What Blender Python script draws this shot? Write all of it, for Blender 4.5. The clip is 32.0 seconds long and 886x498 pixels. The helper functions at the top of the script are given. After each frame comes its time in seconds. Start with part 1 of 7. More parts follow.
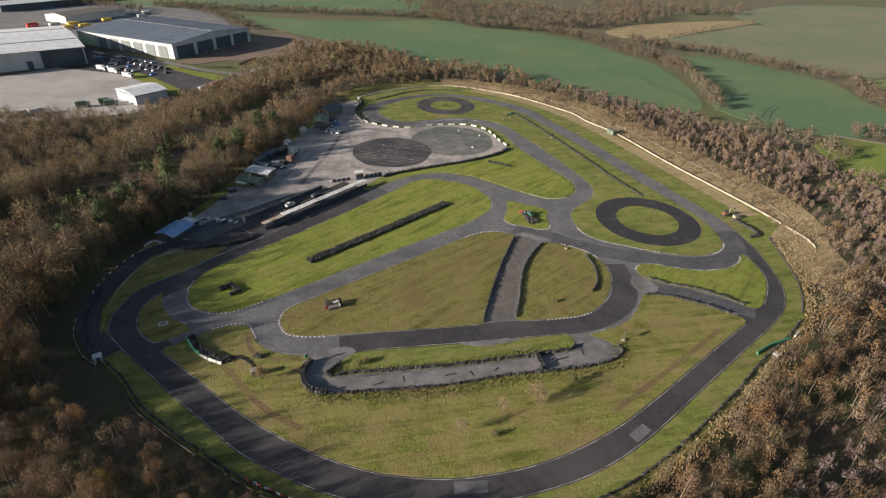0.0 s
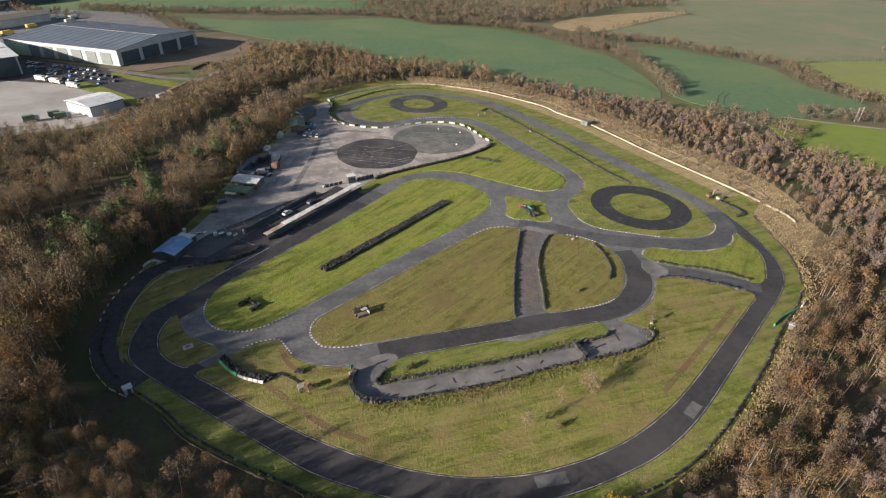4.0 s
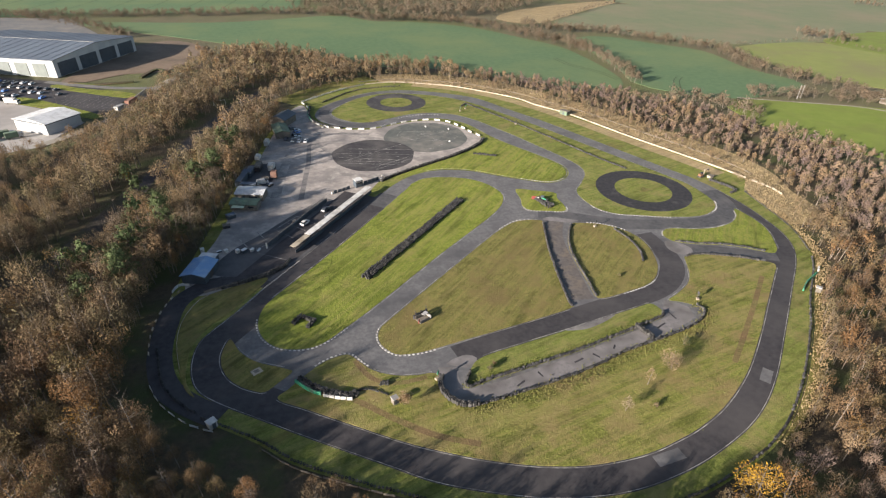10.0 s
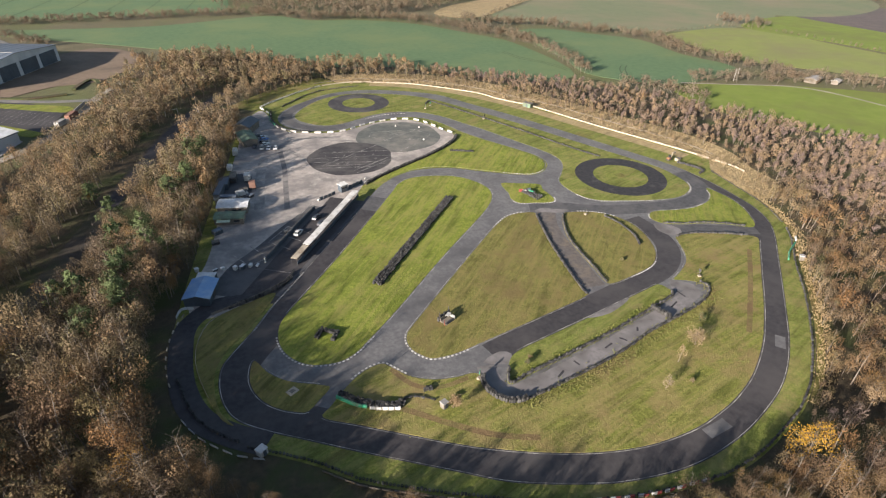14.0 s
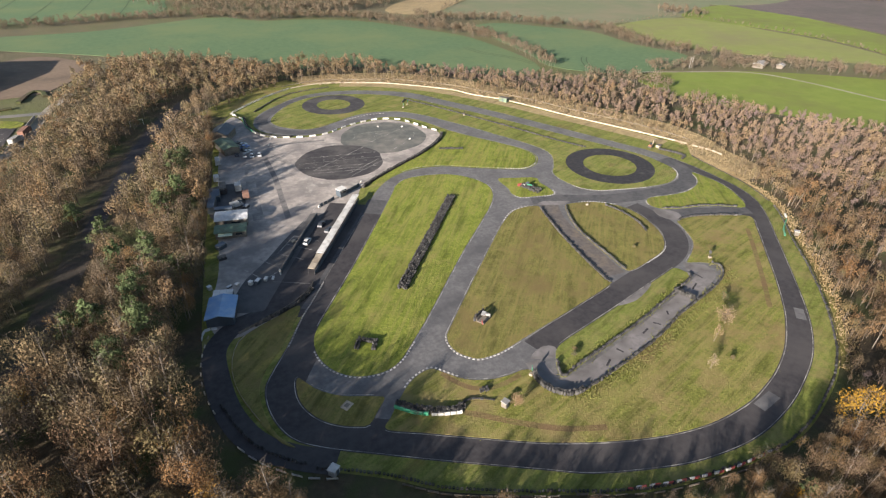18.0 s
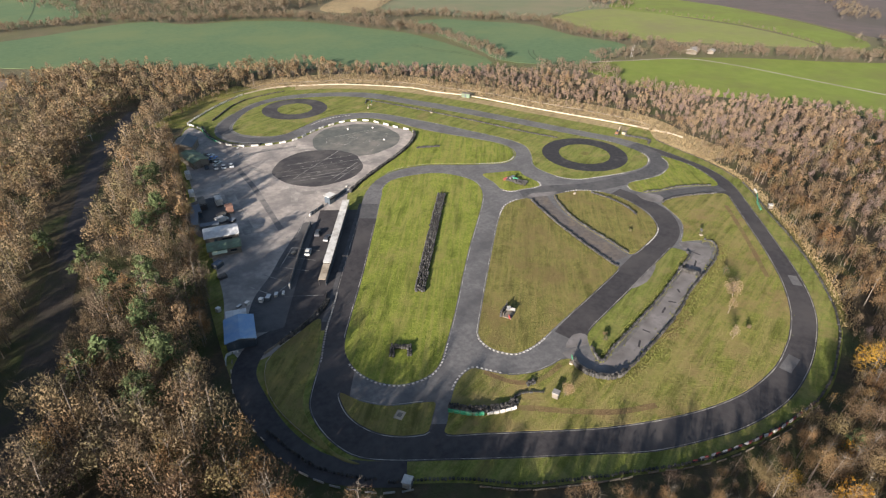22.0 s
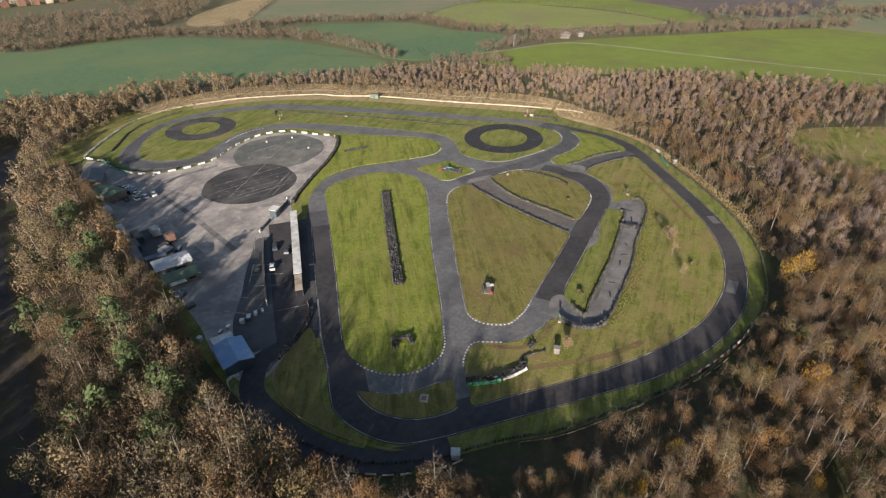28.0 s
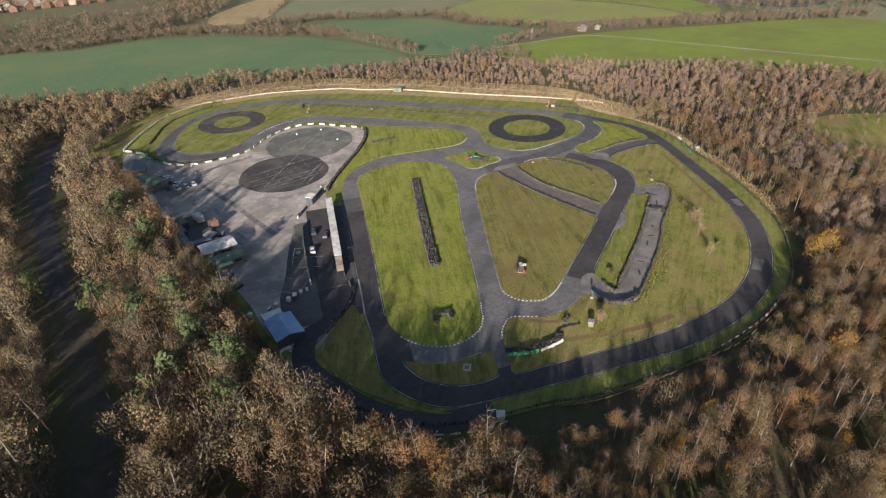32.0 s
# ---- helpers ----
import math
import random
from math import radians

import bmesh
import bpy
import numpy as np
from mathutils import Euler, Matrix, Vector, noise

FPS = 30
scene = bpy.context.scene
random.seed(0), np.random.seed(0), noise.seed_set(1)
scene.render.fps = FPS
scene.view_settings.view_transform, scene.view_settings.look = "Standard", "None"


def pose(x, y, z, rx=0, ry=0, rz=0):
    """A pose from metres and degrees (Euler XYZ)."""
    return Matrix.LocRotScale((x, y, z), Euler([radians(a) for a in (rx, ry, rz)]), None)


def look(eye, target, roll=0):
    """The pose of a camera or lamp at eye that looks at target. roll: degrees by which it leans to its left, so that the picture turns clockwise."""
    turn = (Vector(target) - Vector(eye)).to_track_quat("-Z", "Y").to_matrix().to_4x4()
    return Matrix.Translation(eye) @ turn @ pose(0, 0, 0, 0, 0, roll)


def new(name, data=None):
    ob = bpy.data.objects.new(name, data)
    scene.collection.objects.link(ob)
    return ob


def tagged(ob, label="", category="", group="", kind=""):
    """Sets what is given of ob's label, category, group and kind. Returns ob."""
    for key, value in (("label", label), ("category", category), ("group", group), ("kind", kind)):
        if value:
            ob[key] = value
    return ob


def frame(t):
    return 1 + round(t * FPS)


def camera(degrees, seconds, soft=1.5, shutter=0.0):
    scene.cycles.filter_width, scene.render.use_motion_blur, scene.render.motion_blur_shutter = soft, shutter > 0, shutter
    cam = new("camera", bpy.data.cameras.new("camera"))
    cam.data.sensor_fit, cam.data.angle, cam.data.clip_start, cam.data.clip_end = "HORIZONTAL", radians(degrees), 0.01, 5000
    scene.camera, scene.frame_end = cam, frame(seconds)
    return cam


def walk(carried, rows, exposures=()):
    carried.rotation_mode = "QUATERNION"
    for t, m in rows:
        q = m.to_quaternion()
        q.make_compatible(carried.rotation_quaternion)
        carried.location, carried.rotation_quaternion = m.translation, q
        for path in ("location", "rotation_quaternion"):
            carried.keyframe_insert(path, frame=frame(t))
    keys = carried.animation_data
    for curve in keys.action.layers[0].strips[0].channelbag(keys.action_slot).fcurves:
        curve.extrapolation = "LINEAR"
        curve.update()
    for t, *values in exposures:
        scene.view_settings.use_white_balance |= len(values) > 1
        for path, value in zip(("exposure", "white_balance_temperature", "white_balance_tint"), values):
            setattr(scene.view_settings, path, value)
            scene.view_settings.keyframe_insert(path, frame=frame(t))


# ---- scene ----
cam = camera(79.4, 32.0, soft=1.25)
METRES, EYE, TILT, LEAN, TURN = 160.0, 90.8, -0.1, 0.8, 0.0
ROWS = [
    (0.0, 0.0, 0.0, 0.0, 1.61, -31.53, -2.63),
    (0.5, -0.0181, -0.0005, 0.0002, 0.83, -31.53, -2.64),
    (1.0, -0.036, -0.0004, 0.0, -0.02, -31.54, -2.63),
    (1.5, -0.0538, 0.0004, -0.0002, -1.1, -31.55, -2.62),
    (2.0, -0.071, 0.0011, -0.0009, -2.12, -31.54, -2.55),
    (2.5, -0.0889, 0.0021, -0.0015, -3.05, -31.54, -2.5),
    (3.0, -0.1065, 0.0037, -0.0017, -3.96, -31.55, -2.46),
    (3.5, -0.1236, 0.0057, -0.0018, -4.86, -31.56, -2.43),
    (5.5, -0.1944, 0.0156, -0.0028, -7.68, -31.6, -2.34),
    (6.0, -0.2118, 0.0185, -0.0028, -8.46, -31.61, -2.31),
    (6.5, -0.2291, 0.0216, -0.0028, -9.04, -31.62, -2.27),
    (7.0, -0.2462, 0.0249, -0.003, -9.5, -31.65, -2.25),
    (7.5, -0.2631, 0.0282, -0.0032, -10.02, -31.68, -2.2),
    (8.0, -0.2802, 0.0318, -0.0034, -10.59, -31.72, -2.18),
    (8.5, -0.2968, 0.0356, -0.0037, -11.35, -31.72, -2.16),
    (9.0, -0.3122, 0.0394, -0.0038, -12.3, -31.72, -2.12),
    (9.5, -0.329, 0.0437, -0.0038, -13.37, -31.74, -2.1),
    (10.0, -0.3457, 0.0486, -0.0039, -14.42, -31.76, -2.07),
    (10.5, -0.362, 0.0538, -0.0039, -15.5, -31.77, -2.05),
    (11.0, -0.3781, 0.0592, -0.0041, -16.41, -31.78, -2.0),
    (11.5, -0.3942, 0.0651, -0.004, -17.41, -31.81, -1.98),
    (12.0, -0.4104, 0.0712, -0.0043, -18.39, -31.82, -1.94),
    (12.5, -0.426, 0.0777, -0.0041, -19.47, -31.84, -1.88),
    (13.0, -0.4417, 0.0843, -0.0041, -20.51, -31.87, -1.83),
    (13.5, -0.4577, 0.0912, -0.0043, -21.66, -31.89, -1.78),
    (14.0, -0.4732, 0.0986, -0.0045, -22.63, -31.92, -1.73),
    (14.5, -0.4887, 0.1062, -0.0047, -23.53, -31.94, -1.68),
    (16.5, -0.5506, 0.1402, -0.0059, -27.41, -32.03, -1.54),
    (17.0, -0.5658, 0.1493, -0.0062, -28.27, -32.07, -1.48),
    (17.5, -0.5809, 0.1589, -0.0064, -29.08, -32.08, -1.46),
    (18.0, -0.5959, 0.1689, -0.0067, -29.61, -32.09, -1.45),
    (18.5, -0.6106, 0.1786, -0.0068, -30.43, -32.12, -1.43),
    (19.0, -0.6254, 0.1886, -0.0071, -31.43, -32.13, -1.38),
    (19.5, -0.64, 0.199, -0.0071, -32.49, -32.16, -1.33),
    (20.0, -0.6546, 0.2095, -0.0073, -33.55, -32.18, -1.31),
    (20.5, -0.6691, 0.2202, -0.0073, -34.59, -32.19, -1.26),
    (21.0, -0.6835, 0.2309, -0.0074, -35.69, -32.21, -1.2),
    (21.5, -0.6976, 0.2419, -0.0073, -36.9, -32.22, -1.19),
    (22.0, -0.7117, 0.2533, -0.0074, -38.07, -32.24, -1.16),
    (22.5, -0.7254, 0.2645, -0.0072, -39.52, -32.27, -1.13),
    (23.0, -0.7391, 0.2761, -0.0072, -41.04, -32.28, -1.12),
    (23.5, -0.7523, 0.2877, -0.007, -42.64, -32.3, -1.08),
    (24.0, -0.7654, 0.2995, -0.0067, -44.78, -32.34, -1.0),
    (24.5, -0.7769, 0.3104, -0.0064, -46.43, -32.35, -0.82),
    (26.5, -0.8124, 0.3264, -0.0068, -49.33, -32.13, 0.17),
    (27.0, -0.822, 0.3259, -0.0067, -50.19, -32.06, 0.37),
    (27.5, -0.8324, 0.3242, -0.0066, -51.47, -32.0, 0.52),
    (28.0, -0.8435, 0.3229, -0.0064, -52.71, -32.02, 0.61),
    (28.5, -0.8551, 0.3225, -0.0064, -53.05, -32.02, 0.63),
    (29.0, -0.8666, 0.3229, -0.0065, -52.9, -32.05, 0.67),
    (29.5, -0.8778, 0.3238, -0.0066, -52.73, -32.08, 0.72),
    (30.0, -0.888, 0.3258, -0.0067, -52.6, -32.13, 0.8),
    (30.5, -0.8962, 0.3279, -0.007, -52.51, -32.17, 0.94),
    (31.0, -0.9025, 0.3287, -0.0075, -52.36, -32.21, 1.13),
    (31.5, -0.9084, 0.3285, -0.008, -52.14, -32.24, 1.32),
    (32.0, -0.9133, 0.327, -0.0082, -51.97, -32.25, 1.51),
]
EXPOSURES = [(t, stops, 6500, 14.0) for t, stops in ((0.0, 1.25), (4.0, 1.40), (9.0, 1.68), (19.0, 1.8), (23.0, 1.66), (28.0, 1.38), (32.0, 1.38))]
walk(cam, [(t, pose(0, 0, EYE, TILT, LEAN, TURN) @ pose(METRES * x, METRES * y, METRES * z, 90 + pitch, roll, yaw)) for t, x, y, z, yaw, pitch, roll in ROWS],
     exposures=EXPOSURES)

# ---- daylight: a low autumn sun, behind and to the left of the first view ----
SUN_TO = Vector((0.91, 0.41, 0.0)).normalized()      # the way the shadows fall
SUN_UP = radians(15.5)
sun = new("sun", bpy.data.lights.new("sun", "SUN"))
sun.data.energy, sun.data.angle, sun.data.color = 4.8, radians(0.6), (1.0, 0.91, 0.79)
sun.matrix_world = look((0, 0, 200), Vector((0, 0, 200)) + SUN_TO * math.cos(SUN_UP) - Vector((0, 0, math.sin(SUN_UP))))
world = bpy.data.worlds.new("sky")
scene.world = world
world.use_nodes = True
wn = world.node_tree
sky = wn.nodes.new("ShaderNodeTexSky")
sky.sky_type, sky.sun_disc, sky.sun_elevation = "NISHITA", False, SUN_UP
sky.sun_rotation = math.atan2(-SUN_TO.x, -SUN_TO.y)
wn.nodes["Background"].inputs["Strength"].default_value = 0.055
wn.links.new(sky.outputs[0], wn.nodes["Background"].inputs["Color"])


# ---- materials ----
def surface(name, a, b, c=None, fine=2.0, coarse=0.05, rough=0.9, bump=0.3, bump_scale=6.0, depth=0.05, island=0.0, per_object=0.0,
            metal=0.0, stretch=(1, 1, 1), patch=(0.45, 0.65), specular=0.3, translucent=0.0, own=False):
    """Colours a and b mixed by a fine noise, and c over them in broad patches; relief from a third noise."""
    m = bpy.data.materials.new(name)
    m.use_nodes = True
    nt = m.node_tree
    n, link = nt.nodes, nt.links.new
    bsdf = n["Principled BSDF"]
    if own:
        where = n.new("ShaderNodeTexCoord").outputs["Object"]
    else:
        where = n.new("ShaderNodeNewGeometry").outputs["Position"]
    mp = n.new("ShaderNodeMapping")
    mp.inputs["Scale"].default_value = stretch
    link(where, mp.inputs["Vector"])

    def noise_at(scale, detail, rough_=0.6):
        t = n.new("ShaderNodeTexNoise")
        t.inputs["Scale"].default_value, t.inputs["Detail"].default_value, t.inputs["Roughness"].default_value = scale, detail, rough_
        link(mp.outputs[0], t.inputs["Vector"])
        return t.outputs["Fac"]

    def between(fac, lo, hi):
        r = n.new("ShaderNodeMapRange")
        r.inputs["From Min"].default_value, r.inputs["From Max"].default_value = lo, hi
        link(fac, r.inputs["Value"])
        return r.outputs["Result"]

    def mixed(fac, x, y):
        k = n.new("ShaderNodeMix")
        k.data_type = "RGBA"
        link(fac, k.inputs["Factor"])
        for sock, v in ((k.inputs[6], x), (k.inputs[7], y)):
            if isinstance(v, tuple):
                sock.default_value = (*v, 1)
            else:
                link(v, sock)
        return k.outputs[2]

    col = mixed(between(noise_at(fine, 5), 0.3, 0.7), a, b)
    if c is not None:
        col = mixed(between(noise_at(coarse, 6, 0.65), *patch), col, c)
    if island or per_object:
        hsv = n.new("ShaderNodeHueSaturation")
        fac = n.new("ShaderNodeNewGeometry").outputs["Random Per Island"] if island else n.new("ShaderNodeObjectInfo").outputs["Random"]
        r = n.new("ShaderNodeMapRange")
        v = island or per_object
        r.inputs["To Min"].default_value, r.inputs["To Max"].default_value = 1 - v, 1 + v
        link(fac, r.inputs["Value"])
        link(r.outputs["Result"], hsv.inputs["Value"])
        link(col, hsv.inputs["Color"])
        col = hsv.outputs[0]
    link(col, bsdf.inputs["Base Color"])
    bsdf.inputs["Roughness"].default_value, bsdf.inputs["Metallic"].default_value = rough, metal
    bsdf.inputs["Specular IOR Level"].default_value = specular
    if bump:
        bp = n.new("ShaderNodeBump")
        bp.inputs["Strength"].default_value, bp.inputs["Distance"].default_value = bump, depth
        link(noise_at(bump_scale, 6, 0.7), bp.inputs["Height"])
        link(bp.outputs[0], bsdf.inputs["Normal"])
    if translucent:
        t = n.new("ShaderNodeBsdfTranslucent")
        link(col, t.inputs["Color"])
        s = n.new("ShaderNodeMixShader")
        s.inputs[0].default_value = translucent
        link(bsdf.outputs[0], s.inputs[1]), link(t.outputs[0], s.inputs[2])
        link(s.outputs[0], n["Material Output"].inputs["Surface"])
    return m


def turf(name, green, light, dry, brown, streak=0.0, way=0.0, dryness=(0.48, 0.68), brownness=(0.56, 0.74)):
    """Grass: green blades with light tips, streaks left by the mower, dry and brown areas of their own shape."""
    m = bpy.data.materials.new(name)
    m.use_nodes = True
    n, link = m.node_tree.nodes, m.node_tree.links.new
    bsdf = n["Principled BSDF"]
    where = n.new("ShaderNodeNewGeometry").outputs["Position"]

    def noise_of(scale, detail, rough, squeeze=None):
        t = n.new("ShaderNodeTexNoise")
        t.inputs["Scale"].default_value, t.inputs["Detail"].default_value, t.inputs["Roughness"].default_value = scale, detail, rough
        mp = n.new("ShaderNodeMapping")
        if squeeze:
            mp.vector_type = "TEXTURE"
            mp.inputs["Rotation"].default_value = (0, 0, squeeze[0])
            mp.inputs["Scale"].default_value = (squeeze[1], 1, 1)
        link(where, mp.inputs["Vector"])
        link(mp.outputs[0], t.inputs["Vector"])
        return t.outputs["Fac"]

    def mix(fac, lo, hi, x, y, most=1.0):
        r = n.new("ShaderNodeMapRange")
        r.inputs["From Min"].default_value, r.inputs["From Max"].default_value, r.inputs["To Max"].default_value = lo, hi, most
        link(fac, r.inputs["Value"])
        k = n.new("ShaderNodeMix")
        k.data_type = "RGBA"
        link(r.outputs["Result"], k.inputs["Factor"])
        for sock, v in ((k.inputs[6], x), (k.inputs[7], y)):
            if isinstance(v, tuple):
                sock.default_value = (*v, 1)
            else:
                link(v, sock)
        return k.outputs[2]

    fine = noise_of(1.5, 8, 0.8)
    col = mix(fine, 0.38, 0.62, green, light)
    col = mix(noise_of(0.3, 6, 0.75), 0.46, 0.66, col, tuple(0.6 * v for v in green), 0.7)
    if streak:
        col = mix(noise_of(0.75, 4, 0.65, (way, 16.0)), 0.46, 0.60, col, dry, streak)
        col = mix(noise_of(0.42, 5, 0.7, (way, 9.0)), 0.48, 0.66, col, tuple(0.62 * v for v in green), 0.85)
        col = mix(noise_of(0.10, 6, 0.7, (way, 2.6)), 0.54, 0.70, col, tuple(0.8 * v for v in brown), 0.55)
    col = mix(noise_of(0.11, 7, 0.72), *dryness, col, dry, 0.85)
    col = mix(noise_of(0.055, 6, 0.7), *brownness, col, brown, 0.8)
    link(col, bsdf.inputs["Base Color"])
    bsdf.inputs["Roughness"].default_value, bsdf.inputs["Specular IOR Level"].default_value = 0.9, 0.15
    bp = n.new("ShaderNodeBump")
    bp.inputs["Strength"].default_value, bp.inputs["Distance"].default_value = 0.8, 0.3
    link(noise_of(1.7, 8, 0.75), bp.inputs["Height"])
    link(bp.outputs[0], bsdf.inputs["Normal"])
    return m


GRASS = turf("mown_grass", (0.108, 0.14, 0.02), (0.232, 0.255, 0.046), (0.22, 0.20, 0.062), (0.18, 0.145, 0.055), 0.5, 0.83, (0.52, 0.74), (0.6, 0.8))
ROUGH_GRASS = turf("rough_grass", (0.104, 0.116, 0.024), (0.21, 0.212, 0.05), (0.232, 0.19, 0.075), (0.18, 0.122, 0.06), 0.6, 0.2, (0.45, 0.64), (0.50, 0.68))
BROWN_GRASS = turf("browned_grass", (0.108, 0.108, 0.028), (0.20, 0.18, 0.054), (0.205, 0.168, 0.062), (0.135, 0.10, 0.042), 0.6, 0.75, (0.47, 0.66), (0.49, 0.66))
VERGE_GRASS = turf("verge_grass", (0.10, 0.124, 0.024), (0.19, 0.205, 0.05), (0.235, 0.20, 0.082), (0.16, 0.12, 0.055), 0.3, 0.3, (0.5, 0.7), (0.58, 0.76))
DRY_GRASS = turf("dry_bank_grass", (0.240, 0.186, 0.102), (0.384, 0.300, 0.168), (0.312, 0.228, 0.120), (0.156, 0.126, 0.060), 0.2, 0.3)
TUFTS = surface("long_grass", (0.115, 0.128, 0.03), (0.155, 0.162, 0.042), (0.145, 0.13, 0.045), fine=0.4, coarse=0.08, bump=0, island=0.12, translucent=0.3)
STRAW = surface("straw_tufts", (0.230, 0.178, 0.098), (0.322, 0.247, 0.138), (0.207, 0.149, 0.075), fine=0.4, coarse=0.08, bump=0, island=0.14, translucent=0.2)
LITTER = surface("leaf_litter", (0.045, 0.036, 0.022), (0.085, 0.063, 0.036), (0.045, 0.055, 0.016), fine=0.7, coarse=0.06, bump=1.0, bump_scale=1.5, depth=0.3, patch=(0.45, 0.62))
TARMAC = surface("worn_tarmac", (0.088, 0.086, 0.087), (0.15, 0.145, 0.142), (0.075, 0.073, 0.074), fine=0.9, coarse=0.09, bump=0.3, bump_scale=7, depth=0.03, rough=0.75)
DARK_TARMAC = surface("dark_tarmac", (0.028, 0.026, 0.028), (0.054, 0.050, 0.051), (0.062, 0.057, 0.056), fine=0.7, coarse=0.05, bump=0.3, bump_scale=7, depth=0.03, rough=0.75, specular=0.2)
MID_TARMAC = surface("mid_tarmac", (0.048, 0.048, 0.051), (0.085, 0.084, 0.085), (0.10, 0.096, 0.094), fine=0.7, coarse=0.07, bump=0.3, bump_scale=7, depth=0.03, rough=0.8, specular=0.2)
RING_TARMAC = surface("black_ring_tarmac", (0.02, 0.02, 0.022), (0.042, 0.04, 0.042), (0.075, 0.07, 0.069), fine=0.7, coarse=0.12, bump=0.3, bump_scale=7, depth=0.03, rough=0.8, specular=0.2, patch=(0.55, 0.7))
BROWN_TARMAC = surface("brownish_old_tarmac", (0.075, 0.066, 0.06), (0.125, 0.11, 0.10), (0.15, 0.12, 0.09), fine=0.8, coarse=0.2, bump=0.5, bump_scale=5, depth=0.04, rough=0.85, patch=(0.5, 0.7))
OLD_TARMAC = surface("old_tarmac", (0.125, 0.116, 0.113), (0.205, 0.19, 0.184), (0.10, 0.092, 0.087), fine=0.8, coarse=0.2, bump=0.5, bump_scale=5, depth=0.04, rough=0.85)
SKID = surface("skid_pan_tarmac", (0.031, 0.029, 0.031), (0.053, 0.050, 0.051), (0.082, 0.076, 0.072), fine=0.6, coarse=0.1, bump=0.2, bump_scale=8, depth=0.02, rough=0.8, specular=0.2)
PAN_GREEN = surface("green_grey_pan_tarmac", (0.066, 0.072, 0.064), (0.102, 0.106, 0.096), (0.16, 0.148, 0.13), fine=0.7, coarse=0.09, bump=0.3, bump_scale=7, depth=0.03, rough=0.8)
SKID_GREY = surface("grey_pan_tarmac", (0.10, 0.102, 0.10), (0.155, 0.153, 0.147), (0.19, 0.172, 0.15), fine=0.7, coarse=0.08, bump=0.3, bump_scale=7, depth=0.03, rough=0.8)
PADDOCK = surface("dusty_hardstanding", (0.23, 0.205, 0.185), (0.39, 0.35, 0.31), (0.17, 0.155, 0.145), fine=0.45, coarse=0.07, bump=0.6, bump_scale=3, depth=0.05, rough=0.9, patch=(0.42, 0.62))
PALE_DUST = surface("pale_dust", (0.36, 0.33, 0.295), (0.24, 0.22, 0.20), (0.18, 0.165, 0.152), fine=0.5, coarse=0.22, bump=0.3, bump_scale=3, depth=0.03, rough=0.95, patch=(0.4, 0.58))
YARD = surface("concrete_yard", (0.281, 0.264, 0.242), (0.340, 0.319, 0.293), (0.230, 0.212, 0.196), fine=0.1, coarse=0.03, bump=0.2, bump_scale=2, depth=0.02)
EARTH = surface("bare_earth", (0.135, 0.098, 0.070), (0.184, 0.135, 0.094), (0.107, 0.080, 0.057), fine=0.3, coarse=0.04, bump=0.5, bump_scale=1, depth=0.2)
# lane mud, its brown darkened to carry the shade of the trees
MUD = surface("shade_toned_lane_mud", (0.04, 0.034, 0.027), (0.08, 0.064, 0.048), (0.05, 0.05, 0.022), fine=0.4, coarse=0.09, bump=0.7, bump_scale=1.2, depth=0.25)
CROP = surface("winter_crop", (0.064, 0.113, 0.05), (0.09, 0.142, 0.064), (0.11, 0.146, 0.06), fine=0.25, coarse=0.012, bump=0.3, bump_scale=1, depth=0.1)
MEADOW = surface("meadow", (0.12, 0.16, 0.02), (0.15, 0.19, 0.03), (0.12, 0.13, 0.03), fine=0.1, coarse=0.02, bump=0.4, bump_scale=1, depth=0.1)
PASTURE = surface("pale_pasture", (0.155, 0.18, 0.045), (0.185, 0.20, 0.055), (0.16, 0.155, 0.06), fine=0.1, coarse=0.02, bump=0.4, bump_scale=1, depth=0.1)
PLOUGH = surface("ploughed_soil", (0.085, 0.068, 0.064), (0.115, 0.09, 0.08), (0.075, 0.065, 0.055), fine=0.1, coarse=0.015, bump=0.5, bump_scale=1, depth=0.2)
DULL_FIELD = surface("dull_field", (0.115, 0.135, 0.072), (0.14, 0.152, 0.08), (0.17, 0.152, 0.09), fine=0.09, coarse=0.012, bump=0.4, bump_scale=1, depth=0.1)
FAR_LAND = surface("far_land", (0.085, 0.078, 0.042), (0.12, 0.10, 0.055), (0.09, 0.10, 0.035), fine=0.06, coarse=0.01, bump=0.8, bump_scale=0.4, depth=0.8)
WHITE_LINE = surface("worn_white_line", (0.42, 0.40, 0.36), (0.26, 0.25, 0.23), (0.12, 0.115, 0.11), fine=2.0, coarse=0.3, bump=0, patch=(0.42, 0.56))
WHITE = surface("white_paint", (0.56, 0.55, 0.52), (0.44, 0.43, 0.40), (0.30, 0.285, 0.255), fine=1.5, coarse=0.5, bump=0.1, per_object=0.12, rough=0.6)
PALE_LANE = surface("pale_gravel_lane", (0.21, 0.19, 0.155), (0.28, 0.255, 0.21), (0.16, 0.145, 0.105), fine=0.3, coarse=0.05, bump=0.3, bump_scale=2, depth=0.05)
KERB_TONE = surface("weathered_sheet", (0.27, 0.265, 0.255), (0.35, 0.34, 0.32), (0.2, 0.195, 0.18), fine=0.8, coarse=0.2, bump=0.2, rough=0.7)
CREAM = surface("cream_boards", (0.37, 0.322, 0.25), (0.295, 0.25, 0.19), (0.20, 0.165, 0.122), fine=1.5, coarse=0.25, bump=0.2, rough=0.85)
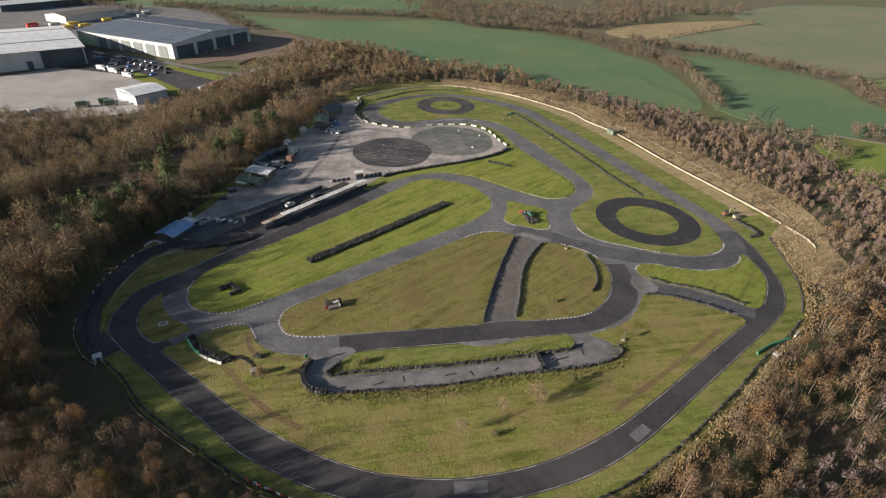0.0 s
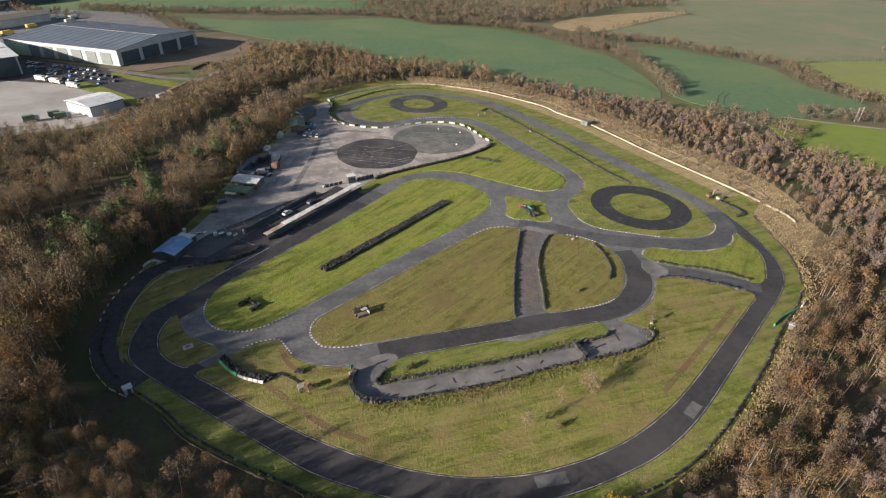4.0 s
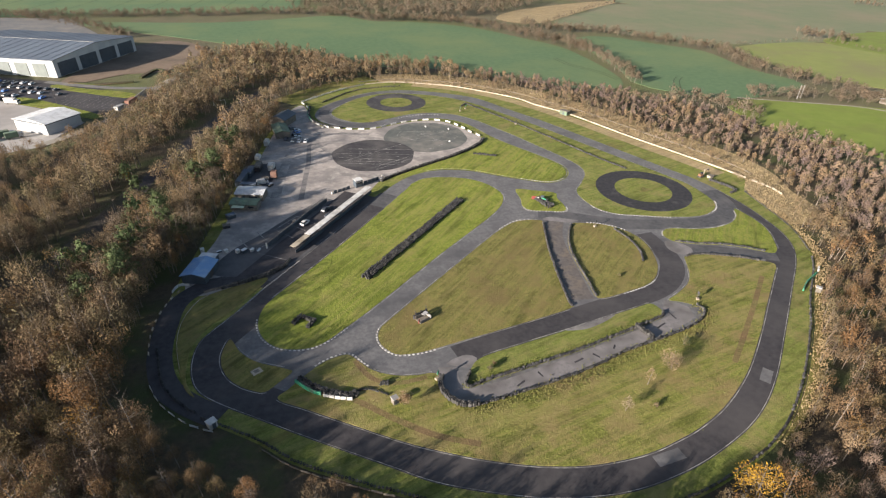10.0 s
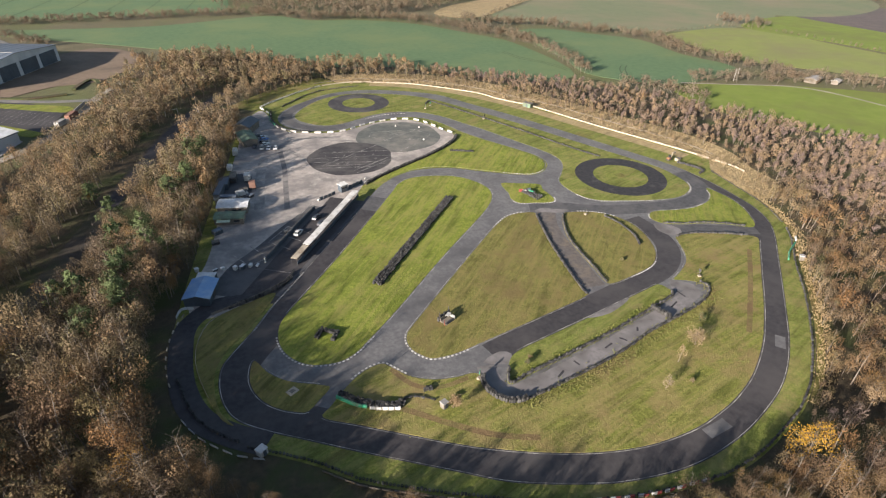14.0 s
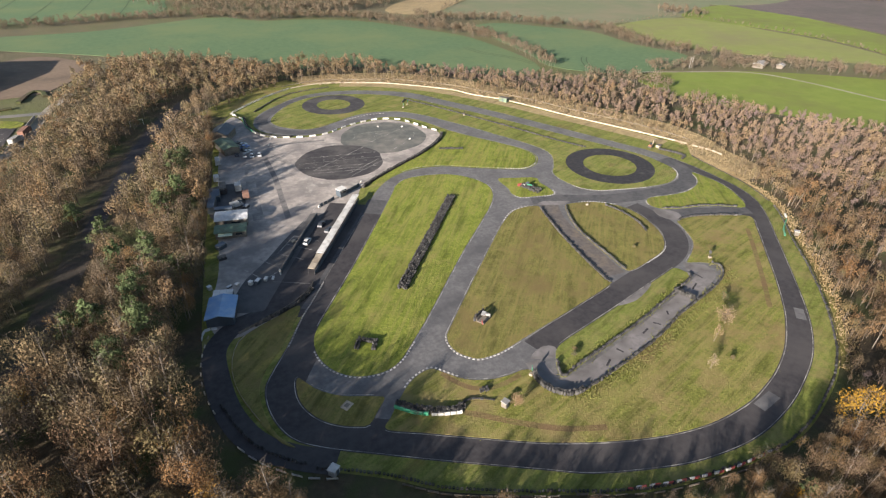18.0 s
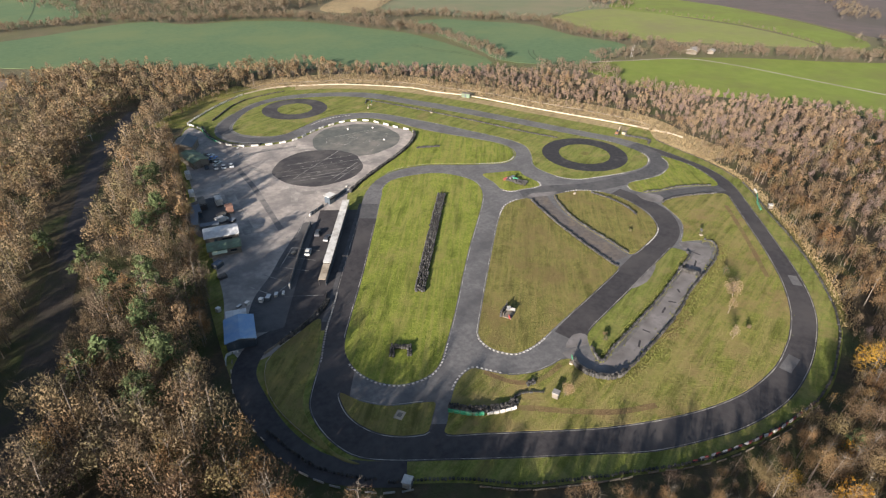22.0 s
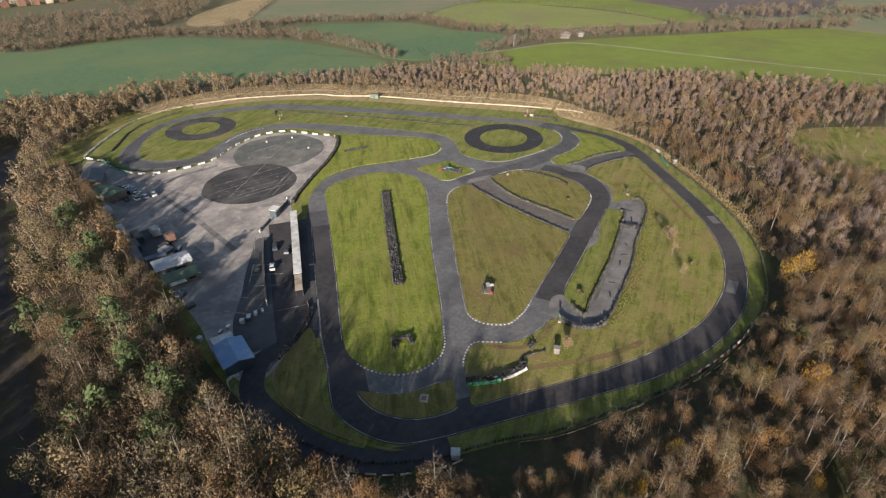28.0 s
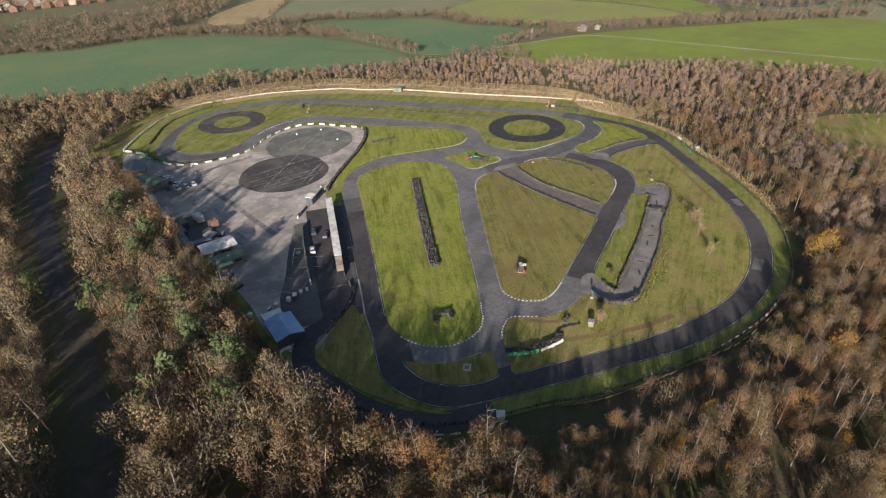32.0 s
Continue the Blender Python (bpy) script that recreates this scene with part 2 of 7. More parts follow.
BLACK = surface("black_rubber", (0.024, 0.024, 0.024), (0.046, 0.045, 0.044), (0.075, 0.072, 0.068), fine=3.0, coarse=0.5, bump=0.4, bump_scale=5, island=0.5, rough=0.8)
TIMBER = surface("grey_timber", (0.13, 0.115, 0.095), (0.19, 0.165, 0.14), (0.09, 0.085, 0.07), fine=3.0, coarse=0.6, bump=0.3, rough=0.9)
GREEN = surface("green_sheeting", (0.02, 0.20, 0.10), (0.04, 0.27, 0.15), (0.10, 0.14, 0.10), fine=2.0, coarse=0.7, bump=0.2, rough=0.6)
RED = surface("red_paint", (0.30, 0.045, 0.04), (0.24, 0.04, 0.035), (0.2, 0.06, 0.05), fine=2.0, coarse=0.5, bump=0.1, rough=0.6)
BLUE_ROOF = surface("blue_sheet_roof", (0.12, 0.23, 0.40), (0.15, 0.27, 0.44), (0.22, 0.31, 0.42), fine=1.0, coarse=0.3, bump=0.2, rough=0.5)
GREEN_ROOF = surface("mossy_green_roof", (0.10, 0.15, 0.10), (0.14, 0.19, 0.13), (0.09, 0.10, 0.07), fine=1.0, coarse=0.3, bump=0.3, rough=0.8)
PALE_ROOF = surface("pale_sheet_roof", (0.52, 0.53, 0.53), (0.60, 0.60, 0.59), (0.40, 0.40, 0.39), fine=1.0, coarse=0.3, bump=0.2, rough=0.6)
SLATE_ROOF = surface("grey_blue_roof", (0.102, 0.126, 0.157), (0.121, 0.145, 0.174), (0.093, 0.112, 0.140), fine=0.3, coarse=0.05, bump=0.1, rough=0.8, specular=0.15)
DARK_CLAD = surface("dark_cladding", (0.05, 0.065, 0.08), (0.065, 0.08, 0.095), (0.04, 0.05, 0.06), fine=0.5, coarse=0.1, bump=0.1, rough=0.5)
LIGHT_CLAD = surface("light_cladding", (0.40, 0.41, 0.405), (0.46, 0.46, 0.455), (0.34, 0.35, 0.35), fine=0.5, coarse=0.1, bump=0.1, rough=0.6)
PALE_GREEN_CLAD = surface("pale_green_cladding", (0.40, 0.52, 0.36), (0.45, 0.57, 0.40), (0.36, 0.47, 0.33), fine=0.5, coarse=0.1, bump=0.1, rough=0.6)
DARK_METAL = surface("dark_metal", (0.05, 0.05, 0.055), (0.08, 0.08, 0.085), (0.10, 0.075, 0.06), fine=3, coarse=0.8, bump=0.1, rough=0.55, metal=0.5)
GLASS = surface("dark_glass", (0.02, 0.025, 0.03), (0.025, 0.03, 0.035), bump=0, rough=0.08, specular=0.6)
RUST = surface("orange_machine_paint", (0.20, 0.10, 0.05), (0.15, 0.08, 0.045), (0.11, 0.07, 0.05), fine=2, coarse=0.6, bump=0.2, rough=0.8)
BRICK_RED = surface("brick_red", (0.14, 0.072, 0.052), (0.19, 0.10, 0.072), (0.12, 0.08, 0.065), fine=0.5, coarse=0.1, bump=0.2, per_object=0.3)
BARK = surface("bark", (0.11, 0.092, 0.075), (0.18, 0.155, 0.13), (0.075, 0.062, 0.05), fine=1.5, coarse=0.4, bump=0.4, own=True, per_object=0.3)
BIRCH_BARK = surface("pale_birch_bark", (0.13, 0.113, 0.095), (0.19, 0.168, 0.143), (0.085, 0.073, 0.061), fine=1.2, coarse=0.5, bump=0.3, own=True, per_object=0.3)
def foliage(name, colours, translucent, vary=0.22):
    """Twigs or leaves: each tree has a colour of its own from the row of colours, each piece a shade of it."""
    m = bpy.data.materials.new(name)
    m.use_nodes = True
    n, link = m.node_tree.nodes, m.node_tree.links.new
    tint = n.new("ShaderNodeAttribute")
    tint.attribute_name = "tint"
    both = n.new("ShaderNodeMath")
    both.operation = "ADD"
    link(tint.outputs["Fac"], both.inputs[0])
    link(n.new("ShaderNodeObjectInfo").outputs["Random"], both.inputs[1])
    wrap = n.new("ShaderNodeMath")
    wrap.operation = "FRACT"
    link(both.outputs[0], wrap.inputs[0])
    ramp = n.new("ShaderNodeValToRGB")
    ramp.color_ramp.interpolation = "EASE"
    marks = ramp.color_ramp.elements
    while len(marks) < len(colours):
        marks.new(0.5)
    for q, c in enumerate(colours):
        marks[q].position = q / (len(colours) - 1)
        marks[q].color = (*c, 1)
    link(wrap.outputs[0], ramp.inputs["Fac"])
    r = n.new("ShaderNodeMapRange")
    r.inputs["To Min"].default_value, r.inputs["To Max"].default_value = 1 - vary, 1 + vary
    link(n.new("ShaderNodeNewGeometry").outputs["Random Per Island"], r.inputs["Value"])
    hsv = n.new("ShaderNodeHueSaturation")
    link(ramp.outputs[0], hsv.inputs["Color"])
    link(r.outputs["Result"], hsv.inputs["Value"])
    bsdf = n["Principled BSDF"]
    bsdf.inputs["Roughness"].default_value, bsdf.inputs["Specular IOR Level"].default_value = 0.9, 0.15
    through_light = n.new("ShaderNodeBsdfTranslucent")
    mix = n.new("ShaderNodeMixShader")
    mix.inputs[0].default_value = translucent
    link(hsv.outputs[0], bsdf.inputs["Base Color"])
    link(hsv.outputs[0], through_light.inputs["Color"])
    link(bsdf.outputs[0], mix.inputs[1])
    link(through_light.outputs[0], mix.inputs[2])
    link(mix.outputs[0], n["Material Output"].inputs["Surface"])
    return m


TWIGS = foliage("bare_twigs", [(0.162, 0.124, 0.078), (0.205, 0.155, 0.096), (0.205, 0.136, 0.074), (0.146, 0.112, 0.080), (0.172, 0.144, 0.078), (0.222, 0.162, 0.094), (0.150, 0.118, 0.074)], 0.3, 0.14)
TWIGS_PURPLE = foliage("purple_birch_twigs", [(0.176, 0.129, 0.108), (0.226, 0.166, 0.120), (0.160, 0.122, 0.112), (0.262, 0.188, 0.114), (0.176, 0.132, 0.106)], 0.3, 0.12)
RUSSET = foliage("russet_leaves", [(0.196, 0.142, 0.085), (0.215, 0.150, 0.082), (0.196, 0.156, 0.096), (0.210, 0.160, 0.092), (0.170, 0.126, 0.078)], 0.3, 0.14)
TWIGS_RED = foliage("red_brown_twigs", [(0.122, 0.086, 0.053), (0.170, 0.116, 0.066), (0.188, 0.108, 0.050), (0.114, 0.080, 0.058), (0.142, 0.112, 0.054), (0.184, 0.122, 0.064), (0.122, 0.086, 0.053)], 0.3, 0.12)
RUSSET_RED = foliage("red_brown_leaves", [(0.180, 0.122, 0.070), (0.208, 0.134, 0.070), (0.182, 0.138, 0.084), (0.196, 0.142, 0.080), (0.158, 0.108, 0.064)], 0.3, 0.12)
HEDGE_TWIGS = foliage("hedge_twigs", [(0.119, 0.099, 0.072), (0.154, 0.123, 0.086), (0.141, 0.104, 0.070), (0.114, 0.102, 0.066)], 0.25, 0.09)
TAN_LEAVES = foliage("pale_tan_leaves", [(0.30, 0.235, 0.15), (0.34, 0.25, 0.145), (0.27, 0.22, 0.15)], 0.25, 0.15)
YELLOW = foliage("yellow_leaves", [(0.40, 0.24, 0.022), (0.32, 0.21, 0.03), (0.36, 0.19, 0.022)], 0.3)
ORANGE = foliage("orange_leaves", [(0.234, 0.131, 0.043), (0.270, 0.158, 0.045), (0.198, 0.122, 0.050)], 0.3)
NEEDLES = foliage("pine_needles", [(0.062, 0.088, 0.038), (0.088, 0.115, 0.05), (0.078, 0.098, 0.045)], 0.15)
OLIVE = foliage("olive_leaves", [(0.135, 0.122, 0.052), (0.18, 0.16, 0.065), (0.12, 0.125, 0.045), (0.155, 0.12, 0.058)], 0.25)


# ---- helpers of this place ----
def mesh_of(name, verts, faces, *mats):
    me = bpy.data.meshes.new(name)
    me.from_pydata([tuple(v) for v in verts], [], faces)
    for m in mats:
        me.materials.append(m)
    return me


def part(name, bm, material, parent=None, label=""):
    """Links a bmesh, or a finished mesh, as one object under a thing or a part."""
    if isinstance(bm, bpy.types.Mesh):
        me = bm
    else:
        me = bpy.data.meshes.new(name)
        bmesh.ops.recalc_face_normals(bm, faces=bm.faces)
        bm.to_mesh(me)
        bm.free()
    if material is not None and not me.materials:
        me.materials.append(material)
    ob = new(name, me)
    if parent is not None:
        ob.parent = parent
    if label:
        tagged(ob, label)
    return ob


def thing(name, m, label, category, group="", kind=""):
    ob = new(name)
    ob.empty_display_size = 0.5
    ob.matrix_world = m
    return tagged(ob, label, category, group, kind)


def block(lx, ly, lz, x=0.0, y=0.0, z=0.0, bevel=0.0, turn=0.0, taper=1.0):
    bm = bmesh.new()
    bmesh.ops.create_cube(bm, size=1)
    for v in bm.verts:
        k = taper if v.co.z > 0 else 1.0
        v.co = Vector((v.co.x * lx * k, v.co.y * ly * k, (v.co.z + 0.5) * lz))
    if bevel:
        bmesh.ops.bevel(bm, geom=list(bm.edges), offset=bevel, segments=1, affect="EDGES")
    bmesh.ops.transform(bm, matrix=Matrix.Translation((x, y, z)) @ Matrix.Rotation(turn, 4, "Z"), verts=bm.verts)
    return bm


def rod(r, h, sides=8, x=0.0, y=0.0, z=0.0, top=None):
    bm = bmesh.new()
    bmesh.ops.create_cone(bm, cap_ends=True, segments=sides, radius1=r, radius2=r if top is None else top, depth=h)
    bmesh.ops.translate(bm, vec=(x, y, z + h / 2), verts=bm.verts)
    return bm


def curve(points, closed=True, step=1.0):
    """A smooth line (Catmull-Rom) through the points of the plan, as an array."""
    p = np.array(points, float)
    n = len(p)
    out = []
    for i in range(n if closed else n - 1):
        if closed:
            a, b, c, d = p[(i - 1) % n], p[i], p[(i + 1) % n], p[(i + 2) % n]
        else:
            a, b, c, d = p[max(i - 1, 0)], p[i], p[i + 1], p[min(i + 2, n - 1)]
        k = max(1, int(np.linalg.norm(c - b) / step))
        for s in np.arange(k) / k:
            out.append(0.5 * (2 * b + (c - a) * s + (2 * a - 5 * b + 4 * c - d) * s * s + (3 * b - 3 * c + d - a) * s ** 3))
    if not closed:
        out.append(p[-1])
    return np.array(out)


def normals(line, closed):
    if closed:
        d = np.roll(line, -1, 0) - np.roll(line, 1, 0)
    else:
        d = np.gradient(line, axis=0)
    d /= np.maximum(np.linalg.norm(d, axis=1), 1e-6)[:, None]
    return np.stack([-d[:, 1], d[:, 0]], 1)


def area(line):
    x, y = line[:, 0], line[:, 1]
    return 0.5 * float(np.sum(x * np.roll(y, -1) - y * np.roll(x, -1)))


from mathutils.geometry import tessellate_polygon


def slab(name, line, z, material, thick=0.05, label="", category="", crown=0.0, holes=()):
    """A flat piece of ground with a rounded rim, from a closed line. Returns the object."""
    if area(line) < 0:
        line = line[::-1]
    n = len(line)
    inset = line + normals(line, True) * 0.15
    verts = [(x, y, z - thick) for x, y in line] + [(x, y, z) for x, y in inset]
    faces = [(i, (i + 1) % n, n + (i + 1) % n, n + i) for i in range(n)]
    tris = tessellate_polygon([[Vector((x, y, 0)) for x, y in inset]])
    for a, b, c in tris:
        va, vb, vc = inset[a], inset[b], inset[c]
        if (vb[0] - va[0]) * (vc[1] - va[1]) - (vb[1] - va[1]) * (vc[0] - va[0]) < 0:
            a, c = c, a
        faces.append((n + a, n + b, n + c))
    ob = part(name, mesh_of(name, verts, faces, material), None)
    return tagged(ob, label, category, "", "structure")


def ribbon_mesh(name, line, width, z, material, closed=False, thick=0.0, offset=0.0):
    nn = normals(line, closed)
    l, r = line + nn * (offset + width / 2), line + nn * (offset - width / 2)
    n = len(line)
    verts = [(x, y, z) for x, y in l] + [(x, y, z) for x, y in r]
    faces = [(i, n + i, n + (i + 1) % n, (i + 1) % n) for i in range(n if closed else n - 1)]
    if thick:
        verts += [(x, y, z - thick) for x, y in l] + [(x, y, z - thick) for x, y in r]
        m = 2 * n
        for i in range(n if closed else n - 1):
            j = (i + 1) % n
            faces += [(i, j, m + j, m + i), (n + j, n + i, m + n + i, m + n + j)]
        if not closed:
            faces += [(0, m, m + n, n), (n - 1, 2 * n - 1, m + 2 * n - 1, m + n - 1)]
    return mesh_of(name, verts, faces, material)


def ribbon(name, points, width, z, material, closed=False, thick=0.0, label="", category="", parent=None, step=1.5, offset=0.0):
    ob = part(name, ribbon_mesh(name, curve(points, closed, step), width, z, material, closed, thick, offset), None, parent)
    return ob if parent else tagged(ob, label, category, "", "structure")


def wall_mesh(name, line, width, z, height, material, closed=False):
    """An upright wall of that width and height along a line of the plan."""
    return ribbon_mesh(name, line, width, z + height, material, closed, thick=height)


def inside(px, py, poly):
    """Which of the points lie in the polygon."""
    poly = np.array(poly)
    x0, y0 = poly[:, 0], poly[:, 1]
    x1, y1 = np.roll(x0, -1), np.roll(y0, -1)
    hit = np.zeros(len(px), bool)
    for a, b, c, d in zip(x0, y0, x1, y1):
        cross = ((b > py) != (d > py)) & (px < (c - a) * (py - b) / (d - b + 1e-12) + a)
        hit ^= cross
    return hit


def away(px, py, line):
    """Distance of the points from a polyline."""
    best = np.full(len(px), 1e9)
    for (a, b), (c, d) in zip(line[:-1], line[1:]):
        t = np.clip(((px - a) * (c - a) + (py - b) * (d - b)) / ((c - a) ** 2 + (d - b) ** 2 + 1e-9), 0, 1)
        best = np.minimum(best, np.hypot(px - a - t * (c - a), py - b - t * (d - b)))
    return best


# ---- the ground, from below upwards ----
SITE = [(-54.7, 316.3), (-34.3, 334.6), (-16.3, 345.7), (2.6, 347.5), (24.9, 338.1), (41.2, 327.8), (65.8, 301.9), (73.1, 286.2), (85.2, 266), (98.9, 229.5),
        (114.4, 192.9), (120.6, 176.5), (112, 165), (110, 154), (108.4, 142), (106, 132), (101.3, 121.5), (95, 112.8), (81, 99.5), (69.9, 88), (54.6, 74.3), (42.2, 65), (33.3, 60), (24.7, 56.8), (8, 52.8),
        (-7, 53.2), (-30, 58.4), (-47.7, 67.2), (-56.2, 72.1), (-65.1, 77.8), (-71.9, 84.2), (-79.7, 90.1), (-85, 93.6), (-91, 99.9), (-95, 106.8), (-98.3, 120.7),
        (-98, 133), (-96.5, 145), (-93, 165), (-86.5, 200), (-79, 235), (-73.5, 265), (-66.5, 292)]
WOODS = [(-300, 180), (-222, 245), (-162, 262), (-148, 285), (-138, 312), (-134, 350), (-128, 410), (-100, 455), (-63, 440), (-22, 396), (30, 382), (69, 350), (114, 315), (140, 292),
         (165, 255), (185, 205), (215, 160), (235, 100), (245, 30), (200, -20), (60, -20), (-20, 0), (-100, 15), (-160, 60), (-230, 90)]
RIDE = [(-152, 110), (-140, 146), (-131, 170), (-120, 214), (-110, 252), (-102, 282), (-93, 308), (-84, 328), (-72, 350)]      # the lane through the trees
CLEARING = [(118, 60), (138, 68), (158, 66), (172, 52), (186, 30), (180, 8), (150, 2), (122, 16), (103, 31), (104, 48)]

big = 4000
ground = part("ground", mesh_of("ground", [(-big, -big, -0.25), (big, -big, -0.25), (big, big, -0.25), (-big, big, -0.25)], [(0, 1, 2, 3)], FAR_LAND), None)
tagged(ground, "brown and green farmland round the circuit", "ground", "", "structure")
slab("woodland_floor", curve(WOODS, True, 8), -0.02, LITTER, 0.2, "dark brown leaf litter under the bare trees", "ground")
slab("site_grass", curve(SITE, True, 3), 0.03, VERGE_GRASS, 0.1, "green grass verge inside the circuit fence", "grass")
slab("clearing", curve(CLEARING, True, 4), 0.02, ROUGH_GRASS, 0.1, "rough green clearing among the bare trees", "grass")
ribbon("woodland_lane", RIDE, 8.0, 0.02, MUD, thick=0.1, label="muddy brown lane through the wood", category="lane", step=5)
BANK = [(-8, 357), (5, 358), (32, 349), (52, 338), (75, 312), (84, 293), (97, 271), (111, 235), (125, 199), (126, 178), (120.5, 164), (119, 150), (115, 136)]
# dark tarmac stands in for tree shade on this grey lane
ribbon("lane_tarmac", RIDE[3:], 5.5, 0.03, DARK_TARMAC, thick=0.05, label="tarmac of the woodland lane, darkened for the trees' shade", category="lane", step=5)
ribbon("outer_grass", [(-66, 316), (-48, 334), (-30, 348), (-10, 358)], 17, 0.012, ROUGH_GRASS, thick=0.1, label="rough green grass outside the wall", category="grass", step=4)
ribbon("fence_strip", [(110.6, 150), (108.8, 141), (106.6, 131.6), (101.8, 121), (96, 112.6), (82, 98.7), (70.8, 87.2), (55.4, 73.5), (42.8, 64.2), (33.7, 59)], 1.8, 0.016, BROWN_GRASS, thick=0.1, label="strip of browned grass outside the tyre fence", category="grass", step=4)
ribbon("dry_bank", BANK, 21, 0.02, DRY_GRASS, thick=0.1, label="bank of dry straw-coloured grass outside the wall", category="bank", step=4)

# tarmac of the circuit
OUTER_NEAR = [(-66.8, 146.1), (-72.9, 138.7), (-79.2, 129.6), (-84.7, 122.8), (-87.4, 118.5), (-88.3, 112.5), (-87.5, 106.2), (-85.3, 101.3), (-80.4, 96.6), (-72.2, 90.6),
              (-63.7, 84.4), (-54.5, 78), (-46.1, 72.2), (-38.4, 67), (-27, 61.9), (-17, 58.6), (-3.7, 56.8), (9.7, 58.1), (21.9, 61.4), (33.7, 66.3), (45.8, 74.5),
              (60.6, 87.7), (77, 103), (93.4, 119)]
OUTER_FAR = [(100.2, 131), (102.3, 144.9), (102.6, 155), (101.5, 167.9), (98.6, 179.6), (93.9, 191), (84.8, 214.1), (74.5, 239.6), (65, 262), (54.5, 283), (43.8, 304.9),
             (30.1, 317), (12.9, 326.5), (-3.8, 330), (-18.5, 327), (-31, 318.5), (-41.7, 309.5), (-47.8, 300.4), (-50.2, 289.8), (-47.9, 280), (-41.3, 272), (-31.5, 267),
             (-22.6, 266.3), (-12.4, 269.8), (0.5, 273.8), (10.6, 274.6), (20.2, 269.3), (26.5, 258.9), (30.9, 244.4), (36.8, 231), (44.8, 216), (50, 204.2), (49.7, 196.1),
             (45, 190.2), (38.6, 187.8), (32.6, 189.6), (20.2, 197.5), (7.8, 206), (-4.6, 208.8), (-14.1, 206.6), (-21.7, 201.6), (-28.6, 194.4), (-36.7, 183.8), (-50.5, 166.6)]
tarmac = slab("track", curve(OUTER_NEAR + OUTER_FAR, True, 2), 0.08, TARMAC, 0.1, "worn grey tarmac of the kart circuit", "track")
PADDOCK_EDGE = [(-30, 202.5), (-22, 207.5), (-9, 214.8), (6, 223), (15, 228.5), (23, 235.5), (26, 243), (23, 251), (20, 259), (14, 268), (7, 271.5), (-4, 271), (-13, 268), (-23, 264.2),
                (-31, 264.5), (-40, 268), (-48, 273), (-52, 283), (-53, 295), (-56, 309), (-63, 300), (-69, 275), (-74, 250), (-79, 222), (-83.5, 196), (-88, 170), (-93.5, 152),
                (-93.5, 141), (-88, 138.5), (-79, 141.5), (-71, 145.5), (-66, 149), (-60, 156), (-47, 172)]
slab("paddock", curve(PADDOCK_EDGE, True, 2), 0.06, PADDOCK, 0.1, "dusty pale grey hardstanding of the paddock", "paddock")
ribbon("pit_lane", [(-76, 141), (-67, 154), (-57, 168), (-46, 183), (-39, 193)], 13, 0.07, DARK_TARMAC, thick=0.05, label="dark tarmac lane beside the pit shelter", category="road")
ribbon("service_road", [(-80, 144), (-88, 143.5), (-94.5, 137), (-96, 127), (-95.6, 115), (-92.5, 105), (-87, 98.5), (-80, 93)], 5.6, 0.064, DARK_TARMAC, thick=0.05,
       label="dark service road outside the first bend", category="road")

loop_edge = curve(OUTER_FAR[-2:] + OUTER_NEAR + OUTER_FAR[:4], False, 1.5)
ob = part("resurfaced_loop", ribbon_mesh("resurfaced_loop", loop_edge, 8.7, 0.085, DARK_TARMAC, False, 0.01, 4.42), None)
tagged(ob, "newer dark tarmac of the long outer loop", "track", "", "structure")
ribbon("resurfaced_middle", [(-26.2, 99.6), (-8, 103.8), (10, 107), (26, 110.2), (36.5, 112.5), (43.5, 116), (49, 121.5), (51.8, 128), (52, 136), (51.5, 143)], 7.4, 0.085, DARK_TARMAC,
       thick=0.01, label="newer dark tarmac of the middle road", category="track")
ribbon("upper_road", [(22, 164), (32, 159.5), (48, 151), (64, 147), (80, 145.8), (90, 149), (96, 157), (96.5, 168)], 7.0, 0.0885, MID_TARMAC, thick=0.01,
       label="grey tarmac between the two rings", category="track")
ribbon("pit_straight", [(-28, 190.5), (-38, 178), (-49, 164.2), (-61, 149.6), (-69, 140)], 7.2, 0.0835, MID_TARMAC, thick=0.01, label="mid-grey tarmac of the pit straight", category="track")
ribbon("far_loop_road", [(-12, 326), (-28, 317), (-40, 305.5), (-45, 296), (-44.5, 284.5), (-39, 276), (-30, 270.8), (-20, 271)], 5.4, 0.0835, MID_TARMAC, thick=0.01, label="darker tarmac of the far loop", category="track")
PATCHES = [(8.1, 62, 6.5, 2.6, 0.1), (44.5, 76.4, 5.0, 2.4, 0.7)]
for x, y, lx, ly, a in PATCHES:
    ob = part("tarmac_patch", block(lx, ly, 0.006, x, y, 0.0856, turn=a), TARMAC)
    tagged(ob, "pale grey repair patch in the dark tarmac", "patch", "tarmac patches", "structure")

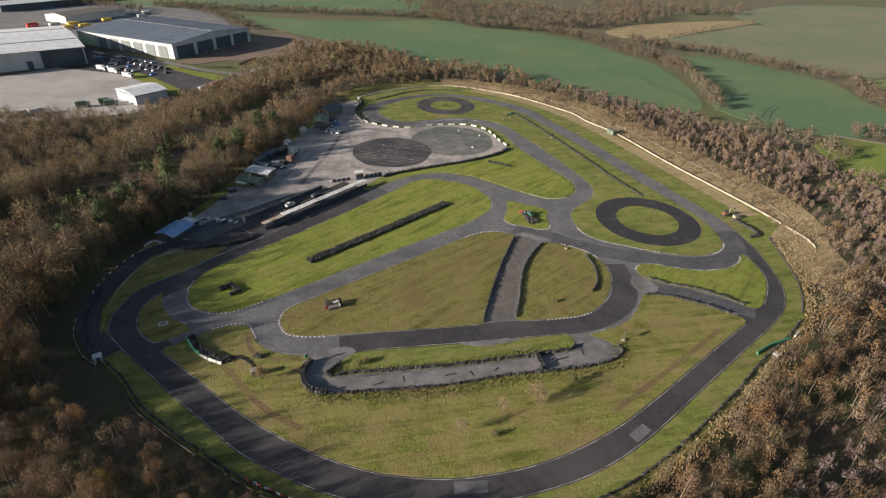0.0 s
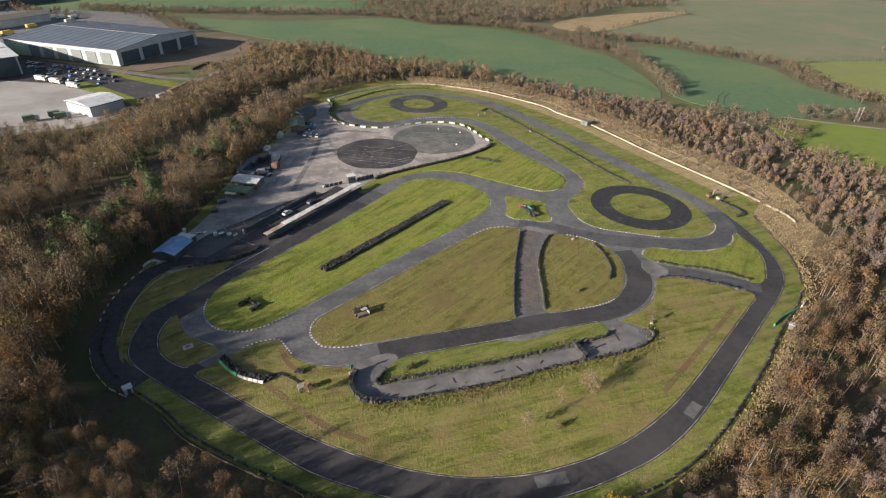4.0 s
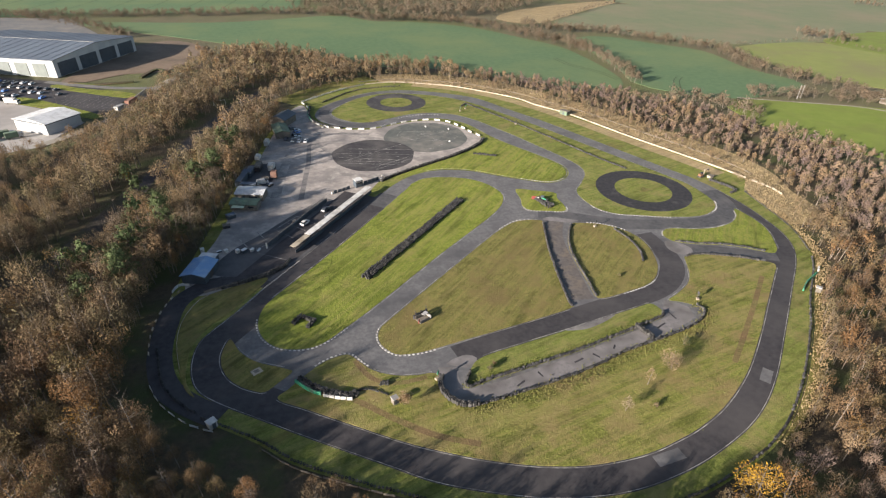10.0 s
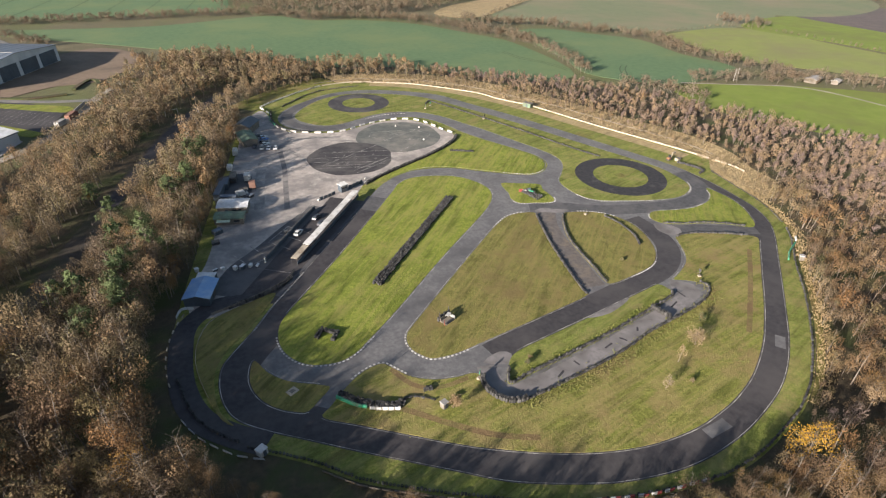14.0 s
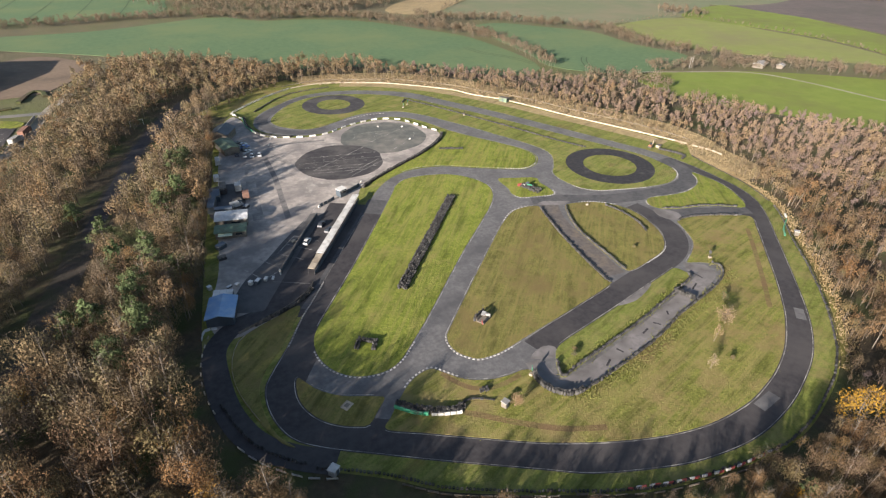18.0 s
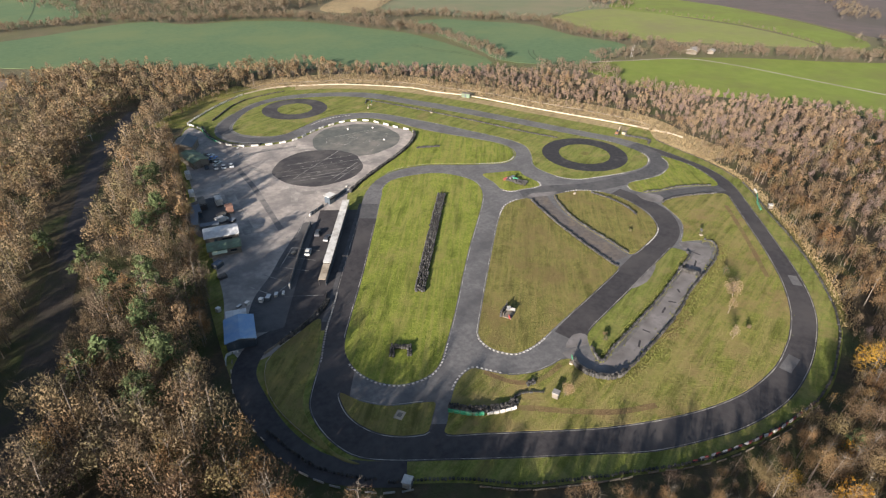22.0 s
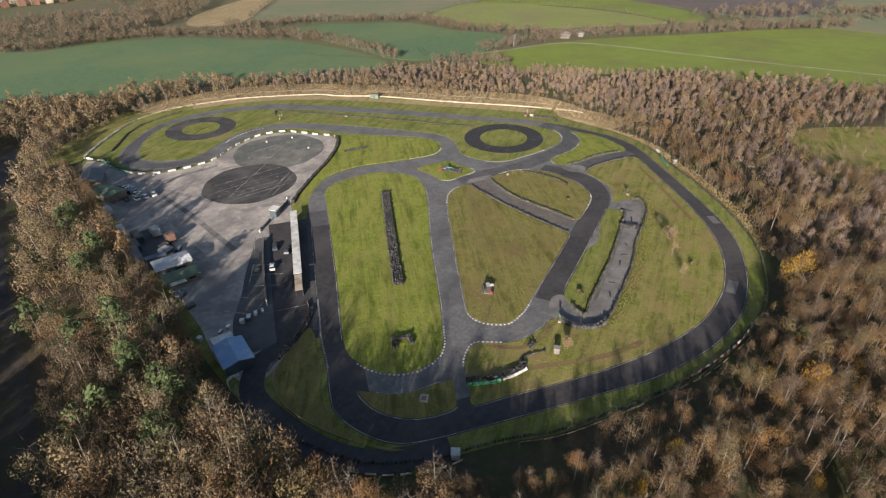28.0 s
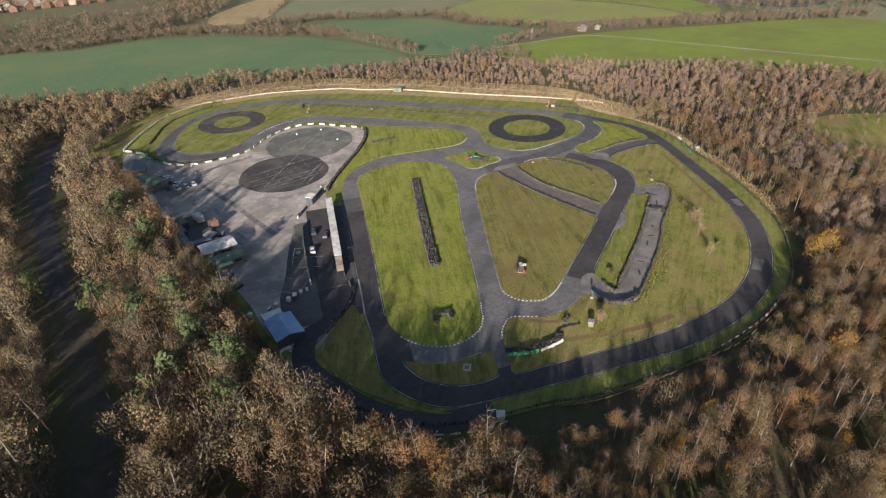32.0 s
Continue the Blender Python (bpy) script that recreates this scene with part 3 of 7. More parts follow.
# grass islands
OVAL = [(-20.8, 193.7), (-17.5, 198.2), (-12, 201.8), (-5.4, 202), (3.6, 199.3), (9.4, 195), (13.3, 188.5), (14.6, 181.4), (11.6, 173.7), (4.2, 165.5), (-9.1, 153.9), (-21, 143.6),
        (-41.9, 124.4), (-52.9, 115), (-56.8, 112), (-60.7, 110.5), (-65.2, 110.9), (-68.9, 112.7), (-71.6, 115.8), (-73.2, 119.7), (-73.6, 124.4), (-72.5, 129.2),
        (-70, 133.2), (-66, 138), (-53.6, 152.4), (-43.5, 164.8), (-33, 178)]
TRIANGLE = [(20.6, 159.4), (15.3, 160.6), (9.9, 159.5), (3.2, 155), (-4.3, 148.8), (-24.2, 131.3), (-40.6, 116.6), (-43, 114), (-44, 111.2), (-43.7, 107.9), (-42, 105),
            (-40, 103.3), (-36, 102.8), (-32, 103.1), (-23.4, 104.6), (-6, 107.6), (9.3, 110.6), (10.4, 113), (12.1, 122.4), (14.2, 132.5), (16.3, 141), (19, 149.9), (21.3, 157.5)]
DEE = [(30.1, 154.3), (25.6, 147), (22.6, 139.7), (20.8, 130.9), (19.6, 120.7), (18.7, 114), (21, 112.8), (28.2, 113.9), (35.9, 115.6), (40.7, 118.2), (44.6, 122.5), (47, 127.3), (48.9, 134),
       (49, 141), (46.5, 147), (41, 152), (33.5, 154.7)]
STRIP = [(32.6, 107.6), (34, 104.4), (33.4, 102.2), (31.5, 101), (23.5, 99), (6.4, 94.8), (-10.2, 91.7), (-20.5, 90), (-26, 88.8), (-27, 90.2), (-24.3, 94.6), (-20.4, 97.9), (-9.3, 100.1),
         (1.6, 102), (15.2, 104.6), (27, 106.8)]
FIELD = [(83, 116.6), (77.8, 111.2), (65.5, 99.9), (53.6, 89), (40.8, 78.4), (29, 71), (19.5, 67), (12, 65), (4.5, 63.7), (-4, 63.6), (-11, 64.4), (-19.5, 66.6), (-28.9, 70.3), (-38, 74.9), (-43.9, 78.4), (-52.7, 84.4), (-62, 90.9),
         (-68.3, 95.4), (-66, 98.1), (-60.6, 103), (-56.5, 105.5), (-52, 106.2), (-49.5, 103.2), (-46.7, 99.6), (-42.1, 96.9), (-37.3, 95.8), (-33.4, 95.6), (-31, 94), (-32, 91.6), (-31.6, 88.3),
         (-29.4, 85.3), (-25.6, 84.2), (-16, 85.2), (-3.3, 87.2), (6.6, 89.4), (15.5, 92), (24.4, 93.7), (35.9, 96.1), (42.4, 98.8), (45.2, 101.5), (44.5, 103.9), (41.5, 106.2), (38.6, 107.9),
         (43, 110.2), (48.6, 113.6), (52.3, 117.7), (55.5, 124), (57, 127), (60.5, 127.7), (66, 126.6), (73.5, 123.4), (79.5, 120)]
SPLITTER = [(-79.9, 118.3), (-81.5, 113.8), (-81.3, 109.2), (-79.4, 104.5), (-76.3, 101), (-73, 98.8), (-70.8, 98.2), (-67.7, 100.7), (-65, 103.3), (-67, 105), (-73.2, 108.6), (-77.2, 113)]
VERGE = [(-71.5, 143.3), (-79.1, 131.5), (-85.3, 124.4), (-88.4, 118.6), (-89, 111.4), (-88.2, 105), (-85.8, 100.2), (-88, 102.4), (-90.7, 109.9), (-92.8, 120), (-92.7, 128.1),
         (-90.3, 135.4), (-86.5, 139), (-78.4, 142)]
LONG_ISLAND = [(-41, 295), (-37.9, 301.5), (-32, 309.5), (-25.2, 316.5), (-15.9, 322), (-5.3, 324), (10.3, 319.6), (26.5, 310), (38.4, 296.7), (49, 276), (59.6, 254.3), (68.7, 233), (78.9, 208.4),
               (88.3, 186.5), (92.6, 175.4), (93.4, 164.8), (92, 157.4), (87.3, 152.6), (79.4, 150), (67.9, 151.8), (57.4, 155.3), (49.4, 158.6), (45, 164.1), (43.5, 173), (45, 179.4),
               (50, 185.1), (55.6, 193), (57.2, 200.3), (55, 210.5), (48.9, 226.6), (42.6, 243), (37.4, 254.2), (31.4, 267), (23.5, 277.5), (13.5, 282.8), (5.1, 283.8), (-3, 282.6), (-13.7, 277.8),
               (-24, 274.2), (-32, 276.4), (-38.2, 283), (-41, 289)]
WEDGE = [(97, 152), (98, 142.6), (96.5, 135), (93, 128), (90, 123.6), (86.6, 122.6), (81.3, 126.6), (74.6, 130.2), (65.2, 133.1), (59.6, 136), (58, 140.2), (60.4, 143.6), (64, 144.2), (71.4, 142.3), (79.1, 141.4),
         (87.3, 143.2), (93, 147.2), (95.4, 151.4)]
SIX = [(21.4, 184.8), (28, 182.6), (35.4, 178.8), (34.4, 174.3), (34.4, 168), (33.4, 164.6), (30.8, 163.8), (25.3, 165.5), (20, 167.3), (18.6, 171.5), (20, 176)]
TEN = [(-23.4, 203.4), (-24, 205.6), (-18, 209), (-9.4, 213.6), (6.3, 221.8), (14.7, 226.8), (23.6, 234.4), (28.6, 241.5), (30.6, 241), (36, 229.8), (44, 214.8), (49, 203.4), (48.8, 196.4), (44.3, 190.8),
       (38.6, 188.8), (33.3, 190.4), (20.9, 198.4), (8.4, 207), (-2, 210), (-12.4, 208.2)]
ISLANDS = {}


def island(key, points, material, label, z=0.13):
    line = curve(points, True, 0.8)
    ISLANDS[key] = line
    return slab("grass_island", line, z, material, 0.12, label, "grass")


island("oval", OVAL, GRASS, "long oval of mown green grass with a tyre row")
island("triangle", TRIANGLE, BROWN_GRASS, "triangle of green and browned grass inside the track")
island("dee", DEE, BROWN_GRASS, "rounded patch of dry grass inside the track")
island("strip", STRIP, VERGE_GRASS, "narrow green strip between track and sunken path")
island("field", FIELD, ROUGH_GRASS, "broad rough field of green and straw-coloured grass")
# worn browned turf on these two; its duller colour also stands in for tree shade
island("splitter", SPLITTER, BROWN_GRASS, "small splitter of grass in the first bend")
island("verge", VERGE, BROWN_GRASS, "shaded grass verge outside the first bend")
island("long", LONG_ISLAND, VERGE_GRASS, "long green island between the two far straights")
island("wedge", WEDGE, GRASS, "wedge of bright grass beside the right-hand bend")
island("six", SIX, GRASS, "small green island with a stack of tyres")
island("ten", TEN, GRASS, "bright green lawn beside the paddock barrier")

# sunken path, the cross path and the cut path
ribbon("sunken_path", [(-29.3, 96.5), (-30, 91), (-28.4, 87.3), (-25, 86.4), (-16, 87.5), (-3, 89.9), (10, 92.8), (24, 96.2), (34, 99), (39.5, 101.2), (40, 103.4), (36, 106.5)], 4.6, 0.0925, OLD_TARMAC, thick=0.02,
       label="cracked pale grey tarmac of the old sunken path", category="path")
ribbon("cross_path", [(25.8, 158), (21.2, 149), (18.6, 139), (16.6, 127), (14.6, 113.5)], 6.2, 0.0925, BROWN_TARMAC, thick=0.02, label="old pale tarmac path between two grass islands", category="path")
ribbon("cut_path", [(55.5, 134), (62, 131), (72, 127.3), (82, 122.6), (87, 120)], 5.0, 0.0925, MID_TARMAC, thick=0.02, label="short cut of old grey tarmac", category="path")


for x, y, a, l in ((-14, 87.6, 0.5, 2.6), (-8.5, 89.3, 1.9, 1.8), (2.5, 91.4, 0.3, 2.8), (7.5, 92.0, 2.2, 2.0), (13.5, 93.8, 0.9, 1.6), (30.0, 98.4, 0.4, 3.6), (35.5, 101.5, 1.7, 3.0)):
    ob = part("tar_patch", block(l, 0.5, 0.004, x, y, 0.094, turn=a), RING_TARMAC)
    tagged(ob, "dark tar repair on the old path", "patch", "tar repairs", "structure")


# dark rings of tarmac on the grass, and the skid pans
def ring(x, y, r_out, r_in, z, material, turn=0.0, squash=1.0):
    a = np.linspace(0, 2 * np.pi, 73)[:-1]
    c, s = math.cos(turn), math.sin(turn)
    r = (r_out + r_in) / 2
    px, py = r * np.cos(a), r * squash * np.sin(a)
    line = np.stack([x + px * c - py * s, y + px * s + py * c], 1)
    ob = part("tarmac_ring", ribbon_mesh("tarmac_ring", line, r_out - r_in, z, material, True, 0.03), None)
    return tagged(ob, "dark ring of tarmac round a disc of grass", "ring", "tarmac rings", "structure")


ring(71.3, 174.0, 18.4, 11.0, 0.15, RING_TARMAC)
ring(-4.2, 305.5, 16.8, 9.0, 0.15, SKID)


def disc(name, x, y, rx, ry, turn, z, material, label):
    a = np.linspace(0, 2 * np.pi, 61)[:-1]
    c, s = math.cos(turn), math.sin(turn)
    wob = 1 + 0.015 * np.sin(5 * a) + 0.01 * np.sin(9 * a + 1)
    px, py = rx * np.cos(a) * wob, ry * np.sin(a) * wob
    return slab(name, np.stack([x + px * c - py * s, y + px * s + py * c], 1), z, material, 0.02, label, "tarmac")


slab("yard_tarmac", curve([(-52, 192), (-57, 188), (-66, 179), (-74, 170), (-83, 161), (-88, 150), (-80, 146), (-70, 148.5), (-62, 158), (-52, 172), (-45, 184)], True, 2), 0.066, MID_TARMAC, 0.01, "old dark tarmac of the lower yard", "tarmac")
slab("container_pad", curve([(-82, 228), (-71, 229), (-70, 220), (-73, 206), (-83, 203), (-84, 212)], True, 2), 0.0665, MID_TARMAC, 0.01, "darker tarmac pad under the containers", "tarmac")
for k, (pts, wide) in enumerate(([[(-40, 262), (-20, 246), (-8, 222)], 3.2], [[(-52, 250), (-44, 226), (-50, 205)], 2.4], [[(-47, 214), (-30, 208), (-20, 212)], 3.0], [[(-62, 246), (-66, 226), (-70, 196)], 3.6])):
    ribbon("dust_streak", pts, wide, 0.0672 + 0.0006 * k, PALE_DUST, label="pale dusty streak across the hardstanding", category="streak", step=2)
disc("grey_pan", 0, 249, 20, 20, 0.3, 0.068, PAN_GREEN, "green-grey tarmac pan with painted parking lines")
disc("skid_pan", -28, 231, 18.2, 18.2, 0.0, 0.078, SKID, "round dark tarmac skid pan in the paddock")
slab("bare_apron", curve([(56, 129), (60, 127.6), (62.5, 131), (60, 135.6), (56.6, 137), (54.6, 133)], True, 1), 0.1, OLD_TARMAC, 0.02, "dusty pale tarmac at the short cut's mouth", "earth")
slab("bare_apron", curve([(22, 159.6), (29, 155.8), (34, 156.2), (30, 158.6), (25, 161)], True, 1), 0.1, OLD_TARMAC, 0.02, "dusty pale tarmac at the cross path's mouth", "earth")
slab("bare_apron", curve([(-29.5, 97.6), (-24, 95.2), (-21.6, 97.9), (-24, 99.6), (-28, 98.6)], True, 1), 0.1, OLD_TARMAC, 0.02, "dusty corner between track and sunken path", "earth")
slab("bare_apron", curve([(4, 102.4), (10, 101.6), (17, 103.6), (20, 105.4), (12, 104)], True, 1), 0.14, OLD_TARMAC, 0.02, "worn run-off at the middle road's edge", "earth")
ribbon("dry_strip", [(12, 340), (32, 329.5), (54, 309), (68, 288), (80, 264), (94, 230), (108, 196), (113, 181)], 7.0, 0.045, DRY_GRASS, label="strip of dry brown grass inside the wall", category="grass", step=5)

WORN = turf("worn_soil", (0.13, 0.115, 0.04), (0.175, 0.14, 0.06), (0.19, 0.13, 0.065), (0.13, 0.085, 0.045), 0.5, 2.6, (0.42, 0.6), (0.45, 0.62))
ribbon("worn_track", [(-54.5, 93), (-50.7, 90.4), (-44.1, 84.2), (-36.2, 77.9), (-28, 73.8)], 1.5, 0.136, WORN, label="worn brown wheel track across the rough field", category="track", step=1.5)
ribbon("worn_track", [(-50.6, 103.6), (-47.8, 97.6), (-44, 94.8), (-39.3, 94), (-34.9, 94.5)], 1.3, 0.136, WORN, label="worn brown grass along the track's edge", category="track", step=1.5)
ribbon("worn_track", [(40, 82), (50, 90.5), (62, 101), (74, 112)], 1.4, 0.136, WORN, label="worn brown wheel track along the field's edge", category="track", step=1.5)


# ---- trees ----
def unit(v):
    return v / np.maximum(np.linalg.norm(v, axis=-1, keepdims=True), 1e-9)


def slivers(rng, base, way, length, width):
    """One slender triangle for each base, pointing along way."""
    side = unit(np.cross(way, rng.normal(size=way.shape)))
    half = side * (width / 2)[:, None]
    return np.stack([base - half, base + half, base + way * length[:, None]], 1).reshape(-1, 3)


def flecks(rng, at, size):
    """One small leaf-like triangle for each point."""
    a = unit(rng.normal(size=at.shape)) * size[:, None]
    b = unit(np.cross(a, rng.normal(size=at.shape))) * size[:, None] * 0.7
    return np.stack([at - a * 0.5, at + a * 0.5 + b * 0.2, at + b], 1).reshape(-1, 3)


def sprays(rng, at, out, size):
    """One small spray of twigs for each point, spread across the way out of the crown."""
    n = unit(out + rng.normal(0, 0.30, at.shape))
    a = unit(np.cross(n, rng.normal(size=at.shape)))
    b = np.cross(n, a)
    return np.stack([at - a * (size * 0.5)[:, None], at + a * (size * 0.5)[:, None], at + b * (size * 0.95)[:, None]], 1).reshape(-1, 3)


def cone(p, q, r0, r1, sides):
    d = unit(q - p)
    u = unit(np.cross(d, np.array([0.31, 0.87, 0.12])))
    v = np.cross(d, u)
    a = np.arange(sides) * 2 * np.pi / sides
    ringv = np.cos(a)[:, None] * u + np.sin(a)[:, None] * v
    lo, hi = p + ringv * r0, q + ringv * r1
    tri = []
    for i in range(sides):
        j = (i + 1) % sides
        tri += [lo[i], lo[j], hi[j], lo[i], hi[j], hi[i]]
    return np.array(tri)


def bare_tree(rng, h, spread, limbs, twigs, leaves, width, sides=5, leaf=0.22, rounder=0.5):
    """A leafless tree: triangles of wood, of twigs and of the last leaves, as three arrays of corners."""
    lean = np.array([rng.normal(0, 0.05), rng.normal(0, 0.05), 1.0])
    top = lean * h
    knee = top * 0.5 + np.array([rng.normal(0, 0.15), rng.normal(0, 0.15), 0])
    wood = [cone(np.zeros(3), knee, 0.022 * h * 0.62, 0.011 * h, sides), cone(knee, top * 0.9, 0.009 * h, 0.02, max(3, sides - 1))]
    s = rng.uniform(0.22, 0.97, limbs)
    start = np.where(s[:, None] < 0.5, knee * (s / 0.5)[:, None], knee + (top - knee) * ((s - 0.5) / 0.5)[:, None])
    a = rng.uniform(0, 2 * np.pi, limbs)
    rise = rng.uniform(0.45, 1.15, limbs)
    way = unit(np.stack([np.cos(a), np.sin(a), rise], 1))
    reach = spread * np.sqrt(np.clip(1.04 - ((s - 0.45) / 0.58) ** 2, 0.05, 1)) * rng.uniform(0.55, 0.95, limbs)
    tip = start + way * reach[:, None]
    tip[:, 2] = np.minimum(tip[:, 2], h * 1.03)
    way = unit(tip - start)
    length = np.linalg.norm(tip - start, axis=1)
    wood_sl = [slivers(rng, start, way, length, np.full(limbs, 0.003 * h + 0.015)) for _ in range(2)]
    # the crown is a dozen clumps of twigs round the limbs' ends, thickest towards the skin of each
    half = h * 0.40
    clumps = int(7 + 5 * rng.uniform())
    heart = unit(rng.normal(size=(clumps, 3)))
    heart = heart * np.array([spread, spread, half]) * (rng.uniform(0.25, 1.0, clumps) ** 0.5 * 0.70)[:, None]
    swell = rng.uniform(0.34, 0.56, clumps) * spread
    which = rng.choice(clumps, twigs, p=swell ** 2 / np.sum(swell ** 2))
    out = unit(rng.normal(size=(twigs, 3)))
    deep = rng.uniform(0.15, 1.0, twigs) ** 0.4
    base = heart[which] + out * (swell[which] * deep)[:, None] * np.array([1, 1, 1.25])
    out = unit(0.9 * out + 0.6 * unit(base / np.array([spread, spread, half])))
    base = base + lean * (h - half * 1.02)
    flare = 1 - 0.35 * np.clip((base[:, 2] / h - 0.62) / 0.38, 0, 1)
    base[:, :2] *= flare[:, None]
    base[:, 2] = np.maximum(base[:, 2], 0.06 * h)
    d = unit(out * 0.8 + rng.normal(0, 0.4, (twigs, 3)) + np.array([0, 0, 0.6]))
    tl = rng.uniform(0.45, 1.0, twigs) * (0.22 + 0.13 * spread) * (0.7 + 0.6 * rounder)
    d = unit(d + np.array([0, 0, 2.0 * (rounder - 0.5)]))
    thin = int(twigs * (0.15 + 0.2 * rounder))
    tw = np.concatenate([slivers(rng, base[:thin], d[:thin], tl[:thin], rng.uniform(0.6, 1.4, thin) * width),
                         sprays(rng, base[thin:], out[thin:], rng.uniform(0.6, 1.3, twigs - thin) * width * (4.2 - 0.8 * rounder))])
    pick = rng.integers(0, twigs, leaves)
    at = base[pick] + d[pick] * (tl[pick] * rng.uniform(0.3, 1.0, leaves))[:, None]
    lf = flecks(rng, at, rng.uniform(0.6, 1.4, leaves) * leaf)
    return np.concatenate(wood + wood_sl), tw, lf


def pine_tree(rng, h, spread, limbs, needles, size, sides=5):
    wood = [cone(np.zeros(3), np.array([0, 0, h]), 0.02 * h, 0.03, sides)]
    s = np.sort(rng.uniform(0.3, 1.0, limbs))
    start = np.stack([np.zeros(limbs), np.zeros(limbs), s * h], 1)
    a = rng.uniform(0, 2 * np.pi, limbs)
    way = unit(np.stack([np.cos(a), np.sin(a), rng.uniform(0.0, 0.5, limbs)], 1))
    reach = spread * np.clip(1.25 - s, 0.2, 0.85) * rng.uniform(0.7, 1.25, limbs) * 1.3
    wood.append(slivers(rng, start, way, reach, np.full(limbs, 0.12)))
    pick = rng.integers(0, limbs, needles)
    at = start[pick] + way[pick] * (reach[pick] * rng.uniform(0.35, 1.05, needles) ** 0.7)[:, None] + rng.normal(0, 0.22, (needles, 3))
    half = needles // 3
    d = unit(way[pick] + rng.normal(0, 0.7, (needles, 3)) + np.array([0, 0, 0.5]))
    tufts = slivers(rng, at[:half], d[:half], rng.uniform(0.5, 1.0, half) * size * 1.3, np.full(half, size * 0.4))
    return np.concatenate(wood), tufts, sprays(rng, at[half:], unit(way[pick][half:] + np.array([0, 0, 0.7])), rng.uniform(0.6, 1.2, needles - half) * size * 1.25)


def triangles(name, corners, mats, slots=None, tint=None):
    """A mesh from an array of loose triangles' corners."""
    n = len(corners)
    me = bpy.data.meshes.new(name)
    me.vertices.add(n)
    me.vertices.foreach_set("co", np.ascontiguousarray(corners, np.float32).ravel())
    me.loops.add(n)
    me.loops.foreach_set("vertex_index", np.arange(n, dtype=np.int32))
    me.polygons.add(n // 3)
    me.polygons.foreach_set("loop_start", np.arange(0, n, 3, dtype=np.int32))
    if slots is not None:
        me.polygons.foreach_set("material_index", np.ascontiguousarray(slots, np.int32))
    if tint is not None:
        me.attributes.new("tint", "FLOAT", "FACE").data.foreach_set("value", np.ascontiguousarray(tint, np.float32))
    for m in mats:
        me.materials.append(m)
    me.update()
    return me


rng = np.random.default_rng(7)
NEAR_KINDS = {}


def near_kind(key, make, wood, twig, leaf, count):
    NEAR_KINDS[key] = []
    for _ in range(count):
        w, t, l = make()
        NEAR_KINDS[key].append((triangles("trunk", w, [wood]), triangles("crown", np.concatenate([t, l]), [twig, leaf],
                                np.concatenate([np.zeros(len(t) // 3), np.ones(len(l) // 3)]))))


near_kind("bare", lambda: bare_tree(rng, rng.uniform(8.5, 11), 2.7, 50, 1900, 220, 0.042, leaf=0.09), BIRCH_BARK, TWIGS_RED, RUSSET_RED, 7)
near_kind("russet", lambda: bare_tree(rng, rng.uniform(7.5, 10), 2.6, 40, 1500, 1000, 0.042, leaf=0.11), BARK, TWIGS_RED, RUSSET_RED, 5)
near_kind("olive", lambda: bare_tree(rng, rng.uniform(8, 10.5), 2.7, 42, 1500, 800, 0.042, leaf=0.11), BARK, TWIGS, OLIVE, 4)
near_kind("yellow", lambda: bare_tree(rng, rng.uniform(7.5, 9), 2.9, 30, 700, 2600, 0.042, leaf=0.16), BARK, TWIGS, YELLOW, 3)
near_kind("orange", lambda: bare_tree(rng, rng.uniform(7.5, 9.5), 2.7, 32, 900, 2100, 0.042, leaf=0.14), BARK, TWIGS, ORANGE, 3)
near_kind("pine", lambda: pine_tree(rng, rng.uniform(10, 12), 3.4, 70, 3200, 0.28), BARK, NEEDLES, NEEDLES, 3)
TREE_WORDS = {"bare": ("leafless grey-brown birch tree with fine twigs", "birch_tree"), "russet": ("slender tree with the last russet autumn leaves", "autumn_tree"),
              "olive": ("tree with thinning olive-brown leaves", "autumn_tree"), "yellow": ("tree in full bright yellow autumn leaf", "yellow_tree"),
              "orange": ("rounded tree in orange-brown autumn leaf", "orange_tree"), "pine": ("dark green pine among the bare trees", "pine_tree")}
TREE_FIRST = {}


def plant(key, x, y, scale, turn, which):
    label, name = TREE_WORDS[key]
    m = Matrix.Translation((x, y, -0.05)) @ Matrix.Rotation(turn, 4, "Z")
    trunk, crown = NEAR_KINDS[key][which % len(NEAR_KINDS[key])]
    t = thing(name, m, label, "tree", "trees of the wood")
    t.scale = (scale, scale, scale * (0.92 + 0.16 * ((which * 37) % 10) / 10))
    part("trunk", trunk, None, t)
    part("crown", crown, None, t)


# where the trees stand
step = 3.9
gx, gy = np.meshgrid(np.arange(-300, 250, step), np.arange(-20, 460, step))
px, py = gx.ravel() + rng.uniform(-1.8, 1.8, gx.size), gy.ravel() + rng.uniform(-1.8, 1.8, gx.size)
# thicker growth along the near fence
more = rng.uniform(size=(1500, 2)) * (230, 115) + (-110, 20)
px, py = np.append(px, more[:, 0]), np.append(py, more[:, 1])
shrub = np.arange(len(px)) >= gx.size
young = rng.uniform(size=(1900, 2)) * (160, 300) + (45, 55)
px, py, shrub = np.append(px, young[:, 0]), np.append(py, young[:, 1]), np.append(shrub, np.zeros(1900, bool))
site_line = curve(SITE, True, 4)
loop_line = np.vstack([site_line, site_line[:1]])
ok = inside(px, py, WOODS) & ~inside(px, py, site_line) & (~inside(px, py, CLEARING) | (rng.uniform(size=len(px)) < 0.15))
px, py, shrub = px[ok], py[ok], shrub[ok]
gap = away(px, py, loop_line)
need = np.full(len(px), 3.5)
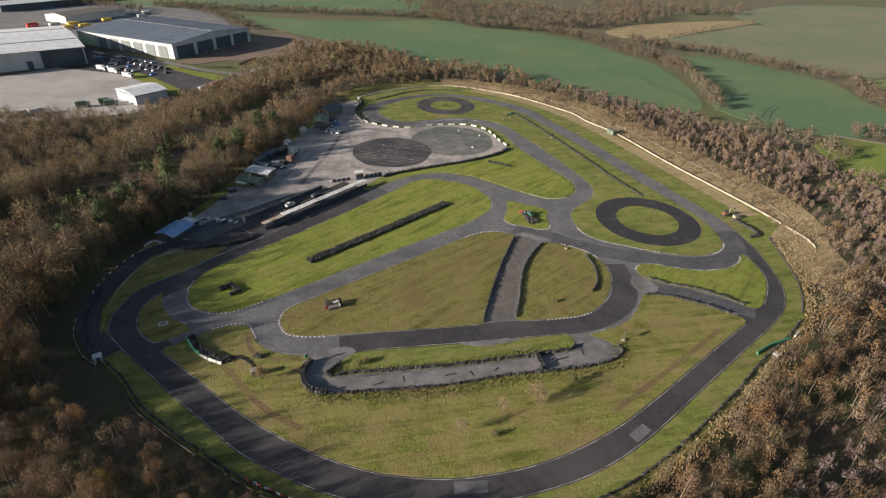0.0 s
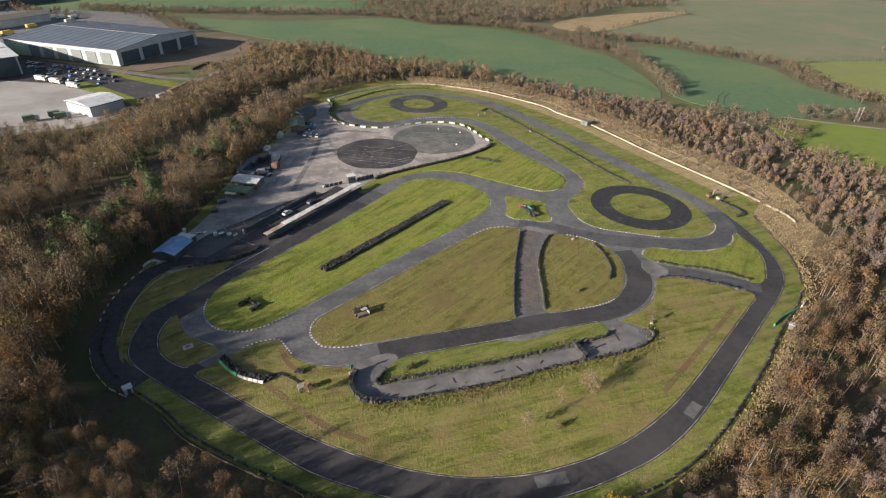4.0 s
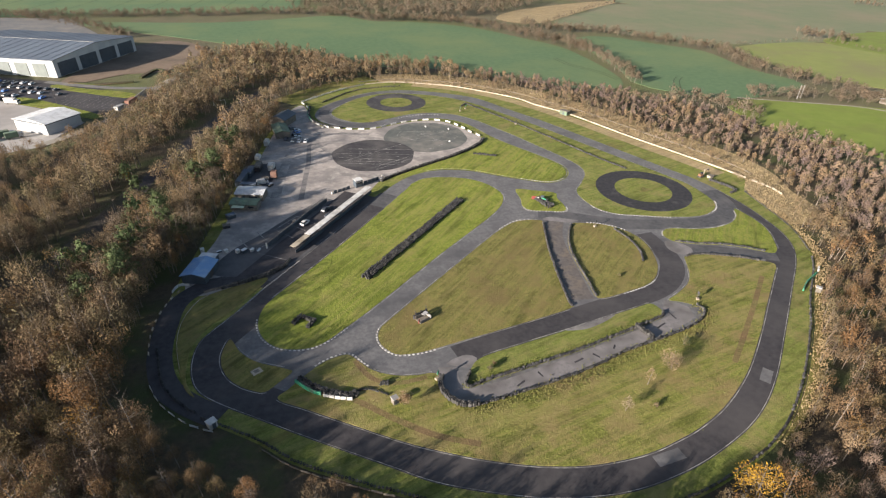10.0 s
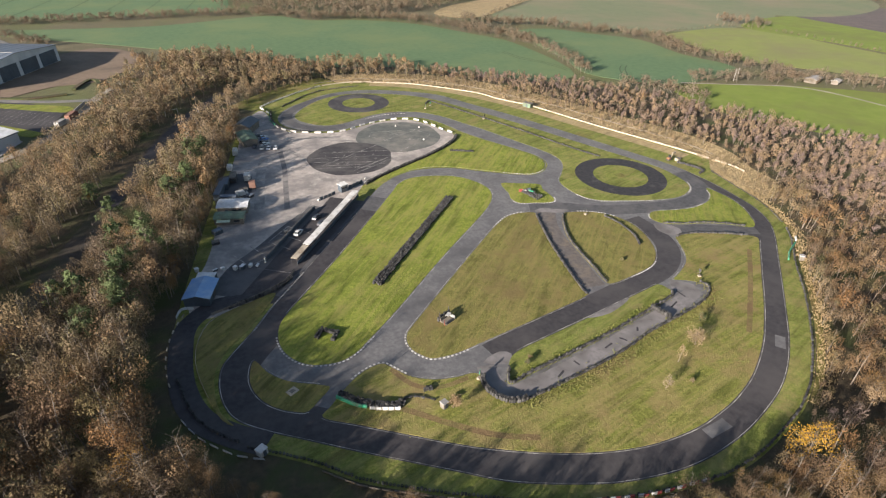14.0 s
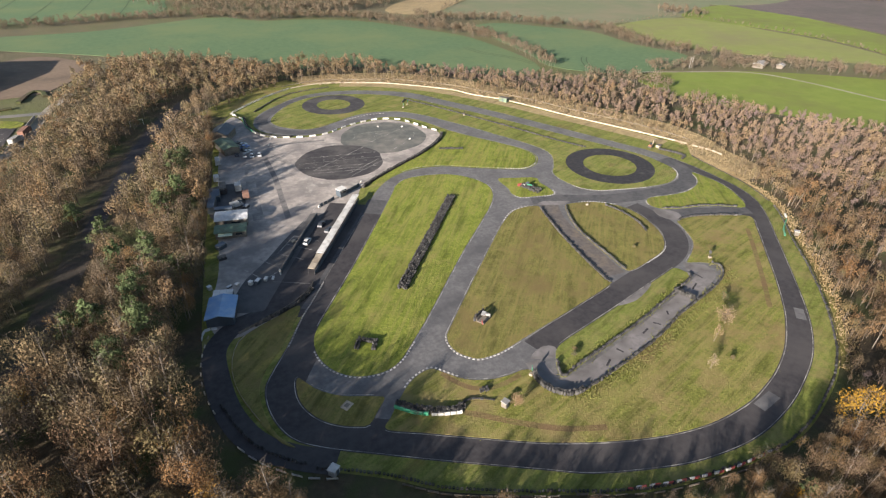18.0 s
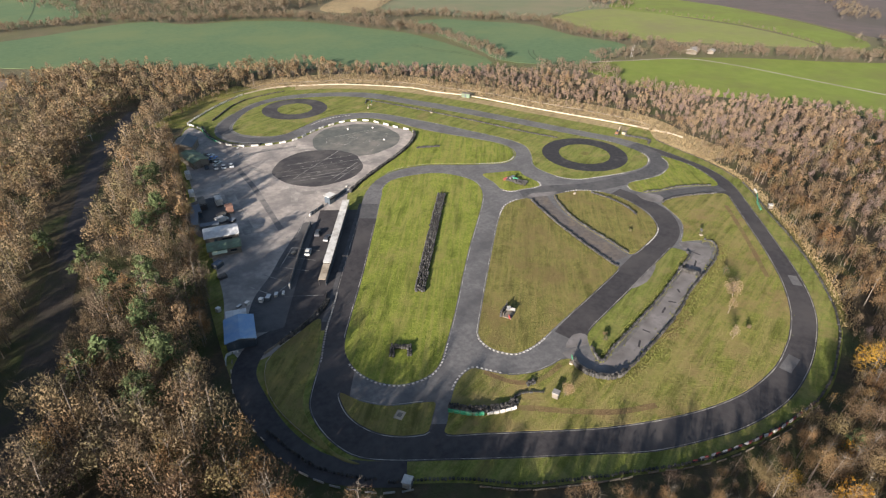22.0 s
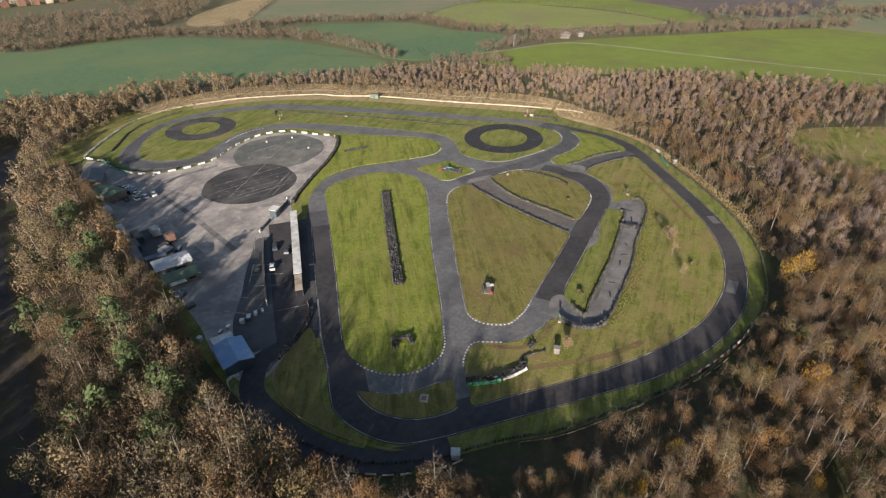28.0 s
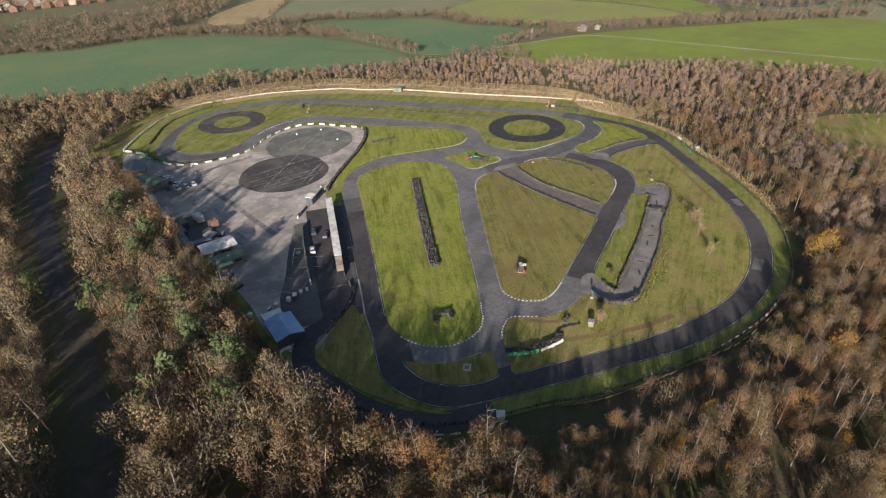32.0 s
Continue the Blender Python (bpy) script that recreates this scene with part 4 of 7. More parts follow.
need[(px < -62) & (py < 135)] = 9.0
need[(px >= -62) & (px < -20) & (py < 100)] = 1.2
need[(px < -80) & (py > 98)] = 4.5
need[(px >= -20) & (px < 100) & (py < 105)] = 1.0
need[(px > 50) & (py > 100)] = 2.5
need[(py > 295)] = 6.0
need[(px < -60) & (py > 150) & (py < 295)] = 0.3
ride_line = curve(RIDE, False, 5)
thin = np.ones(len(px))
bank = ((px > 55) & (py > 140)) | (py > 295)
thin[bank] = np.clip((gap[bank] - 3) / 11, 0.25, 1)                  # scattered on the dry bank, denser further out
glade = np.array([noise.noise(Vector((x * 0.06, y * 0.06, 3.0))) for x, y in zip(px, py)])
thin *= np.where((glade < -0.33) & ((gap > 14) | (py > 150)), 0.25, 0.97)
ok = (gap > need + rng.uniform(0, np.where(py < 105, 1.2, 2.0), len(px))) & (away(px, py, ride_line) > np.where(py < 200, 7.0, 8.5)) & (rng.uniform(size=len(px)) < thin)
# beyond what any stretch of the flight looks down on
unseen = inside(px, py, [(-56, 14), (-80, 36), (-105, 54), (-128, 76), (-150, 102), (-168, 140), (-320, 292), (-400, -60), (300, -60), (300, 14), (60, 16)])
ok &= ~(shrub & (unseen | (gap > np.where(px > 30, 9, 22))))
# unseen western trees are kept denser, to cast shade over the lane
ok &= ~unseen | (rng.uniform(size=len(px)) < np.where(py > 90, 0.85, 0.4))
ok0 = ok
px, py, gap, unseen, shrub = px[ok], py[ok], gap[ok], unseen[ok], shrub[ok]
FLIGHT = [(0, 0), (-45, 5), (-88, 22), (-124, 50), (-146, 52)]
far = away(px, py, FLIGHT)
far = np.where(unseen, 999, np.where((px > 45) & (py > 60), far + 70, far))
lumps = np.array([noise.noise(Vector((x * 0.03, y * 0.03, 0.0))) for x, y in zip(px, py)])
chance = rng.uniform(size=len(px))
left = px < -70
kind = np.where(chance < 0.16 + 0.2 * lumps, "russet", "bare")
kind = np.where((chance < 0.34 + 0.3 * lumps) & (py < 110), "russet", kind)
kind = np.where((chance > 0.86) & (far < 260), "olive", kind)
kind = np.where((chance > 0.985) & (far < 150), "yellow", kind)
kind = np.where((chance > 0.955) & (chance < 0.985) & (far < 230), "orange", kind)
warm = (far < 125) & (py < 105) & (px > -90)
kind = np.where(warm & (chance > 0.86) & (chance < 0.95), "orange", kind)
kind = np.where(warm & (chance > 0.965), "yellow", kind)
kind = np.where(shrub & (kind == "bare"), "russet", kind)
pines = left & (py > 110) & (py < 230) & (px > -125)
kind = np.where(pines & (chance > 0.80) & (chance < 0.815), "pine", kind)
size = rng.uniform(0.58, 1.22, len(px)) * (1 + 0.25 * lumps)
size = np.where((px < -66) & (py > 150) & (py < 300), size * np.where(gap > 26, 1.0, np.where(py > 190, 1.2, 1.38)), size)
size = np.where((px > 45) & (py > 60) & ~shrub, size * np.where(py < 140, 0.82, 0.66), size)
size = np.where(bank[ok0] & (gap < 14), size * 0.7, size)
size = np.where((px < -60) & (py < 150), size * np.where(px < -92, 1.4, 1.0), size)
size = np.where(inside(px, py, CLEARING), size * 0.5, size)
west = inside(px, py, [(x - 28, y + 6) for x, y in RIDE] + [(x - 4, y) for x, y in RIDE[::-1]])
size = np.where(west, size * 1.3, size)                              # enlarged west of the lane so that their shade covers it
size = np.where((px > -84) & (px < 60) & (py < 97) & (gap < 7), size * 0.68, size)
size = np.where((px < -125) & (py < 140), size * 1.1, size)
size = np.where(shrub, np.minimum(size * 0.62, 0.7), size)
turn = rng.uniform(0, 2 * np.pi, len(px))

# the trees along the near edge of the wood, one by one
singly = np.argsort(far + 25 * (gap > 30))
singly = singly[(gap[singly] < 45) & ~shrub[singly]][:300]
alone = np.zeros(len(px), bool)
alone[singly] = True
for i in singly:
    plant(str(kind[i]), float(px[i]), float(py[i]), float(size[i]), float(turn[i]), int(i))

# trees that stand out by their colour
for key, spots in (("yellow", [(-26.0, 39.0, 1.35), (-58.3, 56.2, 0.95), (-149.1, 150.9, 1.1), (-133, 138.1, 0.8), (-125.4, 221, 0.8), (16.0, 48.6, 1.5), (-12.3, 44, 0.9), (-70, 60, 0.7)]),
                   ("orange", [(-70.3, 49.4, 1.1), (-75.1, 62, 0.8), (-84.2, 62.2, 0.9), (-95.4, 81.4, 0.8), (-91.2, 76, 0.8), (-55.7, 29.8, 1.1), (-32.9, 44.4, 0.8), (-134, 132.1, 0.9), (-108.8, 182.1, 1.0),
                               (-120.1, 153.4, 1.0), (6.2, 45.8, 0.9), (45.2, 55.9, 0.9), (-113.8, 96.3, 1.0), (-28.1, 36.6, 1.2), (-58.3, 50, 0.8), (136, 168, 0.8), (128, 142, 0.8)]),
                   ("pine", [(-85.8, 246.4, 1.2), (-90.4, 239, 1.2), (-91.5, 214.6, 1.3), (-97.9, 209.5, 1.2), (-104, 176, 1.35), (-97.6, 167, 1.0), (-107.5, 161.5, 1.3), (-109, 157, 1.2), (-108.4, 143.6, 1.4), (-114.8, 135.4, 1.3), (-123.7, 219.3, 0.9),
                             (-10.9, 43.5, 0.7), (-106, 157, 0.8)])):
    for k, (x, y, s) in enumerate(spots):
        plant(key, x, y, s, 1.7 * k, k)

# tall growth that hangs over the paddock's western edge
edge = curve([(-68, 299), (-72.5, 275), (-77.5, 250), (-83, 222), (-87.5, 196), (-92.5, 170), (-97, 152)], False, 3.4)
for k, (x, y) in enumerate(edge):
    jump = rng.uniform(-2.2, 0.8)
    plant(("bare", "russet", "olive", "bare", "russet")[k % 5], float(x + jump), float(y + rng.uniform(-1, 1)), float(rng.uniform(0.75, 1.15)), float(rng.uniform(0, 6.28)), k)

# the rest of the wood
LEVELS = [(150, dict(limbs=20, twigs=660, leaves=110, width=0.074, leaf=0.12)), (215, dict(limbs=12, twigs=310, leaves=40, width=0.112, leaf=0.165)),
          (300, dict(limbs=9, twigs=165, leaves=20, width=0.165, leaf=0.23)), (900, dict(limbs=7, twigs=100, leaves=12, width=0.235, leaf=0.4)), (9999, dict(limbs=7, twigs=60, leaves=8, width=0.3, leaf=0.5))]


def joined_wood(name, chosen, kind_key, twig, leaf, label):
    """All trees of one kind that are not planted singly, in one mesh."""
    lo = 0
    blocks, slots, tints = [], [], []
    for limit, q in LEVELS:
        q = dict(q)
        if kind_key == "russet":
            q["leaves"], q["twigs"] = int(q["twigs"] * 0.55), int(q["twigs"] * 0.65)
        if kind_key == "olive":
            q["leaves"], q["twigs"] = int(q["twigs"] * 0.5), int(q["twigs"] * 0.8)
        if kind_key in ("yellow", "orange"):
            q["leaves"], q["twigs"] = int(q["twigs"] * 0.9), int(q["twigs"] * 0.4)
        kinds = []
        girth = 2.2 if twig is TWIGS_PURPLE else 2.9                     # the birches of the east stand slim and close
        for _ in range(8):
            if kind_key == "pine":
                kinds.append(pine_tree(rng, rng.uniform(9, 11), 3.0, 26, q["twigs"] + 180, 0.55, 3))
            else:
                kinds.append(bare_tree(rng, rng.uniform(7.8, 10.8), girth, q["limbs"], q["twigs"], q["leaves"], q["width"], 3, q["leaf"], 1.0))
        here = np.where(chosen & (far >= lo) & (far < limit))[0]
        lo = limit
        for k, (w, t, l) in enumerate(kinds):
            idx = here[k::8]
            if not len(idx):
                continue
            corners = np.concatenate([w, t, l])
            c, s = np.cos(turn[idx]) * size[idx], np.sin(turn[idx]) * size[idx]
            x = corners[None, :, 0] * c[:, None] - corners[None, :, 1] * s[:, None] + px[idx][:, None]
            y = corners[None, :, 0] * s[:, None] + corners[None, :, 1] * c[:, None] + py[idx][:, None]
            z = corners[None, :, 2] * size[idx][:, None] - 0.05
            blocks.append(np.stack([x, y, z], -1).reshape(-1, 3))
            sl = np.concatenate([np.zeros(len(w) // 3), np.ones(len(t) // 3), np.full(len(l) // 3, 2)])
            slots.append(np.tile(sl, len(idx)))
            tints.append(np.repeat(rng.uniform(size=len(idx)), len(sl)))
    if blocks:
        ob = part(name, triangles(name, np.concatenate(blocks), [BARK, twig, leaf], np.concatenate(slots), np.concatenate(tints)), None)
        tagged(ob, label, "woodland", "", "stuff")


purple = (px > 60) & (gap > 18) | (lumps < -0.25) & (px > -20)
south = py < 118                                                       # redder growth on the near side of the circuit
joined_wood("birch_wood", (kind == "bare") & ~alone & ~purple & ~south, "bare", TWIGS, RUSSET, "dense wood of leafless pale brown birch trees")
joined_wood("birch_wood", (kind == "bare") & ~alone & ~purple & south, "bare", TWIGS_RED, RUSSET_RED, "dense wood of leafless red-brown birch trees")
joined_wood("purple_birch_wood", (kind == "bare") & ~alone & purple, "bare", TWIGS_PURPLE, RUSSET, "wood of bare birches with purple-brown twigs")
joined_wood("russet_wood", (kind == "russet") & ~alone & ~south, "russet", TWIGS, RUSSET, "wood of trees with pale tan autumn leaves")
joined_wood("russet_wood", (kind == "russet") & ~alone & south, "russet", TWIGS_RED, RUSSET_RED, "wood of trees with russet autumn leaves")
joined_wood("olive_wood", (kind == "olive") & ~alone, "olive", TWIGS, OLIVE, "trees with olive-brown leaves in the wood")
joined_wood("orange_wood", (kind == "orange") & ~alone, "orange", TWIGS, ORANGE, "scattered orange-leaved trees in the wood")
joined_wood("yellow_wood", (kind == "yellow") & ~alone, "yellow", TWIGS, YELLOW, "scattered yellow-leaved trees in the wood")
joined_wood("pine_wood", (kind == "pine") & ~alone, "pine", NEEDLES, NEEDLES, "scattered dark green pines in the wood")


# ---- farmland and the industrial estate ----
def field(points, material, label, z=0.0, step=12):
    return slab("field", curve(points, True, step), z, material, 0.15, label, "field")


field([(-245, 592), (-120, 584), (-17, 612), (20, 577), (60, 566), (95, 545), (120, 515), (145, 464), (158, 435), (160, 395), (158, 352), (148, 318), (120, 312), (60, 350), (0, 392), (-60, 440), (-130, 500)],
      CROP, "broad blue-green field of winter crop", -0.058)
field([(-420, 660), (-200, 650), (-75, 652), (-45, 720), (-70, 930), (-450, 960)], CROP, "far green field with dark tramlines", -0.046)
field([(188, 470), (176, 420), (168, 360), (158, 322), (172, 296), (208, 277), (272, 298), (266, 345), (272, 402), (246, 438), (222, 470)], CROP, "blue-green field beyond the hedge", -0.034)
field([(196, 276), (255, 256), (300, 226), (345, 180), (440, 75), (450, -90), (245, -60), (252, 40), (236, 100), (214, 158), (186, 205), (180, 245)], MEADOW, "bright green meadow beyond the wood", -0.022)
field([(205, 552), (267, 608), (345, 668), (465, 600), (540, 500), (446, 428), (318, 424), (266, 458), (228, 505)], DULL_FIELD, "dull green far pasture", -0.010)
field([(300, 369), (313, 413), (410, 415), (426, 320), (424, 265), (396, 205), (344, 250), (294, 317)], PASTURE, "far pale green pasture", 0.002)
field([(418, 425), (540, 450), (515, 310), (472, 215), (430, 180), (404, 195), (432, 265), (434, 330)], MEADOW, "far bright green pasture with a hedge", 0.008)
field([(549, 480), (527, 330), (488, 225), (470, 175), (500, 110), (740, 120), (760, 420)], PLOUGH, "far field of dark purple-brown ploughed soil", 0.032)
field([(151, 580), (207, 640), (327, 694), (352, 684), (267, 614), (208, 560), (172, 545)], DRY_GRASS, "tan rough pasture among hedges", 0.014)
field([(455, 160), (560, 215), (830, 170), (760, -120), (460, -80)], DULL_FIELD, "far brown and green pasture", 0.026)
field([(430, 580), (560, 440), (760, 520), (820, 800), (560, 900), (350, 740)], DULL_FIELD, "far pasture near the horizon", 0.038)
field([(-163, 395), (-190, 372), (-196, 384), (-182, 470), (-150, 500), (-118, 455), (-140, 400)], EARTH, "bare brown earth beside the warehouse", 0.050, 6)
for row in range(9):
    x = -395 + row * 38
    ribbon("tramline", [(x, 668), (x + 14, 760), (x + 30, 925)], 0.8, 0.045, surface("tramline_soil", (0.035, 0.06, 0.03), (0.05, 0.075, 0.035), bump=0) if row == 0 else bpy.data.materials["tramline_soil"],
           label="dark wheel line through the crop", category="tramline", step=30)
for k, pts in enumerate(([(150, 330), (146, 352), (136, 372), (133, 395)], [(153, 331), (149, 354), (139, 374), (136, 396)], [(178, 306), (188, 322), (196, 330)], [(181, 304), (191, 320), (199, 328)])):
    ribbon("wheel_track", pts, 0.7, 0.06, bpy.data.materials["tramline_soil"], label="dark wheel track in the crop", category="track", step=4)
ribbon("farm_lane", [(203, 279), (230, 266), (268, 246), (280, 215), (283, 161), (287, 87), (294, 0)], 1.7, 0.06, PALE_LANE, thick=0.05, label="pale narrow farm lane along the meadow", category="lane", step=8)


def hedge(name, points, depth, gap, tall, label, twig=HEDGE_TWIGS, leaf=HEDGE_TWIGS):
    """A line of bare bushes and small trees, in one mesh."""
    line = curve(points, False, gap)
    rows = max(1, int(depth / (3.5 if depth < 30 else 7.0)))
    at = np.repeat(line, rows, 0) + rng.uniform(-0.5, 0.5, (len(line) * rows, 2)) * max(depth, 2.0)
    kinds = [bare_tree(rng, 1.0 * tall, tall * 0.42, 6, 92, 8, 0.024 * tall, 3, 0.04 * tall) for _ in range(6)]
    blocks, slots, tints = [], [], []
    for i, (x, y) in enumerate(at):
        w, t, l = kinds[i % 6]
        a, s = rng.uniform(0, 6.28), rng.uniform(0.6, 1.25)
        c = np.concatenate([w, t, l]) * s
        blocks.append(np.stack([c[:, 0] * math.cos(a) - c[:, 1] * math.sin(a) + x, c[:, 0] * math.sin(a) + c[:, 1] * math.cos(a) + y, c[:, 2] - 0.1], 1))
        slots.append(np.concatenate([np.zeros(len(w) // 3), np.ones(len(t) // 3), np.full(len(l) // 3, 2)]))
        tints.append(np.full(len(c) // 3, rng.uniform()))
    ob = part(name, triangles(name, np.concatenate(blocks), [BARK, twig, leaf], np.concatenate(slots), np.concatenate(tints)), None)
    return tagged(ob, label, "hedge", "", "stuff")


hedge("hedgerow", [(-330, 640), (-200, 632), (-75, 636), (-20, 628)], 26, 5.0, 6, "brown scrubby hedge between two green fields")
hedge("hedgerow", [(-190, 520), (-240, 580), (-300, 630)], 14, 4.5, 6, "brown hedge beside the warehouse")
hedge("hedgerow", [(-20, 622), (25, 585), (70, 572), (110, 545), (140, 495), (160, 450), (170, 420)], 14, 3.4, 8, "hedge of bare trees along the crop field")
hedge("hedgerow", [(170, 425), (170, 385), (164, 350), (158, 320)], 7, 3.2, 8, "bare hedge between two crop fields")
hedge("hedgerow", [(165, 530), (188, 499), (229, 485), (258, 440), (284, 404), (272, 350), (278, 310), (288, 275)], 13, 3.2, 8, "hedge of bare trees behind the crop field")
hedge("hedgerow", [(285, 262), (312, 236), (345, 200), (400, 140), (455, 75)], 22, 4.2, 7, "brown hedge along the farm lane")
hedge("hedgerow", [(208, 560), (267, 612), (350, 682)], 4, 4.0, 5, "dark hedge beside the tan pasture")
hedge("hedgerow", [(318, 420), (412, 418), (430, 330), (427, 265), (399, 198)], 3, 5.0, 4, "far hedge between pastures")
hedge("hedgerow", [(420, 450), (440, 415)], 18, 5.0, 8, "far clump of bare trees in the pastures")
hedge("hedgerow", [(216, 284), (250, 272), (285, 256)], 16, 3.6, 6, "brown scrub beside the farm lane")
hedge("hedgerow", [(160, 285), (176, 264), (184, 242)], 9, 3.2, 9, "bare trees at the edge of the wood")
hedge("far_wood", [(-25, 700), (40, 650), (110, 620), (180, 670), (240, 740)], 75, 7.5, 10, "far brown wood behind the fields")
hedge("far_wood", [(200, 800), (270, 770), (350, 790)], 80, 9.0, 10, "far brown wood before the houses")
hedge("far_wood", [(-60, 770), (30, 735), (120, 700)], 60, 7.5, 9, "far brown wood before the houses")
hedge("far_wood", [(30, 930), (110, 905), (200, 880)], 100, 16.0, 7, "garden trees among the far houses")
hedge("far_wood", [(455, 165), (520, 80), (560, -20), (700, -60)], 60, 9.0, 9, "far wood beyond the meadow")
hedge("far_wood", [(560, 230), (700, 330), (760, 480), (700, 640)], 30, 9.0, 8, "far belt of bare trees")
hedge("far_wood", [(-460, 640), (-380, 610), (-330, 600)], 30, 7.0, 8, "bare trees behind the works yard")


def gable_mesh(name, lx, ly, eave, ridge, over, material, thick=0.25):
    """A pitched roof with its ridge along x."""
    a, b = lx / 2 + over, ly / 2 + over
    drop = (ridge - eave) * over / (ly / 2)
    v = []
    for s in (-1, 1):
        v += [(s * a, -b, eave - drop), (s * a, 0, ridge), (s * a, b, eave - drop)]
    v += [(x, y, z + thick) for x, y, z in v]
    f = [(0, 1, 4, 3), (1, 2, 5, 4), (6, 9, 10, 7), (7, 10, 11, 8), (0, 3, 9, 6), (2, 8, 11, 5), (0, 6, 7, 1), (1, 7, 8, 2), (3, 4, 10, 9), (4, 5, 11, 10)]
    return mesh_of(name, v, f, material)


def hall_mesh(name, lx, ly, eave, ridge, material):
    a, b = lx / 2, ly / 2
    v = [(-a, -b, 0), (a, -b, 0), (a, b, 0), (-a, b, 0), (-a, -b, eave), (a, -b, eave), (a, b, eave), (-a, b, eave), (-a, 0, ridge), (a, 0, ridge)]
    f = [(0, 1, 5, 4), (2, 3, 7, 6), (1, 2, 6, 9, 5), (3, 0, 4, 8, 7), (4, 5, 9, 8), (6, 7, 8, 9)]
    return mesh_of(name, v, f, material)


def hall(name, x, y, turn, lx, ly, eave, ridge, wall, roof, label, over=0.6):
    t = thing(name, pose(x, y, 0, 0, 0, turn), label, "building")
    part("wall", hall_mesh("wall", lx, ly, eave, ridge, wall), None, t)
    part("roof", gable_mesh("roof", lx, ly, eave + 0.05, ridge + 0.05, over, roof), None, t)
    return t


slab("works_yard", np.array([(-300, 300), (-222, 247), (-170, 268), (-161, 300), (-176, 318), (-215, 346), (-262, 356)], float), 0.05, YARD, 0.2, "pale concrete lorry yard", "yard")
slab("car_park", np.array([(-300, 420), (-268, 414), (-182, 376), (-152, 343), (-162, 322), (-176, 319), (-214, 347), (-262, 357)], float), 0.04, DARK_TARMAC, 0.2, "dark tarmac car park", "car park")
slab("car_park_grass", curve([(-212, 345), (-186, 326), (-172, 315), (-158, 304), (-154, 308), (-178, 330), (-204, 350)], True, 3), 0.09, GRASS, 0.1, "grass strip beside the car park", "grass")
slab("car_park_grass", curve([(-196, 376), (-182, 366), (-150, 350), (-148, 341), (-152, 340), (-182, 358), (-198, 370)], True, 3), 0.09, GRASS, 0.1, "grass plot beside the car park", "grass")
slab("new_car_park", np.array([(-196, 369), (-183, 357), (-150, 339), (-154, 309), (-182, 331)], float), 0.055, DARK_TARMAC, 0.05, "dark new car park with white bays", "car park")
for row in range(4):
    for k in range(12):
        x, y = -185 + k * 2.6 + row * 1.4, 354 - k * 1.42 - row * 6.2
        ob = part("bay_line", block(0.16, 4.2, 0.004, x, y, 0.0585, turn=radians(-28)), WHITE_LINE)
        tagged(ob, "white bay line on the new car park", "line", "bay lines of the car park", "structure")
ribbon("estate_road", [(-128, 392), (-137, 366), (-141, 345), (-145, 316), (-152, 299), (-160, 284), (-172, 268)], 5.0, 0.06, PALE_LANE, thick=0.05, label="pale concrete road beside the wood", category="road", step=5)
ribbon("estate_road", [(-204, 383), (-182, 371), (-160, 362), (-138, 358)], 4.5, 0.062, SKID_GREY, thick=0.05, label="grey road beside the bare earth", category="road", step=5)
ribbon("earth_bund", [(-152, 383), (-149, 396), (-146, 403), (-142, 400), (-140, 390)], 2.2, 0.9, LITTER, thick=0.95, label="low dark bund of heaped soil", category="bund", step=2)
ribbon("earth_bund", [(-190, 378), (-172, 372), (-154, 374)], 2.6, 0.7, LITTER, thick=0.75, label="low dark bund of heaped soil", category="bund", step=2)
slab("works_yard", np.array([(-480, 480), (-300, 440), (-290, 520), (-200, 510), (-260, 620), (-500, 660)], float), 0.02, SKID_GREY, 0.2, "grey yard full of vehicles", "yard")

# the large warehouse: long front with pale piers and dark panels
A = math.degrees(math.atan2(-37, 91))
t = hall("warehouse", -231.0, 447.0, A, 98, 79, 10.2, 13.4, LIGHT_CLAD, SLATE_ROOF, "large pale warehouse with a grey-blue pitched roof")
for i in range(6):
    part("cladding_panel", block(8.6, 0.3, 7.6, -22.6 + i * 12.3, -39.62, 0.3), surface("panel_grey", (0.15, 0.17, 0.16), (0.19, 0.21, 0.20), fine=0.4, bump=0.1) if i == 0 else bpy.data.materials["panel_grey"], t)
part("cladding_panel", block(17, 0.3, 8.2, -39, -39.66, 0.3), PALE_GREEN_CLAD, t, "pale green cladding panel")
for i in range(4):
    part("cladding_panel", block(0.3, 15.5, 8.0, 49.12, -28.5 + i * 19, 0.3), DARK_CLAD, t, "dark blue-grey cladding panel")
part("ridge_cap", block(96, 0.8, 0.1, 0, 0, 13.7), KERB_TONE, t)
for i in range(15):
    for side in (-1, 1):
        part("roof_rib", block(0.35, 40.2, 0.12, -45.5 + 6.5 * i, 0, 0), SLATE_ROOF, t).matrix_basis = Matrix.Translation((0, side * 19.9, 12.08)) @ Matrix.Rotation(radians(-side * 4.63), 4, "X")
t = hall("warehouse", -310.0, 378.0, A + 63, 80, 92, 11, 13.5, LIGHT_CLAD, PALE_ROOF, "white warehouse with a pale ribbed roof", 1.0)
part("cladding_panel", block(24, 0.3, 10.5, 27, -46.2, 0.2), DARK_CLAD, t, "dark end bay")
part("loading_door", block(3.2, 0.4, 5, 8, -46.25, 0.1), DARK_CLAD, t)
part("roof_rib", block(79, 0.5, 0.35, 0, -22, 12.6), LIGHT_CLAD, t)
